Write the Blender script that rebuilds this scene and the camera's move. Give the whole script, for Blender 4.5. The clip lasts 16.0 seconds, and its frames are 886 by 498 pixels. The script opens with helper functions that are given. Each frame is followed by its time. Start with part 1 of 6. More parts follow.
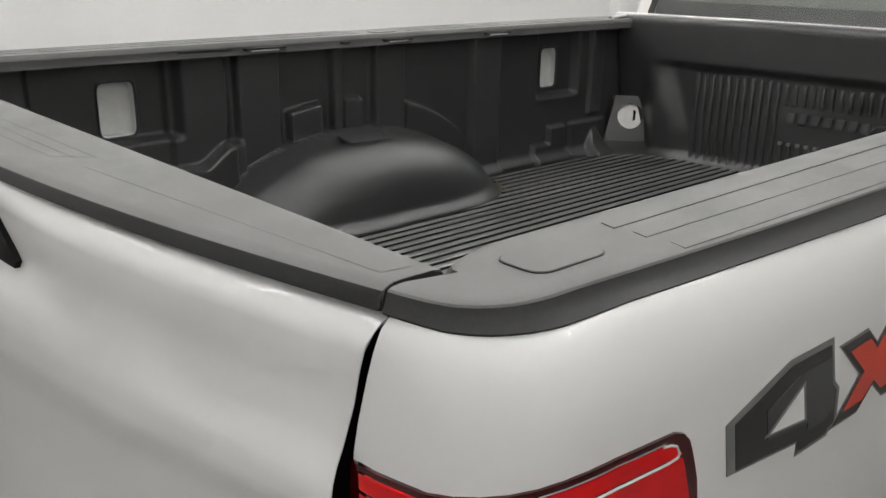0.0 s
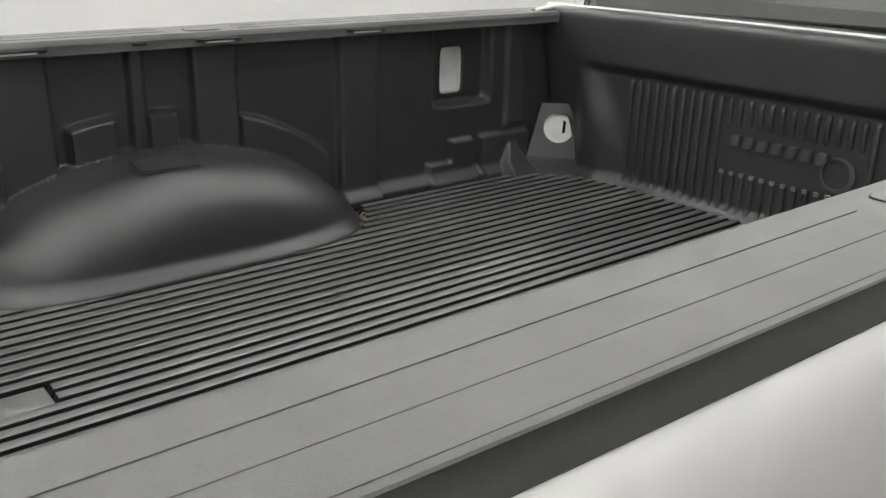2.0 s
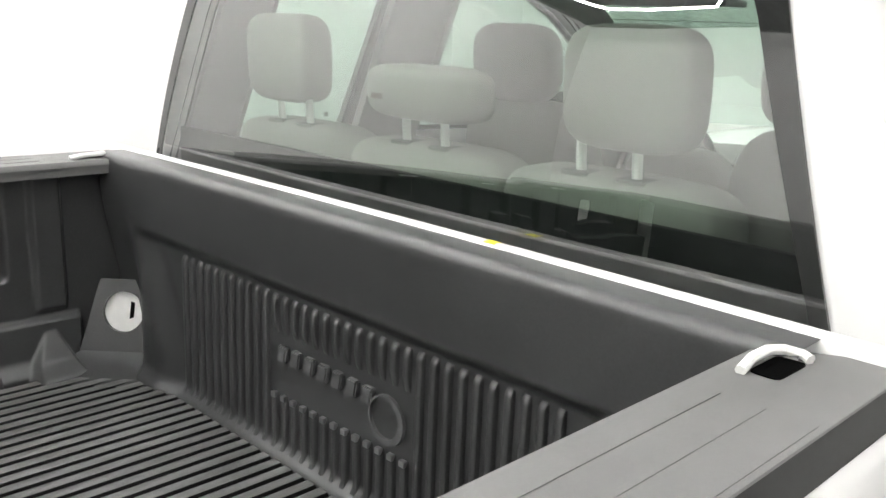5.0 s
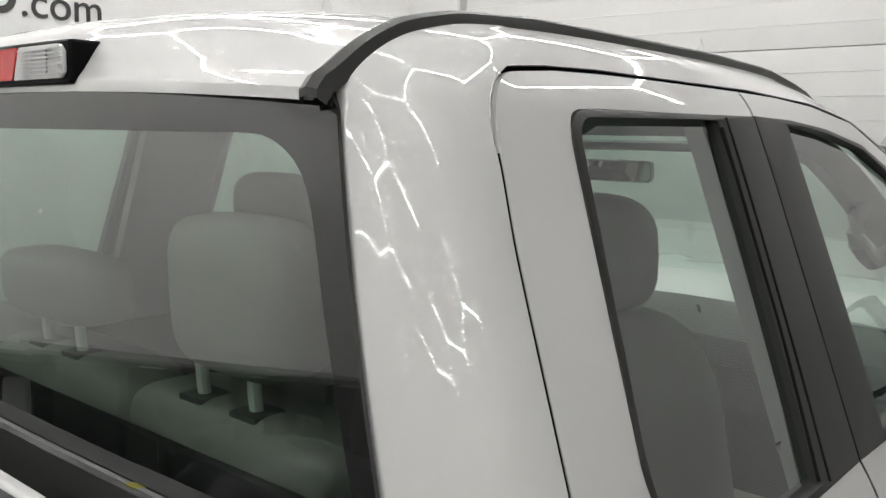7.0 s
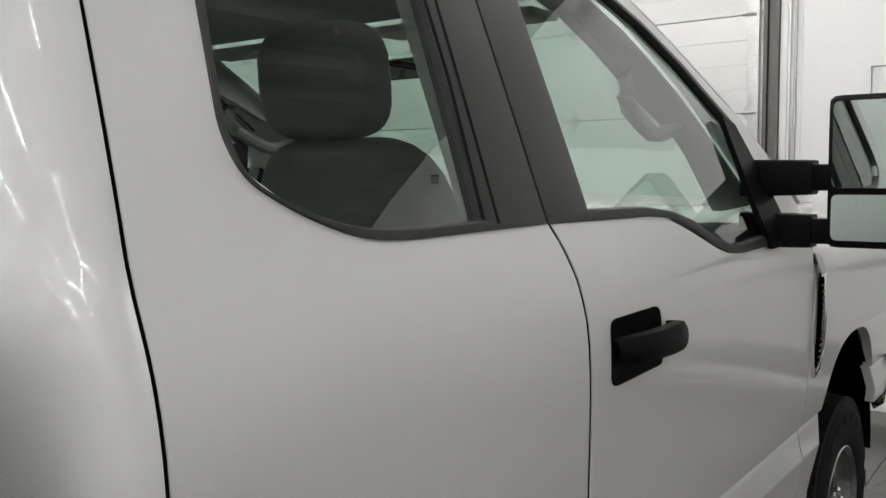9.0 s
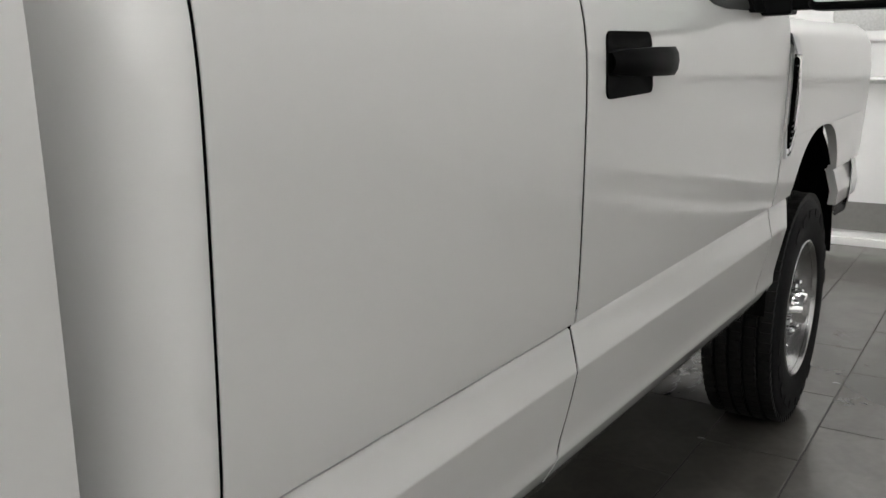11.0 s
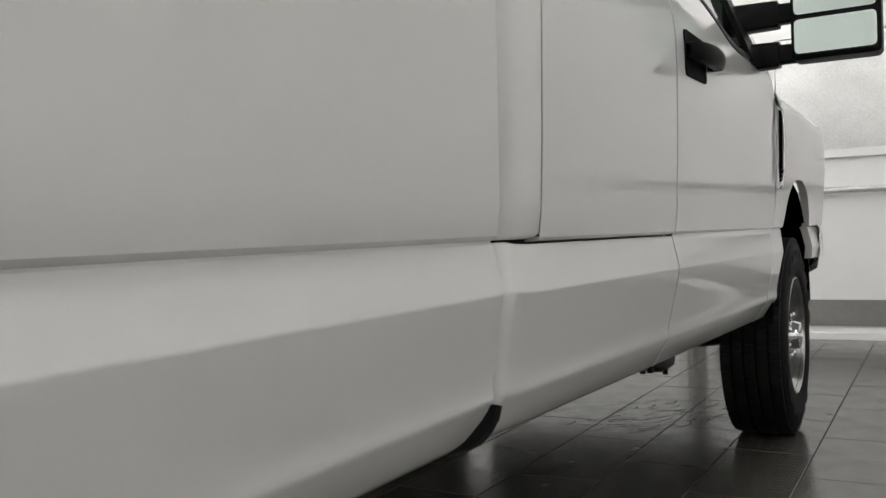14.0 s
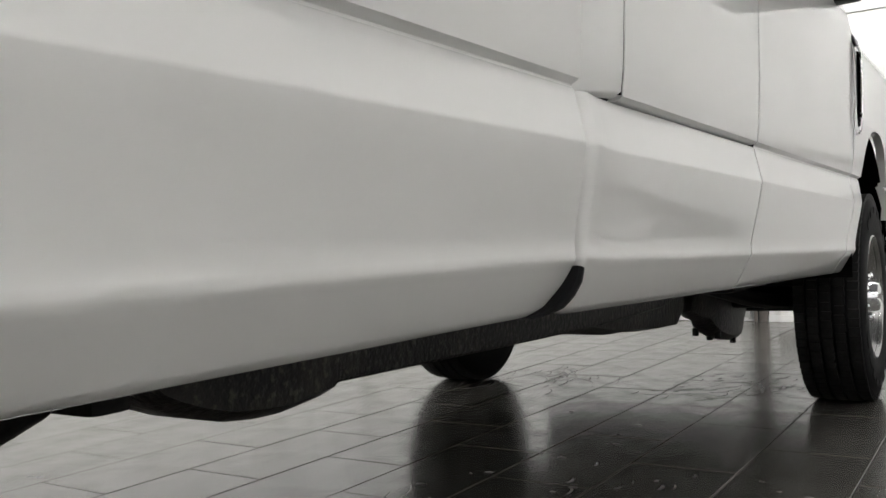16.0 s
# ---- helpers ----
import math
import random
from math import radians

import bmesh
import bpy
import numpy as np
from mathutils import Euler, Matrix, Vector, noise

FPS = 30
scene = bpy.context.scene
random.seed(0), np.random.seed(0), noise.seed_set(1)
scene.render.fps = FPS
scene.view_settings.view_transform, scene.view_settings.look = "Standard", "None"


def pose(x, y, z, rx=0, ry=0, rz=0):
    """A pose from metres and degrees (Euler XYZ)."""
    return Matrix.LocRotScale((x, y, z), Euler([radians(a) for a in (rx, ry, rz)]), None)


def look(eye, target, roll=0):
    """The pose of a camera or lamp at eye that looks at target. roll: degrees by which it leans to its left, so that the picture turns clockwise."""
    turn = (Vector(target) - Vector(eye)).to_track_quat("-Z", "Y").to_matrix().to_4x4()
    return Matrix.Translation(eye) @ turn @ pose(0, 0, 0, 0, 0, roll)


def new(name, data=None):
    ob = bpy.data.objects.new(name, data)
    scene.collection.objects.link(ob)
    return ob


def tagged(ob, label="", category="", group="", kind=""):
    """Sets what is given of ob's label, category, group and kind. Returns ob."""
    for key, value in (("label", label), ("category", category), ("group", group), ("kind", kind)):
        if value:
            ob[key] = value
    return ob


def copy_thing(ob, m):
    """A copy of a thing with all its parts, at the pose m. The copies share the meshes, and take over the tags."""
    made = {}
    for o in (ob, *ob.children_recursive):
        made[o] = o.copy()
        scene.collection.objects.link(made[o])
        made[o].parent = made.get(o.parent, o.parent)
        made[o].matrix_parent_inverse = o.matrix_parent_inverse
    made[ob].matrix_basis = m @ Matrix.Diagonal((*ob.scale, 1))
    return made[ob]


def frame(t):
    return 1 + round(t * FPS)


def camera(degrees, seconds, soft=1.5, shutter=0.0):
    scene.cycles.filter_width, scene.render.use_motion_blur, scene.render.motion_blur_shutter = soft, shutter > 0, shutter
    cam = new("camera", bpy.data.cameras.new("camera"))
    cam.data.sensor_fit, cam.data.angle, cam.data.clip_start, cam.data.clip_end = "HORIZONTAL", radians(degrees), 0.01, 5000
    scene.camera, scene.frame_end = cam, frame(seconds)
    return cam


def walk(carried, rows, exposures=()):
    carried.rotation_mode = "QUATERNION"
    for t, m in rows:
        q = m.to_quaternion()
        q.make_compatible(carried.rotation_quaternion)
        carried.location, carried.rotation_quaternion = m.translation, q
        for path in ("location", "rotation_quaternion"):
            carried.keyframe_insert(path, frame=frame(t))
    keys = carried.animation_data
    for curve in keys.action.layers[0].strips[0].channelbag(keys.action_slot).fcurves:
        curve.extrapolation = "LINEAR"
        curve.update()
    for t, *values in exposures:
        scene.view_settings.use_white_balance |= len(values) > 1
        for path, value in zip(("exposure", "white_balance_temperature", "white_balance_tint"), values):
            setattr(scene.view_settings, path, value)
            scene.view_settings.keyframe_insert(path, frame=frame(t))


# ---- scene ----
cam = camera(53.4, 16.0)
EXPOSURES = [(0.0, -0.62), (0.5, -0.50), (1.0, -0.36), (2.0, -0.42), (3.0, -0.06), (3.5, 0.14), (4.5, 0.4), (5.8, -0.1), (7.0, -0.93), (8.0, -0.88), (9.0, -0.64), (10.0, -0.40), (12.5, -0.13), (13.4, -0.20), (14.0, -0.42), (14.5, -0.47), (15.0, -0.50), (15.5, -0.14), (16.0, 0.06)]
PATH = [
    (0, (1.286, -3.011, 1.694), (-0.11, -1.728, 1.06), 0.8),
    (0.5, (1.276, -2.849, 1.703), (-0.168, -1.629, 1.049), 0.5),
    (1, (1.259, -2.659, 1.735), (-0.202, -1.476, 1.054), 0.8),
    (1.5, (1.222, -2.469, 1.721), (-0.233, -1.281, 1.034), 1.2),
    (2, (1.228, -2.22, 1.72), (-0.232, -1.04, 1.03), 1.2),
    (2.5, (1.234, -1.955, 1.709), (-0.244, -0.801, 1.014), 0.8),
    (3, (1.198, -1.68, 1.713), (-0.285, -0.533, 1.016), 0.6),
    (3.5, (1.172, -1.461, 1.717), (-0.289, -0.286, 1.021), 0.5),
    (4, (1.162, -1.296, 1.715), (-0.253, -0.053, 1.043), 0.9),
    (4.5, (1.185, -1.148, 1.758), (-0.182, 0.163, 1.116), 1.5),
    (4.7, (1.202, -1.095, 1.776), (-0.167, 0.243, 1.196), 1.8),
    (6.8, (1.242, -0.535, 1.928), (-0.06, 0.962, 1.672), 1.5),
    (7, (1.3, -0.48, 1.912), (0.005, 1.024, 1.665), 1.2),
    (7.5, (1.453, -0.36, 1.895), (0.178, 1.163, 1.667), 0.5),
    (8, (1.56, -0.284, 1.836), (0.307, 1.259, 1.622), -0.1),
    (8.5, (1.599, -0.289, 1.683), (0.374, 1.279, 1.485), -0.4),
    (9, (1.606, -0.296, 1.544), (0.423, 1.307, 1.372), -0.6),
    (9.5, (1.6, -0.28, 1.419), (0.453, 1.348, 1.237), -0.6),
    (10, (1.607, -0.281, 1.299), (0.471, 1.337, 1.001), -1.0),
    (10.2, (1.598, -0.276, 1.267), (0.471, 1.343, 0.935), -1.0),
    (12.3, (1.57, -0.884, 1.325), (0.548, 0.751, 0.794), -1.9),
    (12.5, (1.578, -0.991, 1.322), (0.564, 0.649, 0.791), -2.1),
    (13, (1.522, -1.065, 1.123), (0.528, 0.613, 0.679), -1.7),
    (13.5, (1.52, -1.085, 0.953), (0.528, 0.644, 0.798), -1.9),
    (14, (1.512, -1.066, 0.868), (0.522, 0.672, 0.831), -2.1),
    (14.5, (1.476, -1.035, 0.77), (0.465, 0.691, 0.761), -2.3),
    (15, (1.443, -1.003, 0.696), (0.417, 0.714, 0.721), -2.3),
    (15.5, (1.421, -0.985, 0.652), (0.367, 0.714, 0.703), -2.3),
    (16, (1.429, -1.004, 0.664), (0.345, 0.676, 0.657), -2.4),
]
walk(cam, [(r[0], look(*r[1:])) for r in PATH], EXPOSURES)


# ---- light ----
world = bpy.data.worlds.new("world")
scene.world = world
world.use_nodes = True
world.node_tree.nodes["Background"].inputs[0].default_value = (0.9, 0.95, 1.0, 1)
world.node_tree.nodes["Background"].inputs[1].default_value = 0.02


# ---- materials ----
def material(name, colour, rough=0.5, metal=0.0, coat=0.0, grain=0.0, grain_scale=40.0, bump=0.0, bump_scale=300.0,
             stain=0.0, stain_scale=3.0, stretch=(1, 1, 1), rough_var=0.0, island=0.0, emit=0.0, transmission=0.0, ior=1.5, spec=0.5):
    """A surface with a fine grain, a broad stain pattern and a fine relief, all in metres."""
    m = bpy.data.materials.new(name)
    m.use_nodes = True
    t = m.node_tree
    b = t.nodes["Principled BSDF"]
    b.inputs["Base Color"].default_value = (*colour, 1)
    b.inputs["Roughness"].default_value = rough
    b.inputs["Metallic"].default_value = metal
    b.inputs["Coat Weight"].default_value = coat
    b.inputs["Coat Roughness"].default_value = 0.03
    b.inputs["Transmission Weight"].default_value = transmission
    b.inputs["IOR"].default_value = ior
    b.inputs["Specular IOR Level"].default_value = spec
    if emit:
        b.inputs["Emission Color"].default_value = (*colour, 1)
        b.inputs["Emission Strength"].default_value = emit
    if not (grain or stain or bump or rough_var or island):
        return m
    co = t.nodes.new("ShaderNodeTexCoord")
    mp = t.nodes.new("ShaderNodeMapping")
    mp.inputs["Scale"].default_value = stretch
    t.links.new(co.outputs["Object"], mp.inputs["Vector"])

    def field(scale, detail=4.0):
        n = t.nodes.new("ShaderNodeTexNoise")
        n.inputs["Scale"].default_value = scale
        n.inputs["Detail"].default_value = detail
        t.links.new(mp.outputs[0], n.inputs["Vector"])
        return n.outputs["Fac"]

    def spread(src, amount):
        n = t.nodes.new("ShaderNodeMapRange")
        n.inputs["From Min"].default_value, n.inputs["From Max"].default_value = 0.25, 0.75
        n.inputs["To Min"].default_value, n.inputs["To Max"].default_value = 1 - amount, 1 + amount
        t.links.new(src, n.inputs["Value"])
        return n.outputs[0]

    def times(a, c):
        n = t.nodes.new("ShaderNodeMath")
        n.operation = "MULTIPLY"
        t.links.new(a, n.inputs[0])
        t.links.new(c, n.inputs[1])
        return n.outputs[0]

    factor = None
    for amount, scale in ((grain, grain_scale), (stain, stain_scale)):
        if amount:
            f = spread(field(scale), amount)
            factor = f if factor is None else times(factor, f)
    if island:
        info = t.nodes.new("ShaderNodeObjectInfo")
        n = t.nodes.new("ShaderNodeMapRange")
        n.inputs["To Min"].default_value, n.inputs["To Max"].default_value = 1 - island, 1 + island
        t.links.new(info.outputs["Random"], n.inputs["Value"])
        factor = n.outputs[0] if factor is None else times(factor, n.outputs[0])
    if factor is not None:
        mix = t.nodes.new("ShaderNodeVectorMath")
        mix.operation = "SCALE"
        mix.inputs[0].default_value = colour
        t.links.new(factor, mix.inputs["Scale"])
        t.links.new(mix.outputs[0], b.inputs["Base Color"])
    if rough_var:
        r = spread(field(stain_scale * 2.3), rough_var)
        n = t.nodes.new("ShaderNodeMath")
        n.operation = "MULTIPLY"
        n.inputs[1].default_value = rough
        t.links.new(r, n.inputs[0])
        t.links.new(n.outputs[0], b.inputs["Roughness"])
    if bump:
        n = t.nodes.new("ShaderNodeBump")
        n.inputs["Strength"].default_value = 1.0
        n.inputs["Distance"].default_value = bump
        t.links.new(field(bump_scale, 2.0), n.inputs["Height"])
        t.links.new(n.outputs[0], b.inputs["Normal"])
    return m


PAINT = material("white_paint", (0.765, 0.762, 0.750), 0.38, coat=1.0, stain=0.015, stain_scale=2)
PAINT_IN = material("white_primer", (0.72, 0.72, 0.70), 0.5, grain=0.05, stain=0.08, stain_scale=9)
LINER = material("black_liner", (0.031, 0.0316, 0.0322), 0.34, spec=0.75, grain=0.18, grain_scale=260, bump=0.00035, bump_scale=900, stain=0.2, stain_scale=6.3, rough_var=0.10)
# near-black that paints in the shade between the floor ribs
LINER_SHADE = material("liner_groove_shade", (0.010, 0.010, 0.010), 0.7, spec=0.15, grain=0.2, grain_scale=120)
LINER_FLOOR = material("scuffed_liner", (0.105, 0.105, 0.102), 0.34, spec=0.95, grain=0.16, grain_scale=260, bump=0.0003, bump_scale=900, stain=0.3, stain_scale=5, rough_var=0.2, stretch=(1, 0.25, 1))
LINER_DUST = material("dusty_liner", (0.075, 0.072, 0.064), 0.7, grain=0.3, grain_scale=90, bump=0.0005, bump_scale=500, stain=0.4, stain_scale=22)
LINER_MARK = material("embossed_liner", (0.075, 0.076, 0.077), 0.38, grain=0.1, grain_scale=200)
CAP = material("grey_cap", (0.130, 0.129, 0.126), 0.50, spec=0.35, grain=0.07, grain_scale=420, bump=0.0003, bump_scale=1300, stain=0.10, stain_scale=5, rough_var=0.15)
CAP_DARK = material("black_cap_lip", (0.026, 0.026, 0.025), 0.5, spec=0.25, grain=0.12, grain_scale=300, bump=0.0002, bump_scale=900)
GROOVE_SHADE = material("groove", (0.105, 0.104, 0.101), 0.7)
RUBBER = material("black_rubber", (0.009, 0.009, 0.0095), 0.65, spec=0.12, grain=0.2, grain_scale=60, bump=0.0003, bump_scale=500)
TRIM = material("black_trim", (0.030, 0.030, 0.029), 0.45, grain=0.12, grain_scale=200, bump=0.0001, bump_scale=900)
PLASTIC = material("satin_black_plastic", (0.006, 0.006, 0.0062), 0.40, spec=0.06, grain=0.15, grain_scale=150, bump=0.00015, bump_scale=1200)
TREAD = material("dusty_tread", (0.012, 0.012, 0.0115), 0.6, spec=0.15, grain=0.3, grain_scale=70, bump=0.0004, bump_scale=400, stain=0.3, stain_scale=20)
RECESS_SHADE = material("recess_shade", (0.004, 0.004, 0.004), 0.6, spec=0.04, grain=0.1)
# near-black for parts and for painting in the shade of gaps and openings
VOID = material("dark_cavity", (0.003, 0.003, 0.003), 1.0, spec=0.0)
CHROME = material("chrome", (0.82, 0.82, 0.83), 0.08, metal=1.0, stain=0.05)
WHEEL_STEEL = material("silver_wheel_steel", (0.50, 0.50, 0.50), 0.24, metal=1.0, stain=0.12, stain_scale=16, grain=0.06, grain_scale=120)
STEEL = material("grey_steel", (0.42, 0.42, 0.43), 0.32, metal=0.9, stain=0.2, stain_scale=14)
FRIT = material("glass_border", (0.02, 0.021, 0.02), 0.03, ior=1.75)
CLOTH = material("grey_vinyl", (0.24, 0.235, 0.215), 0.55, grain=0.08, grain_scale=300, bump=0.0003, bump_scale=700, stain=0.08)
CLOTH_DARK = material("dark_grey_vinyl", (0.06, 0.06, 0.058), 0.6, grain=0.1, grain_scale=300, bump=0.0003, bump_scale=700)
HEADLINER = material("headliner", (0.33, 0.325, 0.31), 0.85, grain=0.08, grain_scale=400)
DASH = material("dash_plastic", (0.020, 0.020, 0.020), 0.55, grain=0.1, grain_scale=300)
BLACK_IN = material("black_interior", (0.008, 0.008, 0.008), 0.6, spec=0.2, grain=0.1)
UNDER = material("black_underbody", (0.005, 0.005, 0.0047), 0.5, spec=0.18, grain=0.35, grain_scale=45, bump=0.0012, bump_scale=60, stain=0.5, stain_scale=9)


def muddy(name, dark, light):
    """Black metal with dried splashes of mud at two sizes."""
    m = material(name, dark, 0.45, spec=0.3, bump=0.004, bump_scale=70)
    t = m.node_tree
    b = t.nodes["Principled BSDF"]
    co = t.nodes.new("ShaderNodeTexCoord")
    total = None
    for scale, low, high in ((9.0, 0.50, 0.66), (70.0, 0.56, 0.66)):
        n = t.nodes.new("ShaderNodeTexNoise")
        n.inputs["Scale"].default_value, n.inputs["Detail"].default_value = scale, 6.0
        t.links.new(co.outputs["Object"], n.inputs["Vector"])
        r = t.nodes.new("ShaderNodeMapRange")
        r.inputs["From Min"].default_value, r.inputs["From Max"].default_value = low, high
        t.links.new(n.outputs["Fac"], r.inputs["Value"])
        if total is None:
            total = r.outputs[0]
        else:
            both = t.nodes.new("ShaderNodeMath")
            both.operation = "MULTIPLY_ADD"
            both.inputs[1].default_value = 0.75
            t.links.new(r.outputs[0], both.inputs[0])
            part_of = t.nodes.new("ShaderNodeMath")
            part_of.operation = "MULTIPLY"
            part_of.inputs[1].default_value = 0.35
            t.links.new(total, part_of.inputs[0])
            t.links.new(part_of.outputs[0], both.inputs[2])
            total = both.outputs[0]
    mix = t.nodes.new("ShaderNodeMix")
    mix.data_type = "RGBA"
    mix.inputs["A"].default_value, mix.inputs["B"].default_value = (*dark, 1), (*light, 1)
    t.links.new(total, mix.inputs["Factor"])
    t.links.new(mix.outputs["Result"], b.inputs["Base Color"])
    return m


MUDDY = muddy("muddy_metal", (0.006, 0.0057, 0.005), (0.060, 0.055, 0.044))
WET = material("wet_dirt", (0.030, 0.026, 0.020), 0.28, spec=0.5, grain=0.4, grain_scale=60)
WALL = material("white_wall", (0.80, 0.795, 0.785), 0.6, grain=0.012, grain_scale=30, stain=0.03, stain_scale=1.2, bump=0.0001, bump_scale=60)
DOOR_PANEL = material("garage_panel", (0.74, 0.735, 0.72), 0.5, grain=0.015, grain_scale=60, stain=0.03, stain_scale=2, bump=0.0006, bump_scale=220)
JAMB = material("brown_jamb", (0.13, 0.115, 0.105), 0.6, grain=0.1, stain=0.15)
GREY_BAND = material("grey_wainscot", (0.22, 0.215, 0.205), 0.6, grain=0.06, stain=0.1)
GALV = material("galvanised_steel", (0.55, 0.55, 0.54), 0.4, metal=0.7, grain=0.12, grain_scale=70, stain=0.15)
CEILING = material("dark_ceiling", (0.10, 0.10, 0.10), 0.75, grain=0.1, stain=0.1)
TILE = material("slate_tile", (0.085, 0.080, 0.072), 0.21, grain=0.08, grain_scale=30, stain=0.20, stain_scale=3.2, bump=0.00006, bump_scale=70, rough_var=0.34, island=0.06, spec=0.75)
GROUT = material("dark_grout", (0.022, 0.018, 0.015), 0.8, grain=0.2)
LED = material("led_tube", (1.0, 0.992, 0.975), emit=77.0)
RED_LENS = material("red_lens", (0.62, 0.004, 0.006), 0.1, spec=0.3, coat=0.6)
RED_DEEP = material("dark_red_lens", (0.045, 0.001, 0.002), 0.1, spec=0.3, coat=0.6)
CLEAR_LENS = material("clear_lens", (0.75, 0.75, 0.74), 0.12, coat=1.0)
DECAL_GREY = material("decal_grey", (0.045, 0.045, 0.045), 0.35, coat=0.5)
DECAL_BLACK = material("decal_black", (0.018, 0.018, 0.018), 0.35, coat=0.5)
DECAL_RED = material("decal_red", (0.55, 0.045, 0.02), 0.35, coat=0.5)
DECAL_LIGHT = material("decal_light_grey", (0.16, 0.16, 0.16), 0.35, coat=0.5)
BADGE_BLUE = material("badge_blue", (0.012, 0.018, 0.05), 0.15, coat=1.0)
SIGN_INK = material("sign_ink", (0.03, 0.03, 0.03), 0.5)
STRAW = material("dry_straw", (0.30, 0.25, 0.13), 0.8, grain=0.3, grain_scale=120)
YELLOW = material("yellow_mark", (0.75, 0.70, 0.02), 0.5)


def glass(name, tint, rough=0.0, front=0.14):
    """A thin pane: part mirror, part tinted and clear."""
    m = bpy.data.materials.new(name)
    m.use_nodes = True
    t = m.node_tree
    t.nodes.clear()
    out = t.nodes.new("ShaderNodeOutputMaterial")
    mix = t.nodes.new("ShaderNodeMixShader")
    clear = t.nodes.new("ShaderNodeBsdfTransparent")
    clear.inputs[0].default_value = (*tint, 1)
    gloss = t.nodes.new("ShaderNodeBsdfGlossy")
    gloss.inputs["Roughness"].default_value = rough
    facing = t.nodes.new("ShaderNodeLayerWeight")
    facing.inputs["Blend"].default_value = 0.5
    steep = t.nodes.new("ShaderNodeMath")
    steep.operation = "POWER"
    steep.inputs[1].default_value = 4.5
    t.links.new(facing.outputs["Facing"], steep.inputs[0])
    share = t.nodes.new("ShaderNodeMapRange")
    share.inputs["To Min"].default_value, share.inputs["To Max"].default_value = front, 1.0
    t.links.new(steep.outputs[0], share.inputs["Value"])
    t.links.new(share.outputs[0], mix.inputs[0])
    t.links.new(clear.outputs[0], mix.inputs[1])
    t.links.new(gloss.outputs[0], mix.inputs[2])
    t.links.new(mix.outputs[0], out.inputs["Surface"])
    return m


GLASS = glass("green_tinted_glass", (0.70, 0.84, 0.77), front=0.23)
GLASS_DARK = glass("rear_tinted_glass", (0.48, 0.60, 0.52), front=0.27)
MIRROR = material("mirror_glass", (0.50, 0.57, 0.54), 0.01, metal=1.0)


# ---- building helpers ----
def thing(name, label, category, at=(0, 0, 0), group="", kind=""):
    ob = new(name)
    ob.empty_display_size = 0.1
    ob.location = at
    return tagged(ob, label, category, group, kind)


def mesh_of(name, bm, mat, smooth=True, angle=35.0):
    bmesh.ops.recalc_face_normals(bm, faces=bm.faces)
    me = bpy.data.meshes.new(name)
    if smooth:
        for f in bm.faces:
            f.smooth = True
        for e in bm.edges:
            if len(e.link_faces) == 2 and e.calc_face_angle(0) > radians(angle):
                e.smooth = False
    bm.to_mesh(me)
    bm.free()
    me.materials.append(mat)
    return me


def part(name, bm, mat, parent, label="", smooth=True, angle=35.0):
    """Links a bmesh, built in world coordinates, as one mesh under a thing or a part."""
    ob = new(name, mesh_of(name, bm, mat, smooth, angle))
    if parent is not None:
        ob.parent = parent
        if parent.type == "EMPTY":
            ob.matrix_parent_inverse = Matrix.Translation(parent.location).inverted()
    return tagged(ob, label)


def mirrored(ob, parent):
    """The same part on the other side of the truck."""
    other = ob.copy()
    scene.collection.objects.link(other)
    other.parent = parent
    other.scale = (-1, 1, 1)
    for child in ob.children:
        twin = child.copy()
        scene.collection.objects.link(twin)
        twin.parent = other
    return other


def box(bm, x0, x1, y0, y1, z0, z1, bevel=0.0, seg=2):
    made = bmesh.ops.create_cube(bm, size=1.0)
    vs = made["verts"]
    bmesh.ops.transform(bm, verts=vs, matrix=Matrix.Translation(((x0 + x1) / 2, (y0 + y1) / 2, (z0 + z1) / 2)) @ Matrix.Diagonal((abs(x1 - x0), abs(y1 - y0), abs(z1 - z0), 1)))
    if bevel:
        es = list({e for v in vs for e in v.link_edges})
        bmesh.ops.bevel(bm, geom=es, offset=bevel, segments=seg, profile=0.7, affect="EDGES")
    return bm


def grid(bm, rows, close_u=False):
    """Quads through rows of points, all of one length."""
    vs = [[bm.verts.new(p) for p in r] for r in rows]
    n = len(rows[0])
    for a, b in zip(vs, vs[1:]):
        for i in range(n if close_u else n - 1):
            j = (i + 1) % n
            try:
                bm.faces.new((a[i], a[j], b[j], b[i]))
            except ValueError:
                pass
    return vs


def thicken(bm, way):
    """A flange: the open edges drawn back along way."""
    es = [e for e in bm.edges if len(e.link_faces) == 1]
    made = bmesh.ops.extrude_edge_only(bm, edges=es)
    bmesh.ops.translate(bm, verts=[v for v in made["geom"] if isinstance(v, bmesh.types.BMVert)], vec=way)
    return bm


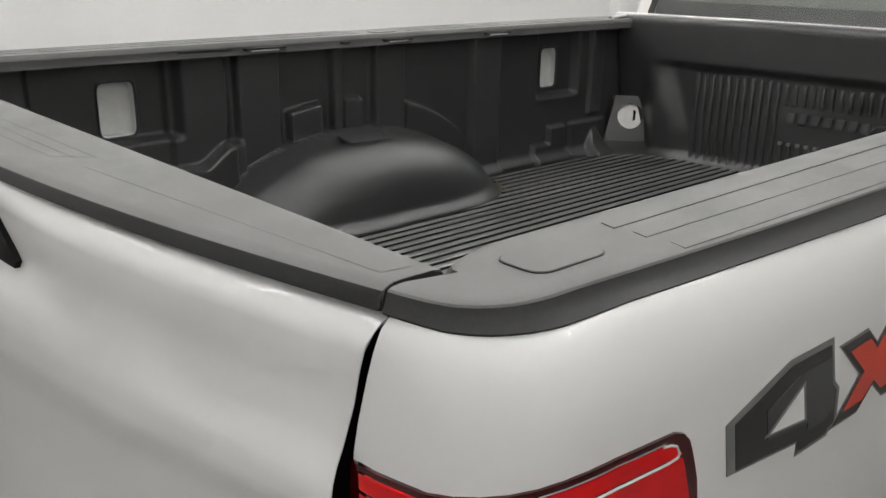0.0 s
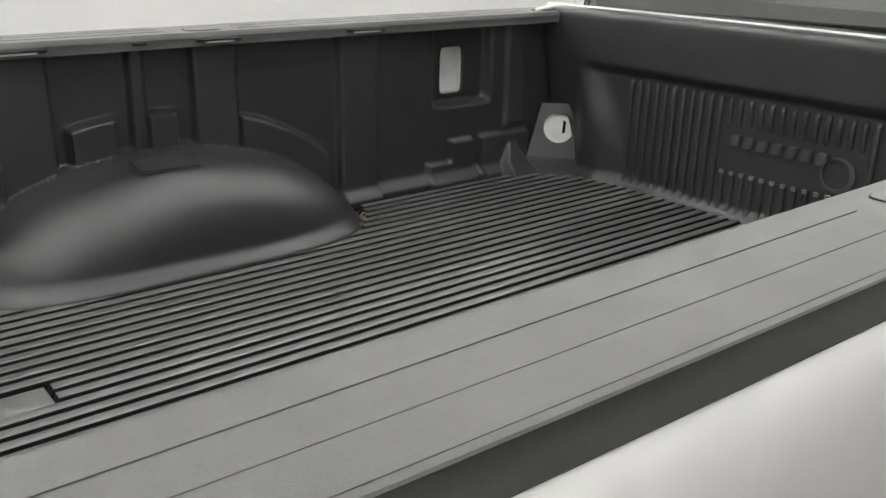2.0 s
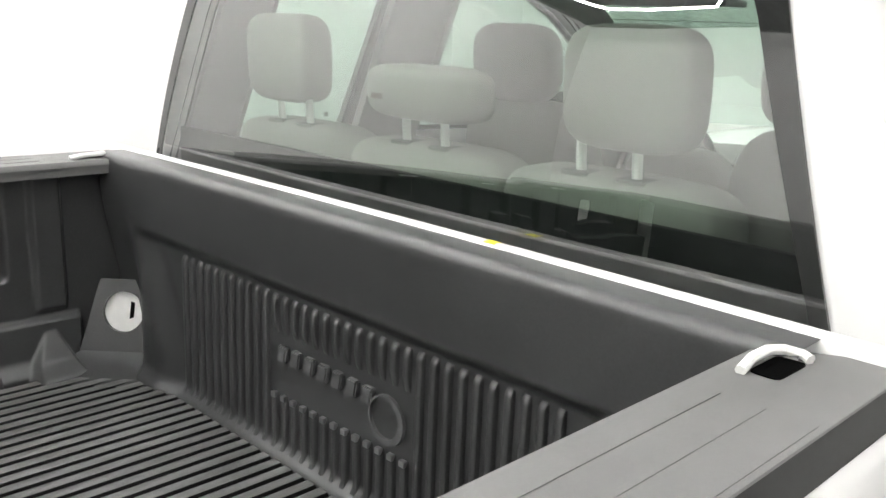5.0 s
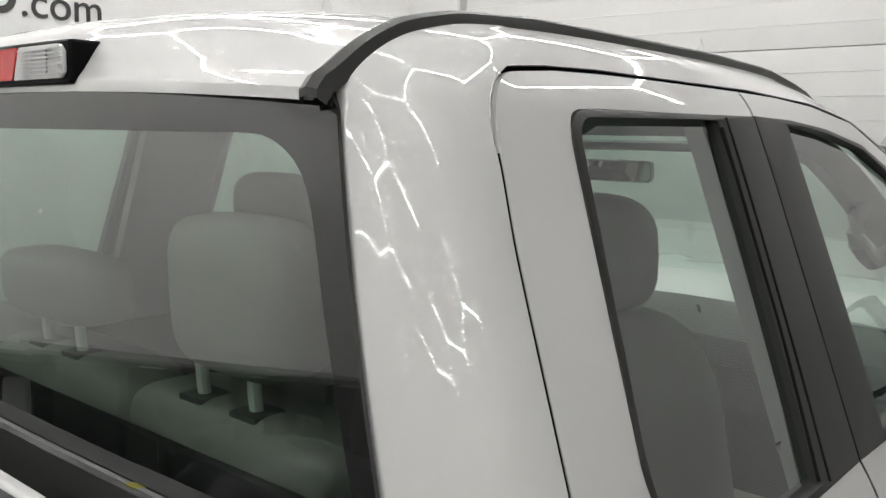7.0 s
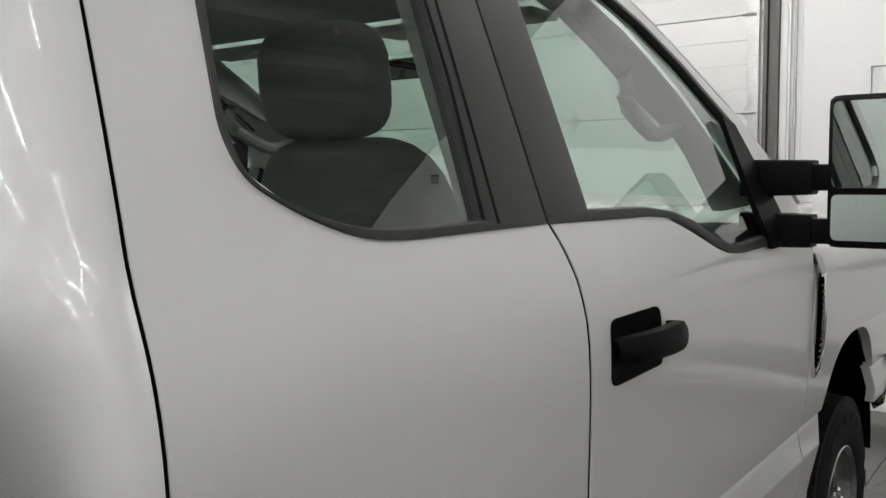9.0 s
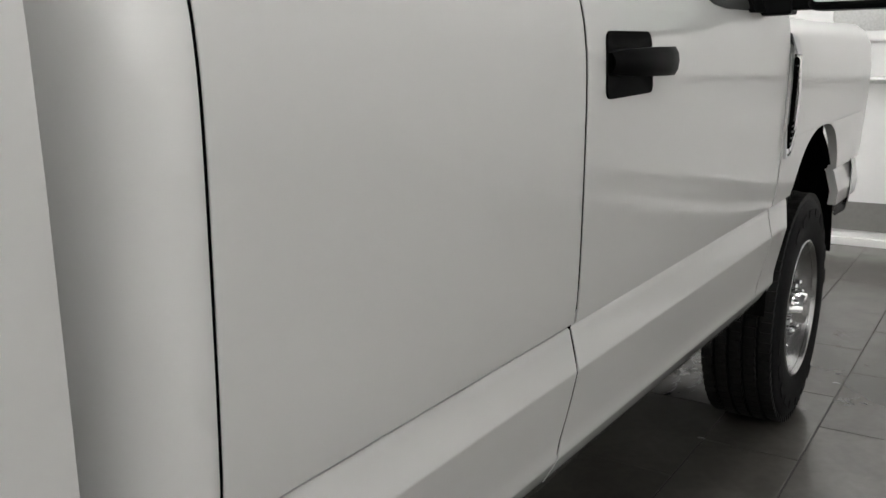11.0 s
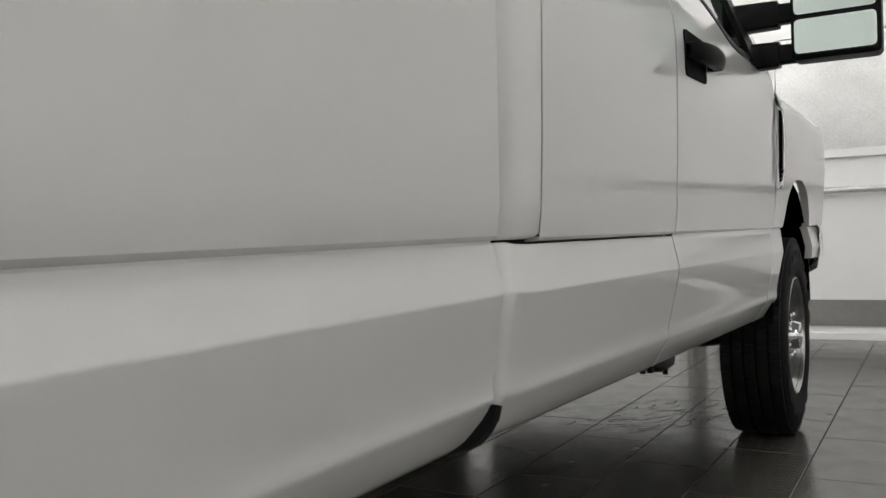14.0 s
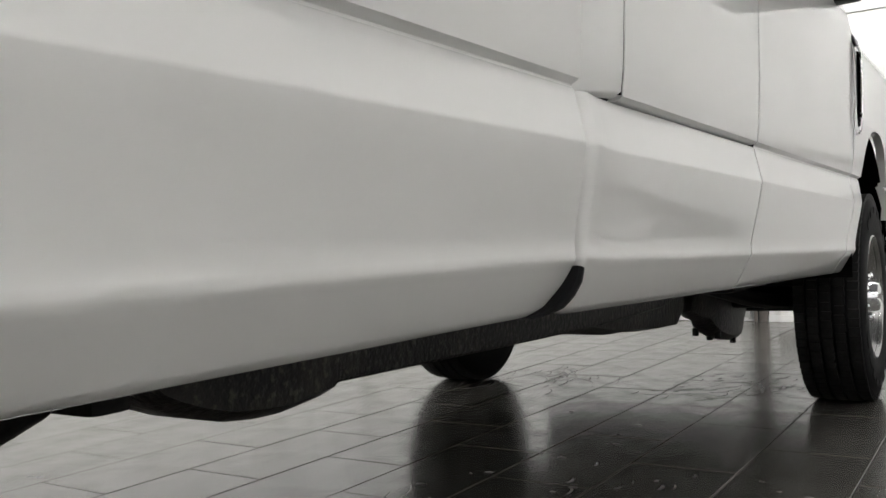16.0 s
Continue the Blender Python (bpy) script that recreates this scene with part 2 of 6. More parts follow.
def tube(bm, points, radius, sides=10, caps=True):
    """A round bar along points."""
    pts = [Vector(p) for p in points]
    rings = []
    up = Vector((0, 0, 1))
    for i, p in enumerate(pts):
        d = (pts[min(i + 1, len(pts) - 1)] - pts[max(i - 1, 0)]).normalized()
        a = d.cross(up if abs(d.z) < 0.95 else Vector((1, 0, 0))).normalized()
        b = d.cross(a)
        r = radius[i] if isinstance(radius, (list, tuple)) else radius
        rings.append([bm.verts.new(p + (a * math.cos(k * 2 * math.pi / sides) + b * math.sin(k * 2 * math.pi / sides)) * r) for k in range(sides)])
    for a, b in zip(rings, rings[1:]):
        for k in range(sides):
            bm.faces.new((a[k], a[(k + 1) % sides], b[(k + 1) % sides], b[k]))
    if caps:
        bm.faces.new(rings[0])
        bm.faces.new(list(reversed(rings[-1])))
    return bm


def slab(bm, outline, way, inset=0.0):
    """A plate: a closed outline of points, drawn along way."""
    top = [bm.verts.new(Vector(p) + Vector(way)) for p in outline]
    low = [bm.verts.new(p) for p in outline]
    n = len(outline)
    f = bm.faces.new(top)
    bm.faces.new(list(reversed(low)))
    for i in range(n):
        bm.faces.new((low[i], low[(i + 1) % n], top[(i + 1) % n], top[i]))
    return bm


def ring_slab(bm, outer, inner, way):
    """A frame between two closed outlines of one length, drawn along way."""
    n = len(outer)
    o0 = [bm.verts.new(p) for p in outer]
    i0 = [bm.verts.new(p) for p in inner]
    o1 = [bm.verts.new(Vector(p) + Vector(way)) for p in outer]
    i1 = [bm.verts.new(Vector(p) + Vector(way)) for p in inner]
    for k in range(n):
        j = (k + 1) % n
        bm.faces.new((o1[k], o1[j], i1[j], i1[k]))
        bm.faces.new((o0[k], i0[k], i0[j], o0[j]))
        bm.faces.new((o0[k], o0[j], o1[j], o1[k]))
        bm.faces.new((i0[k], i1[k], i1[j], i0[j]))
    return bm


def round_poly(points, radius, n=6):
    """A closed 2D outline with its corners rounded; radius: one, or one a corner."""
    out = []
    m = len(points)
    for i in range(m):
        p, a, b = Vector(points[i]), Vector(points[i - 1]), Vector(points[(i + 1) % m])
        r = radius[i] if isinstance(radius, (list, tuple)) else radius
        da, db = (a - p), (b - p)
        la, lb = da.length, db.length
        r = min(r, la * 0.49, lb * 0.49)
        s, e = p + da / la * r, p + db / lb * r
        for k in range(n + 1):
            u = k / n
            out.append((s * (1 - u) ** 2 + p * 2 * u * (1 - u) + e * u * u))
    return [tuple(v) for v in out]


def resample(points, count):
    """A closed 2D outline at even steps."""
    pts = [Vector(p) for p in points]
    ls = [(pts[(i + 1) % len(pts)] - pts[i]).length for i in range(len(pts))]
    total, out, i, gone = sum(ls), [], 0, 0.0
    for k in range(count):
        s = total * k / count
        while gone + ls[i] < s:
            gone += ls[i]
            i += 1
        out.append(tuple(pts[i].lerp(pts[(i + 1) % len(pts)], (s - gone) / ls[i])))
    return out


def lerp_table(table, v):
    """Straight lines through (v, value) pairs."""
    if v <= table[0][0]:
        return table[0][1]
    for (a, fa), (b, fb) in zip(table, table[1:]):
        if v <= b:
            return fa + (fb - fa) * (v - a) / (b - a)
    return table[-1][1]


def smoothstep(a, b, v):
    u = min(1.0, max(0.0, (v - a) / (b - a)))
    return u * u * (3 - 2 * u)


# ---- the truck's body ----
# x to the truck's right, y forward from the gap between bed and cab, z up from the floor.
truck = thing("pickup_truck", "white extended-cab pickup truck with black bed liner, parked indoors", "pickup truck")

LOWER = [(0.571, 0.920), (0.574, 0.932), (0.582, 0.940), (0.604, 0.955), (0.623, 0.9685), (0.633, 0.9745), (0.638, 0.978), (0.643, 0.9795), (0.650, 0.9788), (0.662, 0.9785), (0.675, 0.980), (0.70, 0.9845), (0.74, 0.9925),
         (0.7805, 0.9998), (0.783, 1.0001), (0.7855, 0.9996), (0.81, 0.9945), (0.838, 0.9885), (0.848, 0.9865), (0.8515, 0.983), (0.8545, 0.983), (0.857, 0.988), (0.861, 0.9935), (0.90, 0.9985)]
CAB_SIDE = LOWER + [(1.0, 1.0035), (1.1, 1.007), (1.2, 1.010), (1.26, 1.0105), (1.32, 1.007), (1.38, 0.996), (1.43, 0.979), (1.48, 0.957),
                    (1.6, 0.912), (1.75, 0.853), (1.93, 0.783), (1.97, 0.765), (2.0, 0.742), (2.03, 0.705), (2.06, 0.60)]
BED_SIDE = LOWER + [(1.0, 1.0005), (1.1, 1.002), (1.2, 1.003), (1.3, 1.002), (1.36, 0.999), (1.40, 0.994), (1.425, 0.987), (1.44, 0.979), (1.452, 0.966), (1.456, 0.955)]


def rake(y, z):
    """The lower lines fall slightly towards the front."""
    return z - 0.004 * min(1.0, max(0.0, y) / 0.1) * (1 - smoothstep(0.86, 1.0, z)) - max(0.0, y) * (0.0055 + 0.018 * min(1.0, max(0.0, (0.852 - z) / 0.26))) * (1 - smoothstep(0.86, 1.2, z))


def softened(table, width):
    """The table's line above its lower creases, eased so that it bends without corners."""
    v = np.arange(table[0][0], table[-1][0] + 0.0005, 0.001)
    raw = np.interp(v, [a for a, _ in table], [b for _, b in table])
    n = int(width / 0.001)
    kernel = np.hanning(2 * n + 3)[1:-1]
    soft = np.convolve(np.pad(raw, n, mode="edge"), kernel / kernel.sum(), mode="valid")
    mix = np.clip((v - 0.93) / 0.05, 0, 1) * np.clip((table[-1][0] - v) / 0.03, 0, 1)
    line = raw * (1 - mix) + soft * mix
    return v, line


CAB_V, CAB_LINE = softened(CAB_SIDE, 0.045)


def cab_x(z):
    return float(np.interp(z, CAB_V, CAB_LINE))


def skin_rows(y_left, y_right, zs, n, table, sag=rake):
    rows = []
    for z in zs:
        a, b = y_left(z), y_right(z)
        rows.append([(lerp_table(table, z), a + (b - a) * i / n, sag(a + (b - a) * i / n, z)) for i in range(n + 1)])
    return rows


LOW_Z = [z for z, _ in LOWER]


def with_flange(rows_list, depth=0.018):
    bm = bmesh.new()
    for rows in rows_list:
        grid(bm, rows)
    bmesh.ops.remove_doubles(bm, verts=bm.verts, dist=0.0004)
    return thicken(bm, (-depth, 0, 0))


# bed side: a plan line round the rear corner, and a section
AXLE_REAR, AXLE_FRONT = -1.43, 2.74
REAR = -2.660
plan = [(0.8335, REAR - 0.002), (0.852, REAR - 0.001), (0.870, REAR)]


def taper(y):
    """The bed's sides draw in slightly towards the rear."""
    return -0.030 * (max(0.0, -1.2 - y) / 1.36) ** 1.7



def gate_edge(z):
    """Half the tailgate's width: it spreads towards its top."""
    return lerp_table([(0.86, 0.794), (1.32, 0.7965), (1.335, 0.7985), (1.355, 0.8025), (1.385, 0.810), (1.42, 0.8185), (1.44, 0.824), (1.452, 0.830), (1.47, 0.832)], z)


for k in range(1, 9):
    a = radians(90 * k / 8)
    plan.append((0.87 + 0.10 * math.sin(a), REAR + 0.10 - 0.10 * math.cos(a)))
plan += [(1.0 + taper(-2.545 + 2.537 * i / 120), -2.545 + 2.537 * i / 120) for i in range(121)]


def plan_normal(i):
    a, b = plan[max(i - 1, 0)], plan[min(i + 1, len(plan) - 1)]
    d = Vector((b[0] - a[0], b[1] - a[1])).normalized()
    return Vector((d.y, -d.x))


def eased(table, count, width=2):
    """A table's values at whole steps, with its bends smoothed."""
    v = np.array([lerp_table(table, i) for i in range(count)])
    for _ in range(width):
        v[1:-1] = 0.25 * v[:-2] + 0.5 * v[1:-1] + 0.25 * v[2:]
    return v


REAR_SHARE = eased([(0, 0.34), (2, 0.47), (3, 0.58), (4, 0.72), (6, 0.95), (8, 1.08), (11, 1.05), (16, 1.0)], len(plan))
CAP_EDGE = eased([(0, 0.0145), (2, 0.020), (3, 0.026), (4, 0.034), (5.65, 0.043), (8, 0.053), (11, 0.054), (14, 0.052), (24, 0.048)], len(plan))


def rear_share(i):
    """The shoulder's inward turn is smaller across the rear face."""
    return float(REAR_SHARE[i])


def bed_point(i, z, y_max=None, out=0.0):
    o = (1.0 - lerp_table(BED_SIDE, z)) * rear_share(i) - out
    n = plan_normal(i)
    y = plan[i][1] - n.y * o
    if y_max is not None:
        y = min(y, y_max)
    x = plan[i][0] - n.x * o
    if i < 3:
        x += (gate_edge(z) + 0.0072 - plan[0][0]) * (1 - i / 3)
        if i == 0:
            x, y = gate_edge(z) + 0.0072, y + 0.003
    return (x, y, z)


def arch(y, mid, half, top, base=0.30, power=2.6):
    """Height of a wheel opening above y."""
    u = abs(y - mid) / half
    return base if u >= 1 else base + (top - base) * (1 - u ** power) ** (1 / power)


def arch_reach(z, half, top, base=0.30, power=2.6):
    u = (z - base) / (top - base)
    return 0.0 if u >= 1 else half * (1 - max(u, 0) ** power) ** (1 / power)


up_z = [0.98, 1.0, 1.05, 1.1, 1.15, 1.2, 1.25, 1.3, 1.33, 1.36, 1.38, 1.40, 1.41, 1.42, 1.43, 1.44, 1.447, 1.452, 1.456]
low_z = LOW_Z + [0.94, 0.98]
bm = bmesh.new()
grid(bm, [[bed_point(i, z) for i in range(len(plan))] for z in up_z])
grid(bm, [[bed_point(i, z, AXLE_REAR - arch_reach(z, 0.47, 0.98)) for i in range(len(plan))] for z in low_z])
grid(bm, [[(lerp_table(BED_SIDE, z), y, z) for y in np.linspace(AXLE_REAR + arch_reach(z, 0.47, 0.98), -0.008, 30)] for z in low_z])
bmesh.ops.remove_doubles(bm, verts=bm.verts, dist=0.0004)
thicken(bm, (-0.022, 0.0, 0))


def open_gap(bm):
    """Folds the flange beside the tailgate straight back, so that the gap stays open."""
    for v in bm.verts:
        if v.co.y < -2.6 and v.co.x < gate_edge(v.co.z) + 0.004:
            v.co.x, v.co.y = gate_edge(v.co.z) + 0.0072, v.co.y + 0.03
    return bm


open_gap(bm)
bed_side = part("bed_side", bm, PAINT, truck, "glossy white bed side panel")
mirrored(bed_side, truck)

# inner steel of the bed behind the liner's openings
for s in (-1, 1):
    bm = bmesh.new()
    box(bm, s * 0.928, s * 0.936, -2.60, -0.02, 0.92, 1.44)
    part("bed_inner_side", bm, PAINT_IN, truck, "white painted inner bed wall", smooth=False)
bm = bmesh.new()
box(bm, -0.93, 0.93, -2.62, -0.02, 0.915, 0.935)
part("bed_floor", bm, PAINT_IN, truck, smooth=False)
bm = bmesh.new()
rows = []
for y, z in ((-0.058, 1.44), (-0.056, 1.477), (-0.051, 1.4845), (-0.046, 1.487), (-0.036, 1.487), (-0.030, 1.482), (-0.027, 1.46), (-0.027, 0.95)):
    rows.append([(x, y, z + 0.004 * (1 - (x / 0.9) ** 2)) for x in np.linspace(-0.93, 0.93, 25)])
grid(bm, rows)
part("bed_front_panel", bm, PAINT, truck, "white bed front panel with thin bright top edge")
bm = bmesh.new()
box(bm, 0.338, 0.362, -0.050, -0.034, 1.4875, 1.4905, 0.001)
part("paint_mark", bm, YELLOW, truck, "small yellow paint mark on the bed edge", smooth=False)

# rail caps: a flat grey top, a rounded outer edge and a dark lip
RAIL_Z = 1.471
cap_n = len(plan)


def cap_outer(i, inward, z):
    """A point inside the cap's outer edge, which stands closer to the plan line across the rear."""
    return cap_raw(i, CAP_EDGE[i] + inward, z)


def cap_raw(i, out, z):
    n = plan_normal(i)
    return (plan[i][0] - n.x * out, min(plan[i][1] - n.y * out, -0.03), z)


def cap_inner(i, shift, z):
    x, y = plan[i]
    return (0.834 - 0.032 * smoothstep(-2.63, -2.52, y) + shift, min(max(y, -2.585), -0.10), z)


cap_rows = []
for shift, z in ((0.004, 1.449), (0.0, 1.458), (0.0015, 1.465), (0.006, 1.470)):
    cap_rows.append([cap_inner(i, shift, z) for i in range(cap_n)])
cap_rows.append([cap_outer(i, 0.016, RAIL_Z) for i in range(cap_n)])
for out, z in ((0.005, 1.4705), (0.0015, 1.4695), (0.0, 1.4675)):
    cap_rows.append([cap_outer(i, out, z) for i in range(cap_n)])
bm = bmesh.new()
grid(bm, cap_rows)
thicken(bm, (0, 0, -0.012))
rail_cap = part("rail_cap", bm, CAP, truck, "textured grey plastic bed rail cap")
bm = bmesh.new()


def lip_low(y):
    """The lip's lower edge: it deepens from the rear corner forward."""
    return lerp_table([(-2.66, 1.4515), (-2.62, 1.4520), (-2.5, 1.4530), (-2.34, 1.4520), (-2.1, 1.449), (-1.0, 1.447), (0.0, 1.446)], y)


def lip_out(i):
    return min((1.0 - lerp_table(BED_SIDE, lip_low(plan[i][1]))) * rear_share(i) - 0.002, CAP_EDGE[i] - 0.002)


rows = [[cap_outer(i, 0.0, 1.4677) for i in range(cap_n)], [cap_outer(i, -0.0010, 1.4655) for i in range(cap_n)]]
rows.append([cap_raw(i, min(lip_out(i) * 0.5 + 0.5 * CAP_EDGE[i], CAP_EDGE[i] - 0.0015), 1.4585) for i in range(cap_n)])
rows.append([cap_raw(i, lip_out(i), lip_low(plan[i][1]) + 0.002) for i in range(cap_n)])
rows.append([cap_raw(i, lip_out(i) + 0.001, lip_low(plan[i][1])) for i in range(cap_n)])
rows.append([cap_raw(i, lip_out(i) + 0.012, lip_low(plan[i][1]) - 0.002) for i in range(cap_n)])
grid(bm, rows)
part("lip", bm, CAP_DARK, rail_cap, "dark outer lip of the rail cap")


# slightly raised, darker strips paint in the shade of moulded lines
def groove(points, width=0.0007, z=RAIL_Z):
    bm = bmesh.new()
    for (xa, ya), (xb, yb) in zip(points, points[1:]):
        d = Vector((xb - xa, yb - ya)).normalized() * width / 2
        nx, ny = -d.y, d.x
        slab(bm, [(xa + nx - d.x, ya + ny - d.y, z - 0.004), (xb + nx + d.x, yb + ny + d.y, z - 0.004),
                  (xb - nx + d.x, yb - ny + d.y, z - 0.004), (xa - nx - d.x, ya - ny - d.y, z - 0.004)], (0, 0, 0.0042))
    return bm


for y0, y1 in ((-2.407, -1.404), (-1.213, -0.26)):
    for x, share in ((0.848, 0.0), (0.895, 0.55), (0.944, 1.0)):
        ends = [(x + share * taper(y), y) for y in np.linspace(y0, y1, 8)]
        part("groove", groove(ends), GROOVE_SHADE, rail_cap, "thin darker strip painting a groove's shade", smooth=False)
        part("groove", groove([(ends[0][0] - 0.016, y0 + 0.004), ends[0]], 0.0008), GROOVE_SHADE, rail_cap, smooth=False)


def pocket_cover(y0, y1, x0=0.840, x1=0.895):
    out = round_poly([(x0, y0), (x1, y0), (x1, y1), (x0, y1)], 0.017, 5)
    mid = ((x0 + x1) / 2, (y0 + y1) / 2)
    inn = [(mid[0] + (x - mid[0]) * 0.955, mid[1] + (y - mid[1]) * 0.974) for x, y in out]
    # no gap is cut: a dark ring paints its shade round the cover
    bm = bmesh.new()
    ring_slab(bm, [(x, y, RAIL_Z - 0.004) for x, y in out], [(x, y, RAIL_Z - 0.004) for x, y in inn], (0, 0, 0.0047))
    cover = part("pocket_cover_gap", bm, CAP_DARK, rail_cap, "dark ring painting the shaded gap round a pocket cover", smooth=False)
    bm = bmesh.new()
    slab(bm, [(x, y, RAIL_Z - 0.004) for x, y in inn], (0, 0, 0.0052))
    part("pocket_cover", bm, CAP, rail_cap, "rounded grey stake pocket cover")


pocket_cover(-2.548, -2.462, 0.837, 0.888)
pocket_cover(-1.352, -1.264, 0.828, 0.878)
# open pocket at the rail's front end, with a pale broken clip
# a black plate on the cap paints in the pocket's shaded inside
bm = bmesh.new()
slab(bm, [(x, y, RAIL_Z - 0.004) for x, y in round_poly([(0.838, -0.185), (0.872, -0.185), (0.872, -0.115), (0.838, -0.115)], 0.01, 4)], (0, 0, 0.0048))
part("pocket_opening", bm, VOID, rail_cap, "black plate painting the shaded inside of an open stake pocket", smooth=False)
bm = bmesh.new()
tube(bm, [(0.836, -0.197, 1.474), (0.832, -0.165, 1.479), (0.833, -0.13, 1.480), (0.843, -0.112, 1.479), (0.862, -0.106, 1.477), (0.872, -0.11, 1.475)], 0.006, 8)
part("pocket_clip", bm, PAINT_IN, rail_cap, "pale broken clip in the pocket")
mirrored(rail_cap, truck)

# tail lamp round the corner
def lamp_top(i):
    return lerp_table([(0, 1.324), (1, 1.328), (2, 1.332), (5, 1.344), (8, 1.356), (9, 1.3585), (10.5, 1.3585), (14, 1.354), (16, 1.352)], i)


def lamp_end(depth):
    """The plan step at which the lamp ends: its upper corner is rounded."""
    y = lerp_table([(0.0, -2.484), (0.002, -2.475), (0.006, -2.469), (0.012, -2.464), (0.027, -2.458), (0.057, -2.449), (0.33, -2.425)], depth)
    return 11 + (y + 2.545) / 0.021142


def bed_at(i, z, out):
    k = min(int(i), len(plan) - 2)
    return tuple(Vector(bed_point(k, z, None, out)).lerp(Vector(bed_point(k + 1, z, None, out)), i - k))


def lamp_grid(d0, d1, g0, g1, out, n=16, shift=0.0):
    """A patch of the lamp between two depths below its top edge and two shares of its length."""
    bm = bmesh.new()
    rows = []
    for k in range(n + 1):
        d = d0 + (d1 - d0) * (k / n) ** 1.6
        row = []
        for g in np.linspace(g0, g1, 40):
            i = g * (lamp_end(max(d - shift, 0.0)) - (0.6 if shift else 0.0))
            row.append(bed_at(i, lamp_top(i) - d, out))
        rows.append(row)
    grid(bm, rows)
    return open_gap(thicken(bm, (-0.02, 0.01, 0)))


lamp = part("tail_lamp", lamp_grid(0.0, 0.33, 0.0, 1.0, 0.0025), RED_DEEP, truck, "dark red wraparound tail lamp lens")
part("lamp_bar", lamp_grid(0.006, 0.0195, 0.035, 1.0, 0.0040, shift=0.006), RED_LENS, lamp, "bright red upper lamp bar")
part("lamp_panel", lamp_grid(0.0235, 0.31, 0.035, 1.0, 0.0038, shift=0.006), RED_LENS, lamp, "red lower lamp panel")
bm = bmesh.new()
loop = [(i, 0.0215) for i in np.linspace(7.0, 13.4, 14)] + [(13.95, 0.0200), (14.05, 0.0165), (13.85, 0.0095), (13.5, 0.0066), (13.1, 0.0058)]
tube(bm, [bed_at(i, lamp_top(i) - d, 0.0046) for i, d in loop], 0.0011, 6)
part("lamp_edge", bm, CLEAR_LENS, lamp, "thin pale light edge")
bm = bmesh.new()
tube(bm, [bed_at(i, lamp_top(i) - 0.0045, 0.0036) for i in np.linspace(7.0, 13.2, 14)], 0.0006, 6)
part("lamp_edge", bm, STEEL, lamp, "thin grey line along the lamp's top")
mirrored(lamp, truck)


# four-wheel-drive decal, lettered on the bed side
def decal(shape, mat, name, out, parent, label=""):
    bm = bmesh.new()
    slab(bm, [(1.0005 + lerp_table(BED_SIDE, z) - 1.0 + taper(y), y, z) for y, z in shape], (out, 0, 0))
    return part(name, bm, mat, parent, label, smooth=False)


def glyph(points, y0, z0, size, slant=0.24):
    return [(y0 + (u + slant * v) * size, z0 + v * size) for u, v in points]


four = [(-0.002, 0.0), (-0.010, 0.05), (0.088, 0.079), (0.165, 0.079), (0.176, 0.032), (0.187, 0.022), (0.191, -0.018), (0.178, -0.020), (0.174, -0.026), (0.114, -0.026), (0.114, -0.012)]
four_hole = [(0.062, 0.018), (0.112, 0.046), (0.120, 0.012)]
ex = [(0.0, 0.0), (0.050, 0.045), (0.0, 0.088), (0.058, 0.091), (0.083, 0.070), (0.108, 0.091), (0.166, 0.091), (0.116, 0.046), (0.172, 0.0), (0.112, 0.0), (0.084, 0.022), (0.056, 0.0)]


def shrink(points, f):
    c = Vector((sum(p[0] for p in points) / len(points), sum(p[1] for p in points) / len(points)))
    return [tuple(c + (Vector(p) - c) * f) for p in points]


def placed(points, y0, z0):
    return [(y0 + u, z0 + v) for u, v in points]


D0, DZ = -2.402, 1.284
for y0 in (D0, D0 + 0.350):
    base = decal(placed(four, y0, DZ), DECAL_LIGHT, "decal_figure", 0.0006, truck, "grey and black figure four of the side decal")
    decal(placed(shrink(four, 0.90), y0, DZ), DECAL_BLACK, "decal_fill", 0.0010, base)
    decal(placed(shrink(four, 0.62), y0 + 0.012, DZ + 0.006), DECAL_GREY, "decal_face", 0.0014, base)
    decal(placed(shrink(four_hole, 1.25), y0, DZ), DECAL_LIGHT, "decal_edge", 0.0017, base)
    decal(placed(four_hole, y0, DZ), PAINT, "decal_hole", 0.0020, base)
base = decal(placed(ex, D0 + 0.178, DZ - 0.022), DECAL_LIGHT, "decal_cross", 0.0007, truck, "red cross letter of the side decal")
decal(placed(shrink(ex, 0.94), D0 + 0.178, DZ - 0.022), DECAL_BLACK, "decal_fill", 0.0011, base)
decal(placed(shrink(ex, 0.72), D0 + 0.178, DZ - 0.022), DECAL_RED, "decal_face", 0.0015, base)

# tailgate
TG_FACE = [(0.86, 0.000), (0.90, -0.012), (0.97, -0.014), (1.04, -0.010), (1.12, -0.002), (1.19, 0.000), (1.245, -0.004), (1.275, -0.012), (1.30, -0.010), (1.335, 0.001), (1.37, 0.004), (1.40, 0.002), (1.425, 0.003), (1.438, 0.010), (1.446, 0.018), (1.452, 0.030)]


def gate_bow(x):
    """The tailgate's curve in plan."""
    return -0.092 * (1 - min(abs(x) / 0.825, 1.02) ** 2)


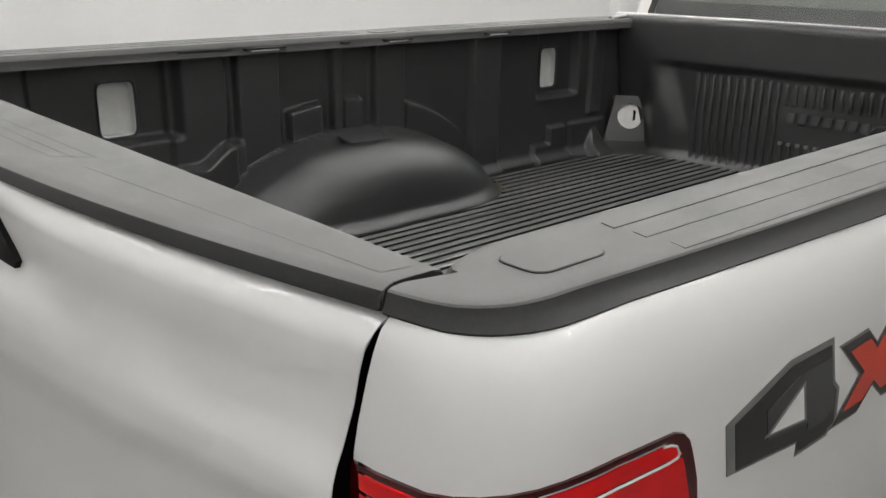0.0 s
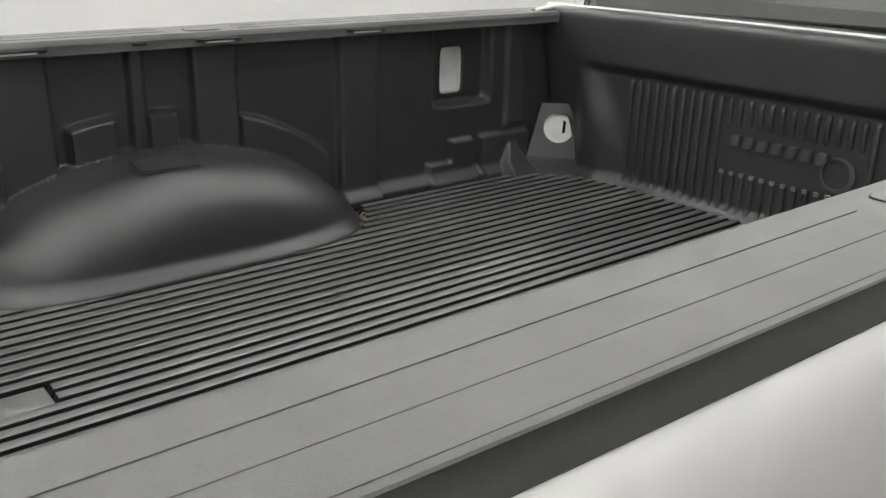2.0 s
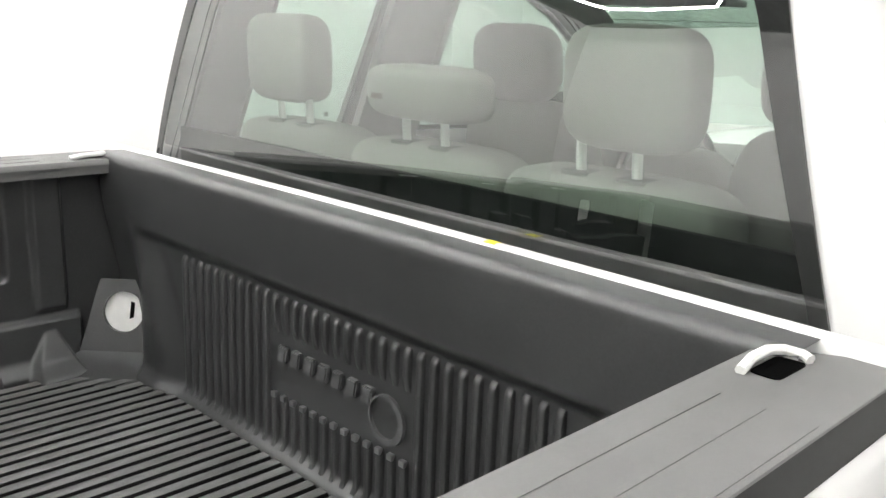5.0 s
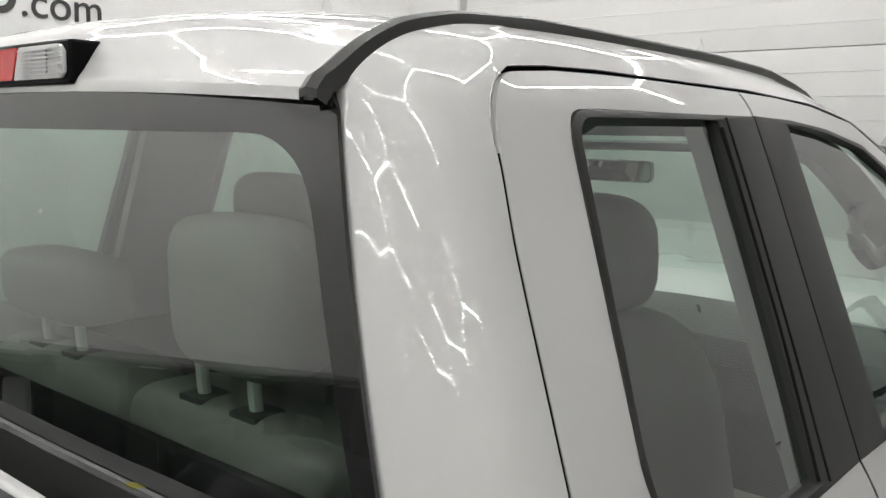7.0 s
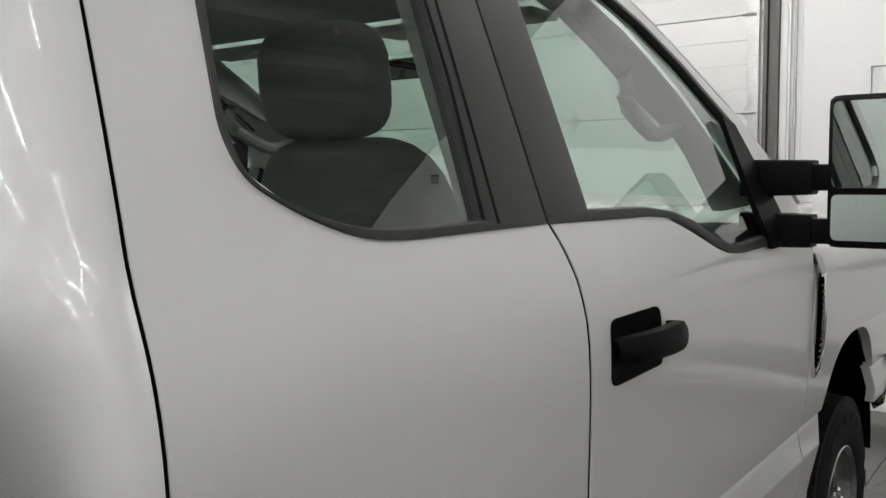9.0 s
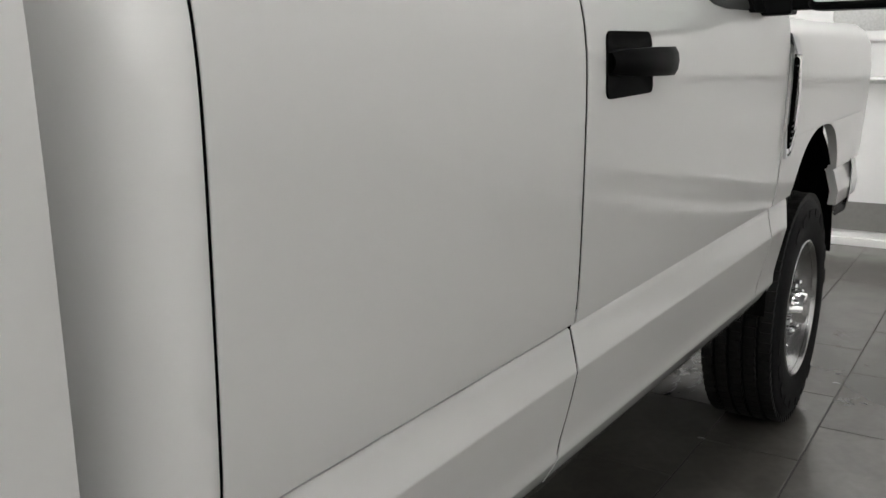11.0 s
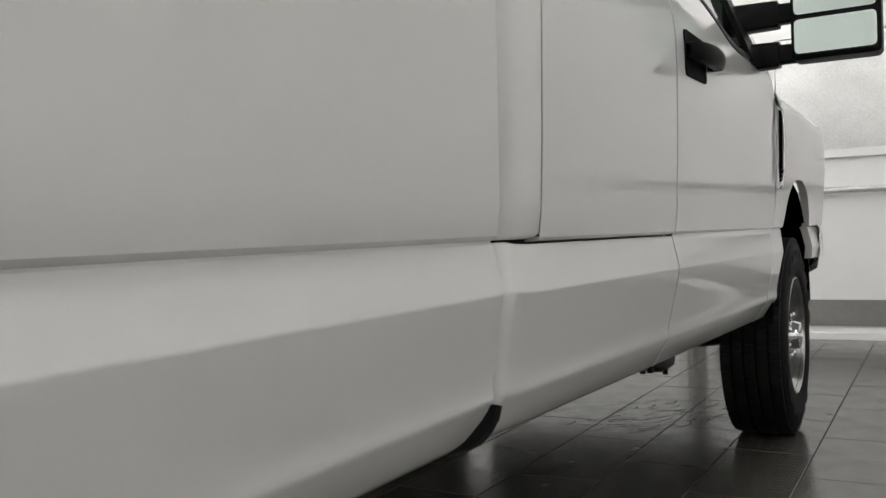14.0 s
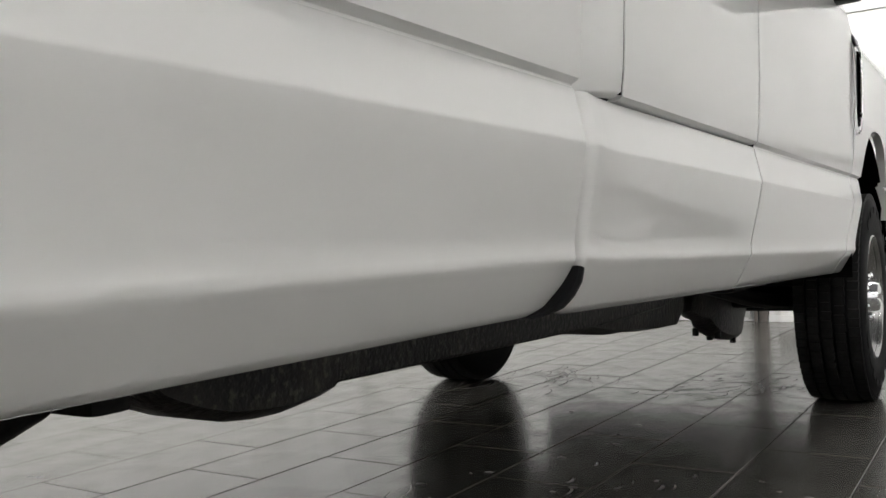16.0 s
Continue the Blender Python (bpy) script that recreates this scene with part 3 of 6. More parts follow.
def gate_y(x, z):
    """The tailgate's outer face: bowed, with creases that spread from the corners to the middle."""
    bow = -2.661 + gate_bow(x)
    a = abs(x) / 0.846
    spread_up = 0.55 + 0.45 * a
    zz = 1.335 + (z - 1.335) * (spread_up if z < 1.335 else 1.0)
    y = bow + lerp_table(TG_FACE, zz) * (0.5 + 0.5 * a if z < 1.335 else 1.0)
    y += 0.014 * (1 - smoothstep(0.02, 0.075, abs(z - 1.385))) * (1 - smoothstep(0.15, 0.45, abs(x)))
    return y


bm = bmesh.new()
us = np.linspace(-1, 1, 120)
zs = np.linspace(0.86, 1.450, 70)
grid(bm, [[(u * gate_edge(z), gate_y(u * gate_edge(z), z) + 0.0018 * smoothstep(0.990, 1.0, abs(u)), z) for u in us] for z in zs])
thicken(bm, (0, 0.05, 0))
tailgate = part("tailgate", bm, PAINT, truck, "sculpted white tailgate, closed")
bm = bmesh.new()
box(bm, -0.80, 0.80, -2.640, -2.600, 0.96, 1.44, 0.006)
part("tailgate_inner", bm, LINER, tailgate, "black liner on the tailgate's inner face")
bm = bmesh.new()
rows = []
for y, z in ((-2.588, 1.43), (-2.586, 1.462), (-2.590, 1.469), (-2.598, RAIL_Z), (-2.620, RAIL_Z)):
    rows.append([(x, y, z) for x in np.linspace(-0.8262, 0.8262, 40)])
for dy, z in ((0.022, RAIL_Z), (0.014, 1.4695), (0.008, 1.466)):
    rows.append([(x, -2.655 + gate_bow(x) + dy, z) for x in np.linspace(-0.8262, 0.8262, 40)])
grid(bm, rows)
thicken(bm, (0, 0, -0.01))
gate_cap = part("tailgate_cap", bm, CAP, tailgate, "textured grey plastic tailgate cap")
bm = bmesh.new()
rows = []
for dy, z in ((0.0078, 1.4662), (0.0065, 1.464), (0.005, 1.457), (0.004, 1.4515), (0.014, 1.4495)):
    rows.append([(x, -2.655 + gate_bow(x) + dy, z) for x in np.linspace(-0.8262, 0.8262, 40)])
grid(bm, rows)
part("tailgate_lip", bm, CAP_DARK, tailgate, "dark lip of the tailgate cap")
for s in (1, -1):
    # filler block added so the slit between the caps reads as shaded
    bm = bmesh.new()
    box(bm, s * 0.832 - 0.006, s * 0.832 + 0.006, -2.642, -2.585, 1.440, 1.4575, 0.001)
    part("corner_seal", bm, VOID, truck, "black filler added to darken the slit under the caps")
    bm = bmesh.new()
    slab(bm, [(s * 0.8248, y, z) for y, z in ((-2.589, 1.445), (-2.589, 1.467), (-2.600, 1.4705), (-2.636, 1.4705), (-2.644, 1.4665), (-2.647, 1.458), (-2.648, 1.452), (-2.640, 1.449))], (s * 0.002, 0, 0))
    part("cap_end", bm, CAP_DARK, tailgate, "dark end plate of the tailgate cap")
    # black strip over the gate's white edge, painting the shade in the gap
    bm = bmesh.new()
    grid(bm, [[(s * (gate_edge(z) + dx), gate_y(gate_edge(z), z) + dy, z) for z in np.linspace(0.88, 1.449, 40)] for dx, dy in ((0.0006, 0.0022), (0.0009, 0.012), (0.002, 0.016), (0.0070, 0.016))])
    part("gate_seal", bm, VOID, truck, "black strip painting the shade in the tailgate gap")
for a, b in (((0.806, -2.632), (0.34, -2.668)), ((0.806, -2.632), (0.809, -2.605)), ((0.262, -2.678), (0.30, -2.640)), ((0.262, -2.678), (-0.25, -2.690)), ((0.285, -2.660), (-0.25, -2.670)), ((0.30, -2.64), (-0.25, -2.648))):
    part("cap_groove", groove([a, b]), GROOVE_SHADE, tailgate, "thin darker strip painting a groove's shade on the tailgate cap", smooth=False)
bm = bmesh.new()
rows = []
for f, d in ((1.0, 0.012), (1.0, -0.006), (0.93, -0.010), (0.8, -0.008), (0.4, -0.014), (0.02, -0.016)):
    rows.append([(px * f, gate_y(px, 1.40) + d, 1.395 + (pz - 1.395) * f) for px, pz in resample(round_poly([(-0.19, 1.437), (0.19, 1.437), (0.24, 1.40), (0.30, 1.356), (0.20, 1.352), (-0.20, 1.352), (-0.30, 1.356), (-0.24, 1.40)], 0.012, 4), 60)])
grid(bm, rows, close_u=True)
part("tailgate_handle", bm, PLASTIC, tailgate, "black tailgate handle bezel")


def oval(cx, cz, rx, rz, y, n=40):
    return [(cx + rx * math.cos(2 * math.pi * k / n), y, cz + rz * math.sin(2 * math.pi * k / n)) for k in range(n)]


bm = bmesh.new()
ring_slab(bm, oval(0.022, 1.115, 0.150, 0.068, -2.726), oval(0.022, 1.115, 0.1465, 0.0645, -2.726), (0, -0.008, 0))
part("badge_rim", bm, CHROME, tailgate, "chrome oval badge rim")
bm = bmesh.new()
slab(bm, oval(0.022, 1.115, 0.1465, 0.0645, -2.726), (0, -0.0070, 0))
part("badge", bm, BADGE_BLUE, tailgate, "dark blue oval badge")
bm = bmesh.new()
for k in range(5):
    box(bm, -0.42 + k * 0.10, -0.35 + k * 0.10, -2.744, -2.723, 0.90, 0.955, 0.004)
part("badge_bars", bm, CHROME, tailgate, "chrome bars of raised lettering")


# ---- bed liner ----
FLOOR_Z = 0.965
liner = thing("bed_liner", "black moulded plastic bed liner with a ribbed floor", "bed liner", at=(0, -1.35, 0.94))

WH_Y, WH_HALF, WH_TOP, WH_DEEP = -1.455, 0.545, 1.205, 0.290


def bandstep(v, a, b, soft):
    return smoothstep(a - soft, a + soft, v) * (1 - smoothstep(b - soft, b + soft, v))


def wheel_radius(y, z, half, top):
    return math.sqrt((abs(y - WH_Y) / half) ** 2 + (max(z - 0.90, 0) / (top - 0.90)) ** 2)


def liner_depth(y, z):
    """How far the liner's side stands in from its flat, at y along and z up."""
    s = 0.007
    d = 0.0
    # upright ribs and hollows above the wheel housing
    for a, b, h in ((-1.812, -1.680, 0.030), (-1.500, -1.462, 0.026), (-1.345, -1.225, 0.030), (-0.922, -0.795, 0.028)):
        d = max(d, h * bandstep(y, a, b, s))
    d = max(d, 0.018 * bandstep(y, -2.0, -1.84, s))
    d -= 0.010 * bandstep(y, -0.78, -0.63, 0.012)
    d += 0.016 * bandstep(y, -0.285, -0.215, 0.006) * smoothstep(1.10, 1.12, z)
    # shelf that follows the wheel housing, broken by the ribs and two channels
    rim = math.sqrt((abs(y - WH_Y) / 0.600) ** 2 + (max(z - 0.90, 0) / 0.385) ** 2)
    shelf = 0.032 * (1 - smoothstep(0.980, 1.012, rim))
    for a, b in ((-1.650, -1.540), (-1.465, -1.390), (-1.225, -0.960)):
        d = max(d, shelf * bandstep(y, a, b, 0.006))
    # hollows round the two openings
    for a, b, lo in ((-2.34, -1.975, 1.232), (-0.570, -0.350, 1.200)):
        d -= 0.034 * bandstep(y, a, b, 0.012) * smoothstep(lo - 0.012, lo + 0.012, z) * (1 - smoothstep(1.428, 1.444, z))
    # stepped ledge behind the wheel housing
    edge = 1.148 + 0.05 * smoothstep(-1.945, -1.850, y)
    d += 0.048 * (1 - smoothstep(edge - 0.006, edge + 0.010, z)) * (1 - smoothstep(-1.82, -1.80, y))
    # foot steps
    for a, b, top in ((-2.205, -2.125, 1.045), (-2.36, -2.235, 1.045), (-2.085, -2.03, 1.035), (-2.03, -1.97, 1.015)):
        d += 0.020 * bandstep(y, a, b, 0.004) * (1 - smoothstep(top - 0.004, top + 0.004, z))
    for a, b, top in ((-0.600, -0.515, 1.025), (-0.515, -0.425, 1.088), (-0.392, -0.185, 1.090)):
        d += 0.022 * bandstep(y, a, b, 0.004) * (1 - smoothstep(top - 0.006, top + 0.006, z))
    # gusset facet
    top = 1.062
    u = (top - z) / (top - FLOOR_Z)
    if 0 < u:
        w = 0.014 + 0.052 * u
        d += 0.055 * u * (1 - smoothstep(0.8, 1.0, abs(y + 0.262) / w))
    # wheel housing
    r = wheel_radius(y, z, WH_HALF, WH_TOP)
    if r < 1:
        d = max(d, WH_DEEP * (1 - r ** 5.0) ** 0.5 * smoothstep(0.0, 0.075, 1 - r))
    # fillet into the floor and the corner
    d += 0.030 * (1 - smoothstep(FLOOR_Z, FLOOR_Z + 0.045, z)) ** 2
    # upper edge turns out under the rail
    d += 0.050 * smoothstep(1.43, 1.455, z)
    return d


LW = -0.868
bm = bmesh.new()
ys = np.arange(-2.585, -0.0499, 0.0042)
zs = np.arange(0.950, 1.4561, 0.0042)
holes = ((-2.172, -2.072, 1.240, 1.383), (-0.531, -0.438, 1.226, 1.374))


def in_hole(y, z):
    for a, b, c, d in holes:
        cy, cz, hy, hz = (a + b) / 2, (c + d) / 2, (b - a) / 2, (d - c) / 2
        if (abs(y - cy) / hy) ** 7 + (abs(z - cz) / hz) ** 7 < 1:
            return True
    return False


vs = [[bm.verts.new((LW + liner_depth(y, z), y, z)) for y in ys] for z in zs]
for i in range(len(zs) - 1):
    for j in range(len(ys) - 1):
        if not in_hole((ys[j] + ys[j + 1]) / 2, (zs[i] + zs[i + 1]) / 2):
            bm.faces.new((vs[i][j], vs[i][j + 1], vs[i + 1][j + 1], vs[i + 1][j]))
loose = [v for v in bm.verts if not v.link_faces]
bmesh.ops.delete(bm, geom=loose, context="VERTS")
thicken(bm, (-0.006, 0, 0))
side_panel = part("side_panel", bm, LINER, liner, "moulded liner side with wheel housing and two openings", angle=60)
bm = bmesh.new()
slab(bm, [(x, y, z) for x, y, z in ((-0.760, -1.555, 1.192), (-0.690, -1.548, 1.176), (-0.684, -1.404, 1.174), (-0.760, -1.390, 1.192))], (0, 0, 0.008))
bmesh.ops.bevel(bm, geom=list(bm.edges), offset=0.004, segments=2, affect="EDGES")
part("housing_pad", bm, LINER, side_panel, "raised pad on the wheel housing")
for a, b in ((-1.805, -1.690), (-1.338, -1.235), (-0.917, -0.800)):
    bm = bmesh.new()
    box(bm, -0.808, -0.797, a + 0.015, b - 0.015, 1.444, 1.4515, 0.0015)
    part("clip", bm, PAINT_IN, side_panel, "pale metal edge clip under the rail")
for a, b, c, d in holes:
    cy, cz, hy, hz = (a + b) / 2, (c + d) / 2, (b - a) / 2, (d - c) / 2
    ring = []
    for k in range(56):
        q = 2 * math.pi * k / 56
        ring.append((cy + hy * abs(math.cos(q)) ** (2 / 7) * (1 if math.cos(q) > 0 else -1), cz + hz * abs(math.sin(q)) ** (2 / 7) * (1 if math.sin(q) > 0 else -1)))
    bm = bmesh.new()
    grid(bm, [[(LW + liner_depth(y, z) + dx, cy + (y - cy) * f, cz + (z - cz) * f) for y, z in ring] for f, dx in ((1.075, -0.002), (1.05, 0.004), (1.01, 0.006), (0.965, 0.004), (0.955, -0.004))], close_u=True)
    part("opening_rim", bm, LINER, side_panel, "rounded rim of the liner's opening", angle=70)
    bm = bmesh.new()
    grid(bm, [[(LW - 0.034 + dx, cy + (y - cy) * f, cz + (z - cz) * f) for y, z in ring] for f, dx in ((0.985, 0.0), (0.93, -0.022))], close_u=True)
    part("opening_side", bm, PAINT_IN, side_panel, "white painted edge seen inside the opening", angle=70)
other = mirrored(side_panel, liner)
other.matrix_parent_inverse = Matrix.Translation(liner.location).inverted()

# floor: a sheet with long ribs, broken by flat plates
bm = bmesh.new()
grid(bm, [[(x, y, FLOOR_Z - 0.022) for x in np.linspace(-0.86, 0.86, 40)] for y in np.linspace(-2.61, -0.075, 50)])
pitch = 0.0372
plates = ((-0.700, -0.525, -2.330, -2.130), (-0.232, -0.160, -2.030, -1.926))


RIB = [(-0.0132, -0.0225), (-0.0126, -0.0028), (-0.0116, -0.0008), (-0.0095, 0.0), (0.0095, 0.0), (0.0116, -0.0008), (0.0126, -0.0028), (0.0132, -0.0225)]


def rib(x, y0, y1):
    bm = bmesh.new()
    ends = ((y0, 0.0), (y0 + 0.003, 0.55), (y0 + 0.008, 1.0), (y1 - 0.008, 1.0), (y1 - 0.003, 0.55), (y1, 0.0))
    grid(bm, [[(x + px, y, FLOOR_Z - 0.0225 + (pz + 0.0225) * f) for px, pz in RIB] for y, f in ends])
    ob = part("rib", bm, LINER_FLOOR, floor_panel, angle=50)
    # tops stay scuffed grey; sides are painted dark as the grooves' shade
    ob.data.materials.append(LINER_SHADE)
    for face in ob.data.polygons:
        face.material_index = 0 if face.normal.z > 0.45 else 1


floor_panel = part("floor_panel", bm, LINER_SHADE, liner, "black liner floor with long parallel ribs")
x = -0.078 - 20 * pitch
while x < 0.80:
    y0, y1 = -2.595, -0.110
    spans = [(y0, y1)]
    if abs(x) > 0.555:
        r = max(0.0, 1 - ((0.868 - abs(x)) / WH_DEEP) ** 2) ** 0.2
        reach = 0.545 * max(0.0, r * r - 0.045) ** 0.5 + 0.012
        if abs(x) > 0.80:
            spans = []
        else:
            spans = [(y0, WH_Y - reach), (WH_Y + reach + 0.02 * random.random(), -0.12 - 0.9 * max(0, abs(x) - 0.66))]
    for a, b, c, d in plates:
        if a < x < b:
            out = []
            for s, e in spans:
                if s < c and d < e:
                    out += [(s, c - 0.004 - 0.012 * random.random()), (d + 0.004 + 0.014 * random.random(), e)]
                else:
                    out.append((s, e))
            spans = out
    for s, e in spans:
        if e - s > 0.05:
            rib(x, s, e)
    x += pitch
for a, b, c, d in plates:
    bm = bmesh.new()
    box(bm, a - 0.003, b + 0.003, c - 0.014, d + 0.014, FLOOR_Z - 0.020, FLOOR_Z - 0.0015, 0.002)
    part("floor_plate", bm, LINER_FLOOR, floor_panel, "flat plate among the ribs")

# front panel: a proud upper band over a ribbed hollow
FRONT_Y, HOLLOW_Y = -0.118, -0.086


def front_y(x, z):
    side = 0.572 + 0.105 * smoothstep(1.05, 1.335, z)
    inside = (1 - smoothstep(side - 0.075, side + 0.045, abs(x))) * (1 - smoothstep(1.296, 1.335, z))
    y = FRONT_Y + (HOLLOW_Y - FRONT_Y) * inside
    y -= 0.030 * (1 - smoothstep(FLOOR_Z - 0.01, FLOOR_Z + 0.04, z)) ** 2
    y += 0.045 * smoothstep(0.66, 0.76, abs(x)) * (1 - smoothstep(1.10, 1.42, z))
    return y


bm = bmesh.new()
rows = [[(x, front_y(x, z), z) for x in np.linspace(-0.86, 0.86, 180)] for z in np.concatenate([np.linspace(0.950, 1.27, 34), np.linspace(1.275, 1.345, 16), np.linspace(1.355, 1.455, 8)])]
for y, z in ((-0.1178, 1.465), (-0.116, 1.4715), (-0.112, 1.477), (-0.106, 1.4805), (-0.098, 1.482), (-0.070, 1.4825), (-0.057, 1.483)):
    rows.append([(x, y, z + 0.004 * (1 - (x / 0.86) ** 2)) for x in np.linspace(-0.86, 0.86, 180)])
grid(bm, rows)
front_panel = part("front_panel", bm, LINER, liner, "liner front panel with a ribbed hollow", angle=60)
k = -17
while k <= 17:
    x = 0.0305 + k * 0.0317
    if abs(x) < 0.565:
        in_panel = -0.165 < x < 0.222
        zs2 = ((0.985, 1.084), (1.225, 1.288)) if in_panel else ((0.985, 1.290),)
        for a, b in zs2:
            rows = []
            for z, h in ((a - 0.012, 0.0), (a, 0.005), (a + 0.02, 0.009), (b - 0.010, 0.009), (b - 0.001, 0.006), (b + 0.004, 0.0)):
                y = HOLLOW_Y - (0.030 * (1 - smoothstep(FLOOR_Z - 0.01, FLOOR_Z + 0.04, z)) ** 2)
                rows.append([(x + px, y + 0.004 - h * ph - 0.004 * ph, z) for px, ph in ((-0.0092, 0), (-0.0068, 0.85), (-0.005, 1), (0.005, 1), (0.0068, 0.85), (0.0092, 0))])
            one = bmesh.new()
            grid(one, rows)
            part("front_rib", one, LINER, front_panel, angle=50)
        if in_panel:
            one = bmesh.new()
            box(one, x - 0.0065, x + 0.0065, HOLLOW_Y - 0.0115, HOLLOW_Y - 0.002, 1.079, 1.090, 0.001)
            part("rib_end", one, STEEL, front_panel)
    k += 1
# raised mark: plain slanted bars and a disc
for k in range(7):
    bm = bmesh.new()
    x0 = -0.148 + k * 0.0425
    pts = [(x0, 1.160), (x0 + 0.028, 1.160), (x0 + 0.034, 1.194), (x0 + 0.006, 1.194)]
    slab(bm, [(px, HOLLOW_Y + 0.002, pz) for px, pz in pts], (0, -0.013, 0))
    bmesh.ops.bevel(bm, geom=list(bm.edges), offset=0.003, segments=2, affect="EDGES")
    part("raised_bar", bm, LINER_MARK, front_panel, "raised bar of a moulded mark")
bm = bmesh.new()
ring_slab(bm, oval(0.172, 1.146, 0.046, 0.046, HOLLOW_Y + 0.002), oval(0.168, 1.148, 0.037, 0.038, HOLLOW_Y + 0.002), (0, -0.009, 0))
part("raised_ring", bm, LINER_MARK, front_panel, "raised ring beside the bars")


# corner gussets with a round opening
def gusset(s):
    c = Vector((-0.782, -0.112, 1.096))
    n = Vector((0.68, -0.69, 0.24)).normalized()
    u = Vector((0.69, 0.68, 0)).normalized()
    v = n.cross(u)
    if v.z < 0:
        v = -v
    corner = [(-0.102, -0.100), (0.102, -0.100), (0.060, 0.080), (-0.060, 0.080)]
    outer = resample(corner, 48)
    k0 = min(range(48), key=lambda k: abs(math.atan2(outer[k][1], outer[k][0])))
    outer = outer[k0:] + outer[:k0]
    inner = [(0.050 * math.cos(2 * math.pi * k / 48), 0.050 * math.sin(2 * math.pi * k / 48)) for k in range(48)]

    def at(p, h=0.0):
        w = c + u * p[0] + v * p[1] + n * h
        return (w.x, w.y, w.z)

    bm = bmesh.new()
    rows = [[at(p, 0.0) for p in outer]]
    for f in (0.5, 0.9, 1.0):
        rows.append([at((o[0] + (i[0] - o[0]) * f, o[1] + (i[1] - o[1]) * f), 0.0) for o, i in zip(outer, inner)])
    rows.append([at(i, -0.012) for i in inner])
    grid(bm, rows, close_u=True)
    skirt = [at(p, 0.0) for p in outer], [at((p[0] * 1.25, p[1] * 1.12 - 0.012), -0.05) for p in outer]
    grid(bm, list(skirt), close_u=True)
    # flared foot
    edge = [at((x, -0.098), 0.001) for x in np.linspace(-0.098, 0.098, 9)]
    foot = []
    for f, out in ((0.0, 0.0), (0.25, 0.014), (0.6, 0.045), (0.9, 0.085), (1.0, 0.125)):
        foot.append([(px + n.x * out + u.x * (k - 4) * 0.017 * f, py + n.y * out + u.y * (k - 4) * 0.017 * f, pz + (FLOOR_Z - 0.004 - pz) * f) for k, (px, py, pz) in enumerate(edge)])
    grid(bm, foot)
    ob = part("corner_gusset", bm, LINER, liner, "corner gusset with a round tie-down opening")
    bm = bmesh.new()
    slab(bm, [at(i, -0.016) for i in inner], tuple(-n * 0.004))
    part("opening", bm, PAINT_IN, ob, "white metal seen through the opening", smooth=False)
    bm = bmesh.new()
    slab(bm, [at(p, -0.015) for p in ((0.012, -0.018), (0.022, -0.014), (0.024, 0.022), (0.014, 0.026))], tuple(n * 0.002))
    part("slot", bm, VOID, ob, "dark slot in the opening", smooth=False)
    return ob


g = gusset(1)
twin = mirrored(g, liner)
twin.matrix_parent_inverse = Matrix.Translation(liner.location).inverted()

# dry bits blown into the corner by the wheel housing
debris = thing("dry_grass", "small clump of dry grass and leaf bits on the bed liner", "debris", at=(-0.69, -0.99, FLOOR_Z))
for k in range(26):
    bm = bmesh.new()
    u, v = random.gauss(0, 0.030), random.gauss(0, 0.022)
    turn, length = random.uniform(0, math.tau), random.uniform(0.012, 0.035)
    cx, cy, cz = -0.69 + u, -0.99 + v, FLOOR_Z + 0.002 + 0.008 * random.random()
    dx, dy = math.cos(turn) * length, math.sin(turn) * length
    tube(bm, [(cx - dx, cy - dy, cz - 0.001), (cx, cy, cz + 0.003), (cx + dx, cy + dy, cz - 0.001)], [0.0006, 0.0012 + 0.001 * random.random(), 0.0005], 5)
    part("stem", bm, STRAW, debris)


# ---- cab ----
ROOF_EDGE = [(0.067, 1.957), (0.086, 1.975), (0.12, 2), (0.167, 2.022), (0.25, 2.039), (0.4, 2.049), (0.9, 2.05), (1.153, 2.042), (1.333, 2.018), (1.495, 1.965), (1.645, 1.898), (1.942, 1.745), (2.2, 1.565), (2.42, 1.425)]
DOOR_TOP = [(0.187, 1.90)] + [(0.187 + 0.075 * (1 - math.cos(math.pi * k / 24)), 1.90 + 0.086 * math.sin(math.pi * k / 24)) for k in range(1, 13)] + [(0.34, 1.992), (0.45, 1.995), (0.9, 1.996), (1.153, 1.986), (1.333, 1.962), (1.495, 1.905), (1.645, 1.835), (1.942, 1.672), (2.103, 1.545), (2.2, 1.45)]


ROOF_V = np.arange(-0.1, 2.6, 0.002)
ROOF_RAW = np.interp(ROOF_V, [a for a, _ in ROOF_EDGE], [b for _, b in ROOF_EDGE])
ROOF_WIN = np.hanning(45)[1:-1]
ROOF_SOFT = np.convolve(np.pad(ROOF_RAW, 21, mode="edge"), ROOF_WIN / ROOF_WIN.sum(), mode="valid")


def roof_z(y):
    """Height of the roof's edge, eased."""
    return float(np.interp(y, ROOF_V, ROOF_SOFT))


def edge_x(z):
    """Half the width between the roof mouldings, and down the windscreen pillars."""
    return lerp_table([(1.40, 0.815), (1.55, 0.79), (1.75, 0.745), (1.9, 0.705), (1.952, 0.672), (2.05, 0.672)], z)


def rear_gap(z):
    """The rear door's back edge."""
    return 0.132 + 0.100 * max(0.0, z - 1.43) * smoothstep(1.38, 1.52, z) + 0.006 * smoothstep(1.80, 1.90, z) if z < 1.90 else 0.185 + 0.075 * (1 - math.cos(math.asin(min(1.0, (z - 1.90) / 0.086))))


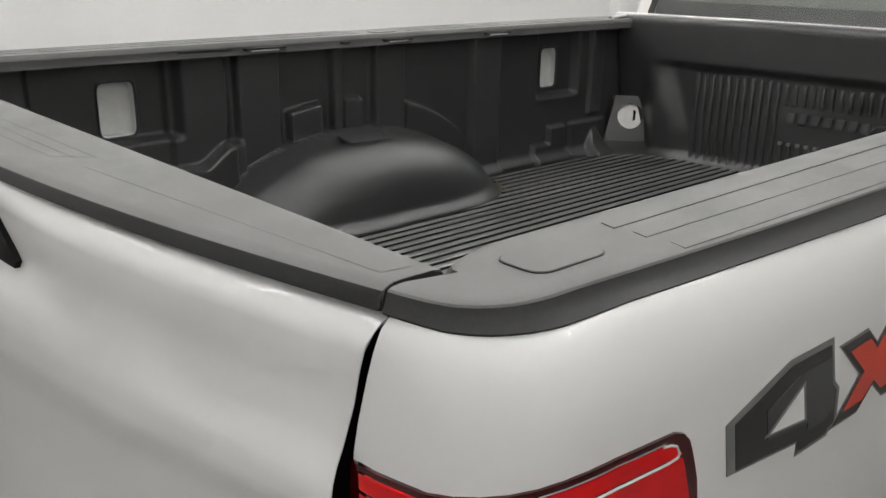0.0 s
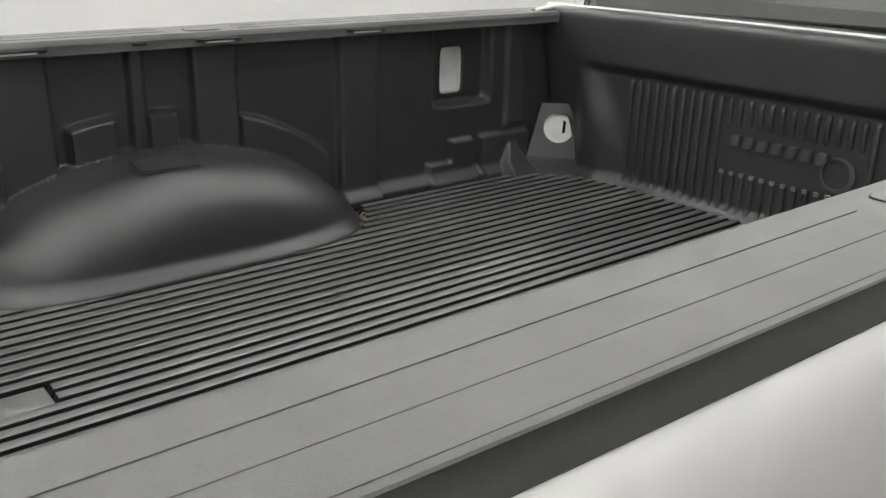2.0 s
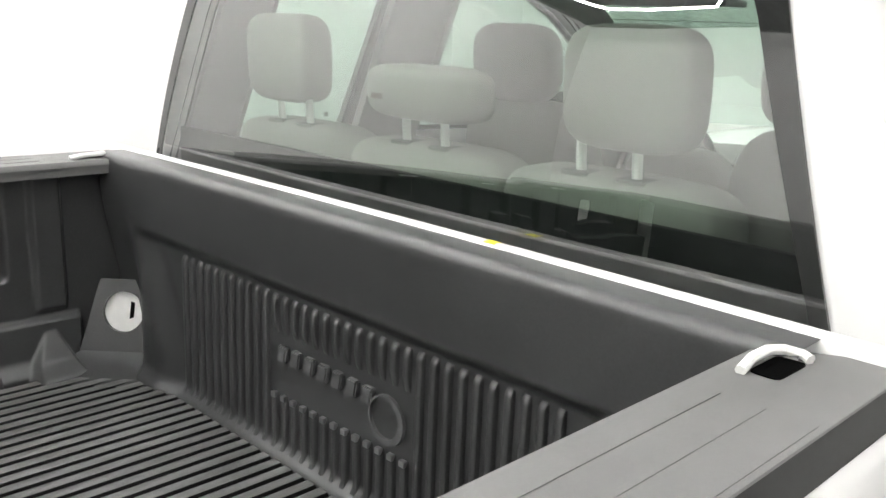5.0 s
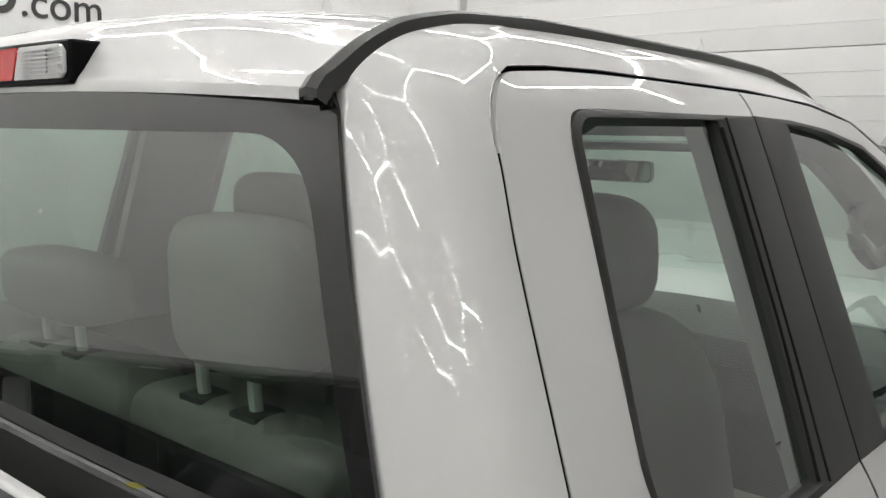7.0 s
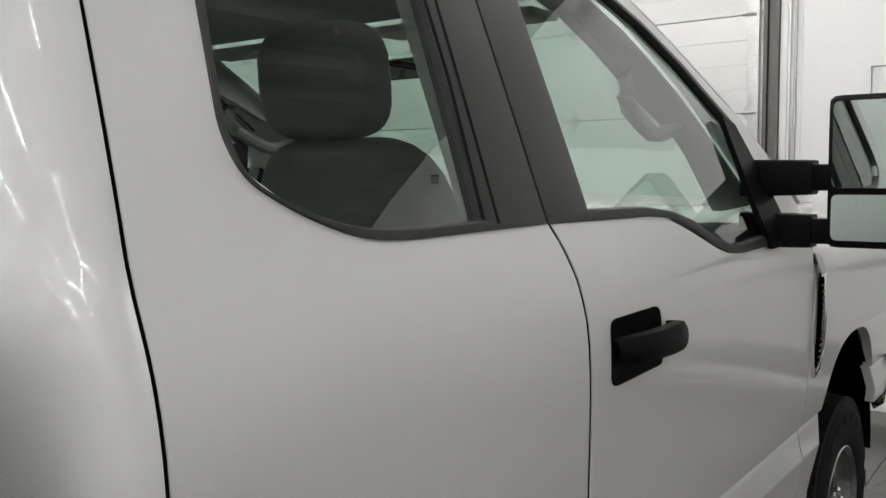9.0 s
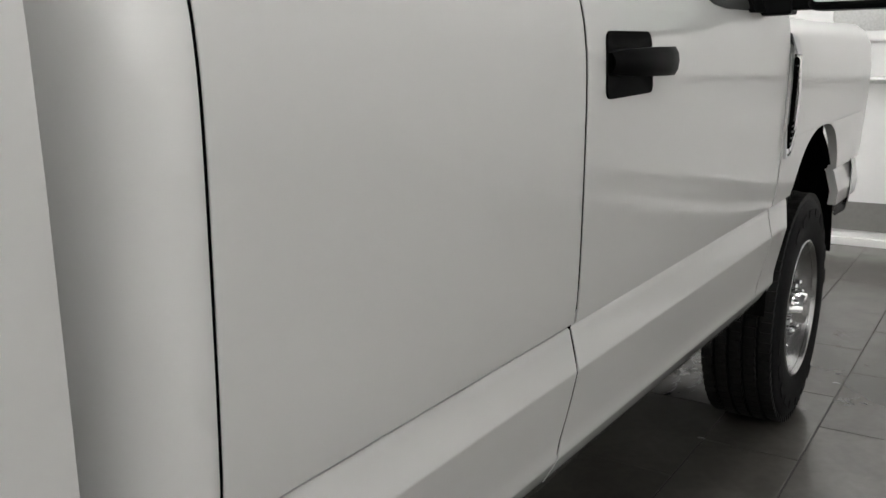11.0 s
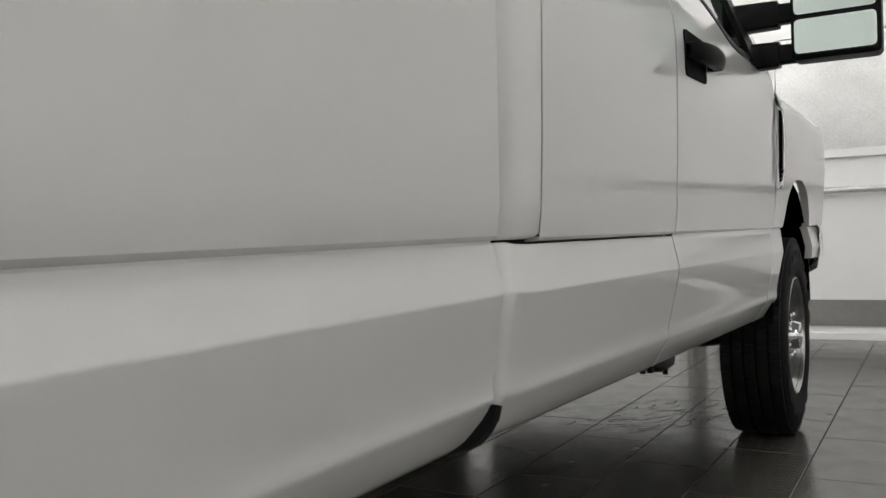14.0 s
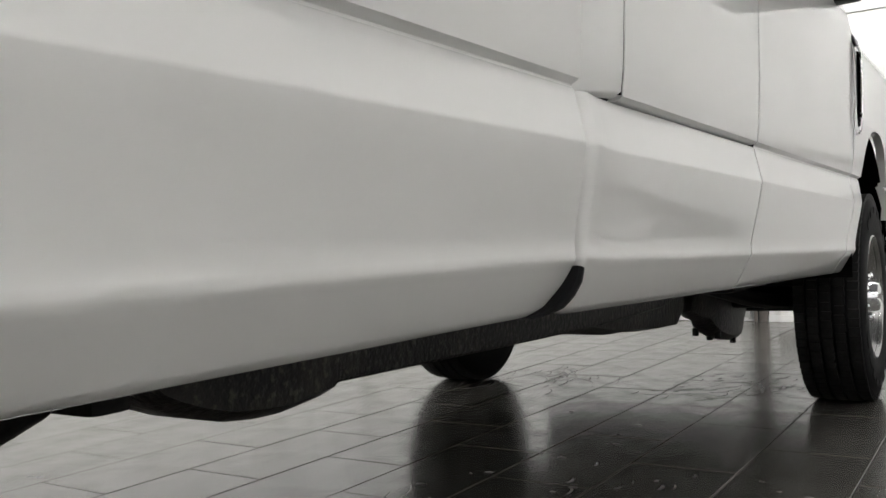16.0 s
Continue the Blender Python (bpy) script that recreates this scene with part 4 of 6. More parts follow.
def mid_gap(z):
    """The edge between the two doors."""
    return lerp_table([(0.5, 0.890), (0.58, 0.885), (0.637, 0.858), (0.70, 0.878), (0.77, 0.890), (0.84, 0.888), (0.966, 0.888), (1.07, 0.886), (1.17, 0.884), (1.27, 0.881), (1.33, 0.878), (1.39, 0.868), (1.44, 0.852), (1.477, 0.835), (1.63, 0.839), (1.96, 0.848), (2.0, 0.855)], z)


def front_gap(z):
    """The front door's front edge."""
    return lerp_table([(0.5, 2.085), (0.60, 2.090), (0.645, 2.105), (0.76, 2.166), (0.835, 2.156), (0.90, 2.186), (1.0, 2.190), (1.37, 2.197), (1.5, 2.158)], z)


G = 0.0042
GR = 0.0026
belt_z = [z for z in LOW_Z] + [0.94, 1.0, 1.05, 1.1, 1.15, 1.2, 1.24, 1.28, 1.32, 1.35, 1.37, 1.39, 1.41, 1.43, 1.45, 1.468]


def rear_glass_y(x, z):
    """The rear glass leans forward towards its top and bows back in its middle."""
    h = max(0.0, z - 1.41)
    return 0.018 + 0.21 * h * h - 0.014 * (1 - (x / 0.8) ** 2)


# cab quarter between rear glass and rear door, an even curve in plan
START = radians(20)
bm = bmesh.new()
rows = []
qz = [0.857, 0.862, 0.90] + [0.94 + 0.022 * k for k in range(47)]
for z in qz:
    xa = 0.848 - 0.319 * max(0.0, z - 1.44) * smoothstep(1.36, 1.52, z)
    ya = rear_glass_y(xa, z) + 0.008
    xb, yb = cab_x(z), rear_gap(z) - GR
    row = []
    for k in range(41):
        a = START + (math.pi / 2 - START) * k / 40
        row.append((xa + (xb - xa) * (math.sin(a) - math.sin(START)) / (1 - math.sin(START)), ya + (yb - ya) * (math.cos(START) - math.cos(a)) / math.cos(START), z))
    rows.append(row)
# shoulder up to the moulding
def rounded(p0, d0, p1, d1, f):
    """A point on the smooth curve from p0, leaving along d0, to p1, arriving along d1."""
    p0, p1 = Vector(p0), Vector(p1)
    size = (p1 - p0).length
    return tuple(p0 * (2 * f ** 3 - 3 * f * f + 1) + Vector(d0).normalized() * size * (f ** 3 - 2 * f * f + f) + p1 * (3 * f * f - 2 * f ** 3) + Vector(d1).normalized() * size * (f ** 3 - f * f))


INWARD = (-1.0, 0.0, 0.28)
low_row, under_row = rows[-1], rows[-2]
for f in np.linspace(0.1, 1.0, 10):
    row = []
    for k in range(41):
        y_top = 0.070 + 0.258 * k / 40
        rise = Vector(low_row[k]) - Vector(under_row[k])
        row.append(rounded(low_row[k], rise, (0.680, y_top, roof_z(y_top)), INWARD, float(f)))
    rows.append(row)
grid(bm, rows)
# roof rail and windscreen pillar, from the door tops up to the moulding
seam = [rows[len(qz) - 1][-1]] + [r[-1] for r in rows[len(qz):]]
rail_y = [0.25, 0.29, 0.33, 0.39, 0.45, 0.52, 0.6, 0.68, 0.75, 0.82, 0.9, 0.98, 1.05, 1.1, 1.15, 1.19, 1.22, 1.26, 1.30, 1.34, 1.38, 1.42, 1.45, 1.49, 1.52, 1.56, 1.6, 1.67, 1.75, 1.82, 1.9, 1.97, 2.05, 2.12, 2.2, 2.34]
rail_rows = []
for k in range(11):
    f = k / 10
    row = [seam[k]]
    for u in (0.33, 0.66):
        y = seam[0][1] + (0.25 - seam[0][1]) * u
        zb = lerp_table(DOOR_TOP, y) + 0.003
        yt = seam[10][1] + (0.34 - seam[10][1]) * u
        row.append(rounded((cab_x(zb), y, zb), (cab_x(zb) - cab_x(zb - 0.02), 0, 0.02), (0.680 + (edge_x(roof_z(yt)) - 0.680) * u, yt, roof_z(yt)), INWARD, f))
    for y in rail_y:
        zb = lerp_table(DOOR_TOP, min(y, 2.2)) + 0.003
        lean = 0.03 + 0.06 * (1 - smoothstep(0.25, 0.6, y))
        zt = roof_z(y + lean)
        row.append(rounded((cab_x(zb), y, zb), (cab_x(zb) - cab_x(zb - 0.02), 0, 0.02), (edge_x(zt), y + lean, zt), INWARD, f))
    rail_rows.append(row)
grid(bm, rail_rows)
bmesh.ops.remove_doubles(bm, verts=bm.verts, dist=0.0003)
inner_verts = [v for v in bm.verts if not v.is_boundary and v.co.z > 1.3]
for _ in range(30):
    bmesh.ops.smooth_vert(bm, verts=inner_verts, factor=0.5, use_axis_x=True, use_axis_y=True, use_axis_z=True)
thicken(bm, (-0.012, 0.003, -0.003))
quarter = part("cab_quarter", bm, PAINT, truck, "glossy white rear cab corner, roof rail and windscreen pillar", angle=50)
mirrored(quarter, truck)

# roof skin
bm = bmesh.new()
rows = []
for y in (0.062, 0.068, 0.080, 0.096, 0.116, 0.142, 0.175, 0.21, 0.265, 0.35, 0.5, 0.7, 0.9, 1.1, 1.25, 1.35, 1.45, 1.50):
    z = roof_z(max(y, 0.067)) - (0.006 if y < 0.067 else 0)
    w = edge_x(z)
    rows.append([(x * w, y + 0.008 * (1 - x * x) * (1 - smoothstep(0.07, 0.27, y)) - 0.45 * (y - 0.062) * (1 - smoothstep(0.45, 0.95, abs(x))) * (1 - smoothstep(0.12, 0.34, y)), z + 0.030 * (1 - x * x) * smoothstep(0.0, 0.3, y) + 0.016 * (1 - x * x)) for x in np.linspace(-1, 1, 33)])
grid(bm, rows)
thicken(bm, (0, 0.0, -0.012))
roof = part("roof", bm, PAINT, truck, "white cab roof")
bm = bmesh.new()
grid(bm, [[(x * edge_x(z) * 0.99, y, z - 0.03) for x in np.linspace(-1, 1, 12)] for y, z in ((0.10, 1.95), (0.17, 2.0), (0.3, 2.03), (0.8, 2.035), (1.2, 2.02), (1.45, 1.96))])
part("headliner", bm, HEADLINER, truck, "pale grey cloth headliner")
for s in (-1, 1):
    bm = bmesh.new()
    prof = [(-0.013, -0.004), (-0.010, 0.006), (0.0, 0.010), (0.010, 0.006), (0.013, -0.004)]
    dense = []
    for y in np.concatenate([np.linspace(0.058, 0.3, 26), np.linspace(0.34, 1.46, 20)]):
        dense.append((y, roof_z(max(y, 0.067)) - (0.012 if y < 0.062 else 0)))
    rows = []
    for i, (y, z) in enumerate(dense):
        a, b = dense[max(i - 1, 0)], dense[min(i + 1, len(dense) - 1)]
        d = Vector((b[0] - a[0], b[1] - a[1])).normalized()
        rows.append([(s * (edge_x(z) + 0.002 + px * (1.25 - 0.65 * smoothstep(0.25, 0.6, y))), y - d.y * pz, z + d.x * pz) for px, pz in prof])
    grid(bm, rows)
    thicken(bm, (0, 0, -0.008))
    part("roof_moulding", bm, TRIM, truck, "black rubber roof ditch moulding")

# third brake lamp
bm = bmesh.new()
box(bm, -0.232, 0.211, 0.062, 0.120, 1.972, 2.028, 0.008, 3)
brake = part("brake_lamp", bm, PLASTIC, truck, "high-mounted brake and cargo lamp on the roof edge")
bm = bmesh.new()
slab(bm, [(x - 0.012, 0.060, z) for x, z in round_poly([(-0.088, 2.022), (0.088, 2.022), (0.070, 1.979), (-0.070, 1.979)], 0.005, 3)], (0, -0.004, 0))
part("red_lens", bm, RED_LENS, brake, "red centre lens")
for s in (1, -1):
    bm = bmesh.new()
    slab(bm, [(s * x - 0.012, 0.061, z) for x, z in round_poly([(0.091, 2.022), (0.205, 2.022), (0.216, 2.013), (0.216, 1.986), (0.205, 1.979), (0.073, 1.979)], 0.004, 3)], (0, -0.004, 0))
    part("clear_lens", bm, CLEAR_LENS, brake, "ribbed clear lens")
    bm = bmesh.new()
    slab(bm, [(s * x - 0.012, 0.056, z) for x, z in round_poly([(0.135, 2.017), (0.175, 2.017), (0.175, 1.984), (0.128, 1.984)], 0.008, 4)], (0, -0.002, 0))
    part("lamp_bowl", bm, STEEL, brake, "bright reflector bowl behind the clear lens")
    for k in range(7):
        bm = bmesh.new()
        box(bm, s * 0.098 - 0.012, s * 0.212 - 0.012, 0.0515, 0.0575, 1.9835 + k * 0.0052, 1.9855 + k * 0.0052)
        part("lens_rib", bm, CLEAR_LENS, brake, smooth=False)

# rear glass with a narrow dark border
rg_n = 200


def rear_glass_point(x, z, back=0.0):
    return (x, rear_glass_y(x, z) + back, z)


rg_out = resample(round_poly([(-0.858, 1.408), (0.858, 1.408), (0.684, 1.963), (-0.684, 1.963)], 0.03, 6), rg_n)
rg_in = resample(round_poly([(-0.826, 1.440), (0.826, 1.440), (0.655, 1.915), (-0.655, 1.915)], [0.04, 0.04, 0.09, 0.09], 6), rg_n)
bm = bmesh.new()
grid(bm, [[rear_glass_point(a[0] + (b[0] - a[0]) * f, a[1] + (b[1] - a[1]) * f) for a, b in zip(rg_out, rg_in)] for f in np.linspace(0, 1, 9)], close_u=True)
thicken(bm, (0, 0.005, 0))
rear_window = part("rear_window_border", bm, FRIT, truck, "narrow dark glossy border of the rear window")
bm = bmesh.new()
mid = (0.0, 1.68)
grid(bm, [[rear_glass_point(mid[0] + (p[0] - mid[0]) * f, mid[1] + (p[1] - mid[1]) * f, 0.001) for p in rg_in] for f in (1.0, 0.8, 0.6, 0.4, 0.2, 0.02)], close_u=True)
pane = part("rear_glass", bm, GLASS_DARK, rear_window, "green tinted rear glass")
pane.visible_shadow = False
# steel below the glass
bm = bmesh.new()
grid(bm, [[(x, 0.030 - 0.022 * (1 - (x / 0.86) ** 2), z) for x in np.linspace(-0.86, 0.86, 20)] for z in (0.6, 1.0, 1.3, 1.402)])
thicken(bm, (0, 0.01, 0))
part("cab_back", bm, PAINT, truck, "white cab back panel")


def side_outline(points, out=0.0):
    """Points (y, z) laid on the cab's side."""
    return [(cab_x(z) + out, y, z) for y, z in points]


def belt_cut(y):
    """Lower line of the window openings on the front door."""
    return lerp_table([(0.84, 1.468), (1.20, 1.462), (1.27, 1.458), (1.33, 1.445), (1.40, 1.418), (1.48, 1.385), (1.54, 1.370), (1.62, 1.364), (1.90, 1.366), (2.2, 1.37)], y)


# rear door: skin below the belt, a frame round the window
win_r = [(0.322, 1.948), (0.844, 1.956), (0.830, 1.468), (0.50, 1.466), (0.425, 1.472), (0.345, 1.502), (0.285, 1.538), (0.270, 1.585)]
win_r = round_poly(win_r, [0.045, 0.004, 0.004, 0.05, 0.04, 0.06, 0.03, 0.05], 6)


def door_lower_top(y):
    """Where the rear door's skin stops under its window."""
    return lerp_table([(0.118, 1.585), (0.272, 1.585), (0.280, 1.566), (0.291, 1.546), (0.325, 1.521), (0.375, 1.494), (0.43, 1.476), (0.50, 1.469), (0.9, 1.470)], y)


door_r_rows = []
for z in [0.8548] + [v for v in belt_z[:-6] if v >= 0.857]:
    a, b = rear_gap(z) + GR, mid_gap(z) - G
    door_r_rows.append([(cab_x(z), a + (b - a) * i / 24, rake(a + (b - a) * i / 24, z)) for i in range(25)])
# the flared sill panel runs back to the bed under the quarter
sill_rows = []
for z in [v for v in belt_z if v <= 0.8541]:
    b = mid_gap(z) - G
    row = [(cab_x(z) - 0.030 * (1 - math.sin(u)), 0.014 + 0.022 * (1 - math.cos(u)), z) for u in (0, 0.4, 0.8, 1.2, 1.57)]
    row += [(cab_x(z), 0.036 + (b - 0.036) * i / 30, rake(0.036 + (b - 0.036) * i / 30, z)) for i in range(1, 31)]
    sill_rows.append(row)
sill_rows.append([(x - 0.13, y, z) for x, y, z in sill_rows[-1]])
base_z = belt_z[-7]
upper = []
for f in np.linspace(0, 1, 9):
    row = []
    for i in range(121):
        zt = 1.5
        for _ in range(6):
            zt = door_lower_top(rear_gap(zt) + GR + (mid_gap(zt) - rear_gap(zt) - 2 * G) * i / 120)
        z = base_z + (zt - base_z) * f
        a, b = rear_gap(z) + GR, mid_gap(z) - G
        row.append((cab_x(z), a + (b - a) * i / 120, z))
    upper.append(row)
# strip behind the window and over it
back = []
for f in np.linspace(0, 1, 9):
    row = []
    for z in np.linspace(1.572, 1.90, 16):
        a = rear_gap(z) + GR
        b = lerp_table([(1.56, 0.274), (1.585, 0.277), (1.90, 0.323)], z)
        row.append((cab_x(z), a + (b - a) * f, z))
    back.append(row)
top = []
door_corner = [(0.187 + 0.075 * (1 - math.cos(a)), 1.90 + 0.086 * math.sin(a)) for a in np.linspace(0, math.pi / 2, 12)]
outer_top = [(rear_gap(1.90) + GR, 1.90)] + [(y + 0.003, z - 0.003) for y, z in door_corner[1:]] + [(0.34, 1.989), (0.45, 1.992), (0.6, 1.993), (0.75, 1.993), (0.85 - G, 1.993)]
inner_top = [(0.317, 1.90), (0.318, 1.905), (0.319, 1.911), (0.320, 1.917), (0.322, 1.923), (0.324, 1.929), (0.327, 1.934), (0.331, 1.939), (0.336, 1.943), (0.343, 1.946), (0.352, 1.948), (0.365, 1.949), (0.40, 1.950), (0.48, 1.951), (0.6, 1.952), (0.75, 1.9545), (0.85 - G, 1.956)]
for f in np.linspace(0, 1, 6):
    top.append([(cab_x(a[1] + (b[1] - a[1]) * f), a[0] + (b[0] - a[0]) * f, a[1] + (b[1] - a[1]) * f) for a, b in zip(outer_top, inner_top)])
rear_door = part("rear_door", with_flange([sill_rows, door_r_rows, upper, back, top]), PAINT, truck, "white rear half door, closed")


glass_r = round_poly([(0.340, 1.938), (0.712, 1.946), (0.669, 1.480), (0.51, 1.479), (0.425, 1.485), (0.352, 1.506), (0.286, 1.542), (0.279, 1.60)], [0.03, 0.006, 0.006, 0.05, 0.04, 0.05, 0.03, 0.04], 6)


def side_pane(outline, name, parent, sink=0.010, n=60):
    bm = bmesh.new()
    o = resample(outline, n)
    c = Vector((sum(p[0] for p in o) / n, sum(p[1] for p in o) / n))
    grid(bm, [side_outline([tuple(c + (Vector(p) - c) * f) for p in o], -sink) for f in (1.02, 0.85, 0.6, 0.3, 0.02)], close_u=True)
    ob = part(name, bm, GLASS, parent, "green tinted window glass")
    ob.visible_shadow = False
    return ob


side_pane(glass_r, "window_glass", rear_door)
bm = bmesh.new()
# division bar in the surround, upright black strip
tube(bm, [(cab_x(z) + 0.003, lerp_table([(1.475, 0.702), (1.64, 0.716), (1.765, 0.726), (1.957, 0.734)], z), z) for z in np.linspace(1.475, 1.95, 10)], 0.0032, 6)
part("surround_bead", bm, RUBBER, rear_door, "raised black bead of the pillar cover")
bm = bmesh.new()
tube(bm, [(cab_x(z) + 0.001, lerp_table([(1.480, 0.672), (1.67, 0.697), (1.946, 0.713)], z), z) for z in np.linspace(1.482, 1.936, 8)], 0.0035, 6)
part("glass_seal", bm, RUBBER, rear_door, "black rubber seal beside the pane")
bm = bmesh.new()
slab(bm, [(cab_x(1.535) - 0.013, 0.605 + a, 1.53 + b) for a, b in ((0, 0), (0.014, 0), (0.014, 0.012), (0, 0.012))], (0.0015, 0, 0.0))
part("glass_sticker", bm, DECAL_BLACK, rear_door, "tiny dark glass marking", smooth=False)

# front door
win_f = [(0.85, 1.957), (1, 1.955), (1.165, 1.944), (1.345, 1.918), (1.505, 1.862), (1.665, 1.785), (1.885, 1.65), (1.925, 1.5), (1.985, 1.372), (1.62, 1.364), (1.54, 1.37), (1.46, 1.394), (1.38, 1.428), (1.3, 1.454), (1.2, 1.462), (0.836, 1.468)]
glass_f = [(0.981, 1.947), (1.05, 1.945), (1.165, 1.935), (1.333, 1.908), (1.495, 1.851), (1.645, 1.776), (1.845, 1.65), (1.89, 1.56), (1.905, 1.392), (1.62, 1.384), (1.55, 1.39), (1.47, 1.414), (1.39, 1.448), (1.305, 1.468), (1.2, 1.48), (0.974, 1.484)]
fd_rows = []
for z in belt_z[:-6]:
    a, b = mid_gap(z) + G, front_gap(z) - G
    fd_rows.append([(cab_x(z), a + (b - a) * i / 40, rake(a + (b - a) * i / 40, z)) for i in range(41)])
fd_up = []
for f in np.linspace(0, 1, 8):
    row = []
    for i in range(61):
        y0 = mid_gap(base_z) + G + (front_gap(base_z) - mid_gap(base_z) - 2 * G) * i / 60
        zt = belt_cut(y0)
        z = base_z + (zt - base_z) * f
        a, b = mid_gap(z) + G, front_gap(z) - G
        row.append((cab_x(z), a + (b - a) * i / 60, z))
    fd_up.append(row)
fd_top = []
o_top = [(0.85 + G, 1.993), (1, 1.991), (1.153, 1.983), (1.333, 1.959), (1.495, 1.902), (1.645, 1.832), (1.942, 1.669), (2.022, 1.607), (2.103, 1.542), (2.15, 1.46), (2.19, 1.372)]
i_top = [(0.85 + G, 1.957), (1, 1.955), (1.165, 1.944), (1.345, 1.918), (1.505, 1.862), (1.665, 1.785), (1.885, 1.65), (1.924, 1.58), (1.925, 1.5), (1.955, 1.43), (1.985, 1.372)]
for f in np.linspace(0, 1, 5):
    fd_top.append([(cab_x(a[1] + (b[1] - a[1]) * f), a[0] + (b[0] - a[0]) * f, a[1] + (b[1] - a[1]) * f) for a, b in zip(o_top, i_top)])
front_door = part("front_door", with_flange([fd_rows, fd_up, fd_top]), PAINT, truck, "white front door, closed")


def pair_frame(outer, inner, name, parent, label, out=0.004):
    """A surround whose two outlines match point by point."""
    o2, i2 = [], []
    for k in range(len(outer)):
        a, b = Vector(outer[k]), Vector(outer[(k + 1) % len(outer)])
        c, d = Vector(inner[k]), Vector(inner[(k + 1) % len(inner)])
        for m in range(5):
            o2.append(tuple(a.lerp(b, m / 5)))
            i2.append(tuple(c.lerp(d, m / 5)))
    bm = bmesh.new()
    grid(bm, [side_outline(o2, -0.012), side_outline(o2, out * 0.6), side_outline([tuple(Vector(a).lerp(Vector(b), 0.25)) for a, b in zip(o2, i2)], out), side_outline([tuple(Vector(a).lerp(Vector(b), 0.85)) for a, b in zip(o2, i2)], out), side_outline(i2, out * 0.2), side_outline(i2, -0.02)], close_u=True)
    return part(name, bm, TRIM, parent, label)


pair_frame(win_r, glass_r, "window_trim", rear_door, "black window surround and pillar cover")
pair_frame(win_f, glass_f, "window_trim", front_door, "black window surround and pillar cover")
side_pane(glass_f, "window_glass", front_door)

# door handle over a near-black plate that paints its recess in shade
bm = bmesh.new()
hy0, hy1, hz0, hz1 = 0.952, 1.142, 1.205, 1.312
cup = round_poly([(hy0, hz0), (hy1 + 0.01, hz0 + 0.003), (hy1, hz1), (hy0, hz1)], [0.02, 0.016, 0.02, 0.02], 5)
cup_in = [((y - 1.045) * 0.86 + 1.045, (z - 1.258) * 0.80 + 1.258) for y, z in cup]
grid(bm, [side_outline(cup, -0.004), side_outline(cup, 0.0035), side_outline([tuple(Vector(a).lerp(Vector(b), 0.4)) for a, b in zip(cup, cup_in)], 0.003), side_outline(cup_in, 0.0012), side_outline([(1.045 + (y - 1.045) * 0.1, 1.258 + (z - 1.258) * 0.1) for y, z in cup_in], 0.0012)], close_u=True)
handle = part("door_handle", bm, RECESS_SHADE, front_door, "black door handle cup, its recess shade painted near-black")
bm = bmesh.new()
rows = []
for y, hx, hh in ((0.958, 1.020, 0.016), (0.975, 1.034, 0.020), (1.00, 1.046, 0.022), (1.05, 1.055, 0.023), (1.11, 1.058, 0.024), (1.15, 1.056, 0.024), (1.168, 1.048, 0.022), (1.172, 1.030, 0.018)):
    c = 1.262
    rows.append([(hx - 0.024, y, c - hh), (hx - 0.004, y, c - hh), (hx + 0.002, y, c - hh * 0.6), (hx + 0.004, y, c), (hx + 0.002, y, c + hh * 0.6), (hx - 0.004, y, c + hh), (hx - 0.024, y, c + hh)])
grid(bm, rows, close_u=True)
bm.faces.new([v for v in bm.verts][-7:])
part("grip", bm, PLASTIC, front_door, "black pull grip")

# towing mirror on two arms
bm = bmesh.new()
slab(bm, side_outline([(1.772, 1.668), (1.842, 1.655), (1.925, 1.505), (1.995, 1.364), (1.80, 1.360), (1.775, 1.48)]), (0.014, 0, 0))
mirror_base = part("mirror_base", bm, PLASTIC, front_door, "black triangular mirror base")
for zc, h in ((1.524, 0.043), (1.396, 0.041)):
    bm = bmesh.new()
    rows = []
    for x, f in ((0.90, 1.05), (0.94, 1.04), (1.055, 0.98), (1.068, 0.95), (1.069, 0.74), (1.20, 0.70)):
        rows.append([(x, 1.938 + a, zc + b) for a, b in round_poly([(-0.036 * f, -h * f), (0.036 * f, -h * f), (0.036 * f, h * f), (-0.036 * f, h * f)], 0.012, 3)])
    grid(bm, rows, close_u=True)
    part("mirror_arm", bm, PLASTIC, front_door, "black telescopic mirror arm", angle=30)
bm = bmesh.new()
box(bm, 1.110, 1.365, 1.865, 1.985, 1.362, 1.712, 0.028, 3)
shell = part("mirror_head", bm, PLASTIC, front_door, "large black towing mirror head")
for z0, z1 in ((1.500, 1.697), (1.380, 1.485)):
    bm = bmesh.new()
    slab(bm, [(x, 1.864, z) for x, z in round_poly([(1.122, z0), (1.352, z0), (1.352, z1), (1.122, z1)], 0.016, 5)], (0, -0.003, 0))
    part("mirror_glass", bm, MIRROR, front_door, "mirror glass", smooth=False)
mirrored(rear_door, truck)
mirrored(front_door, truck)


# black strips set in the panel gaps to paint in their shade
def seal(line, zs, name):
    g = GR if line is rear_gap else G
    bm = bmesh.new()
    grid(bm, [[(cab_x(z) - dx, line(z) + dy, rake(line(z), z)) for z in zs] for dy, dx in ((-g - 0.010, 0.012), (-g + 0.0003, 0.0014), (g - 0.0003, 0.0014), (g + 0.010, 0.012))])
    ob = part(name, bm, VOID, truck, "black strip painting the shade in a door gap")
    mirrored(ob, truck)


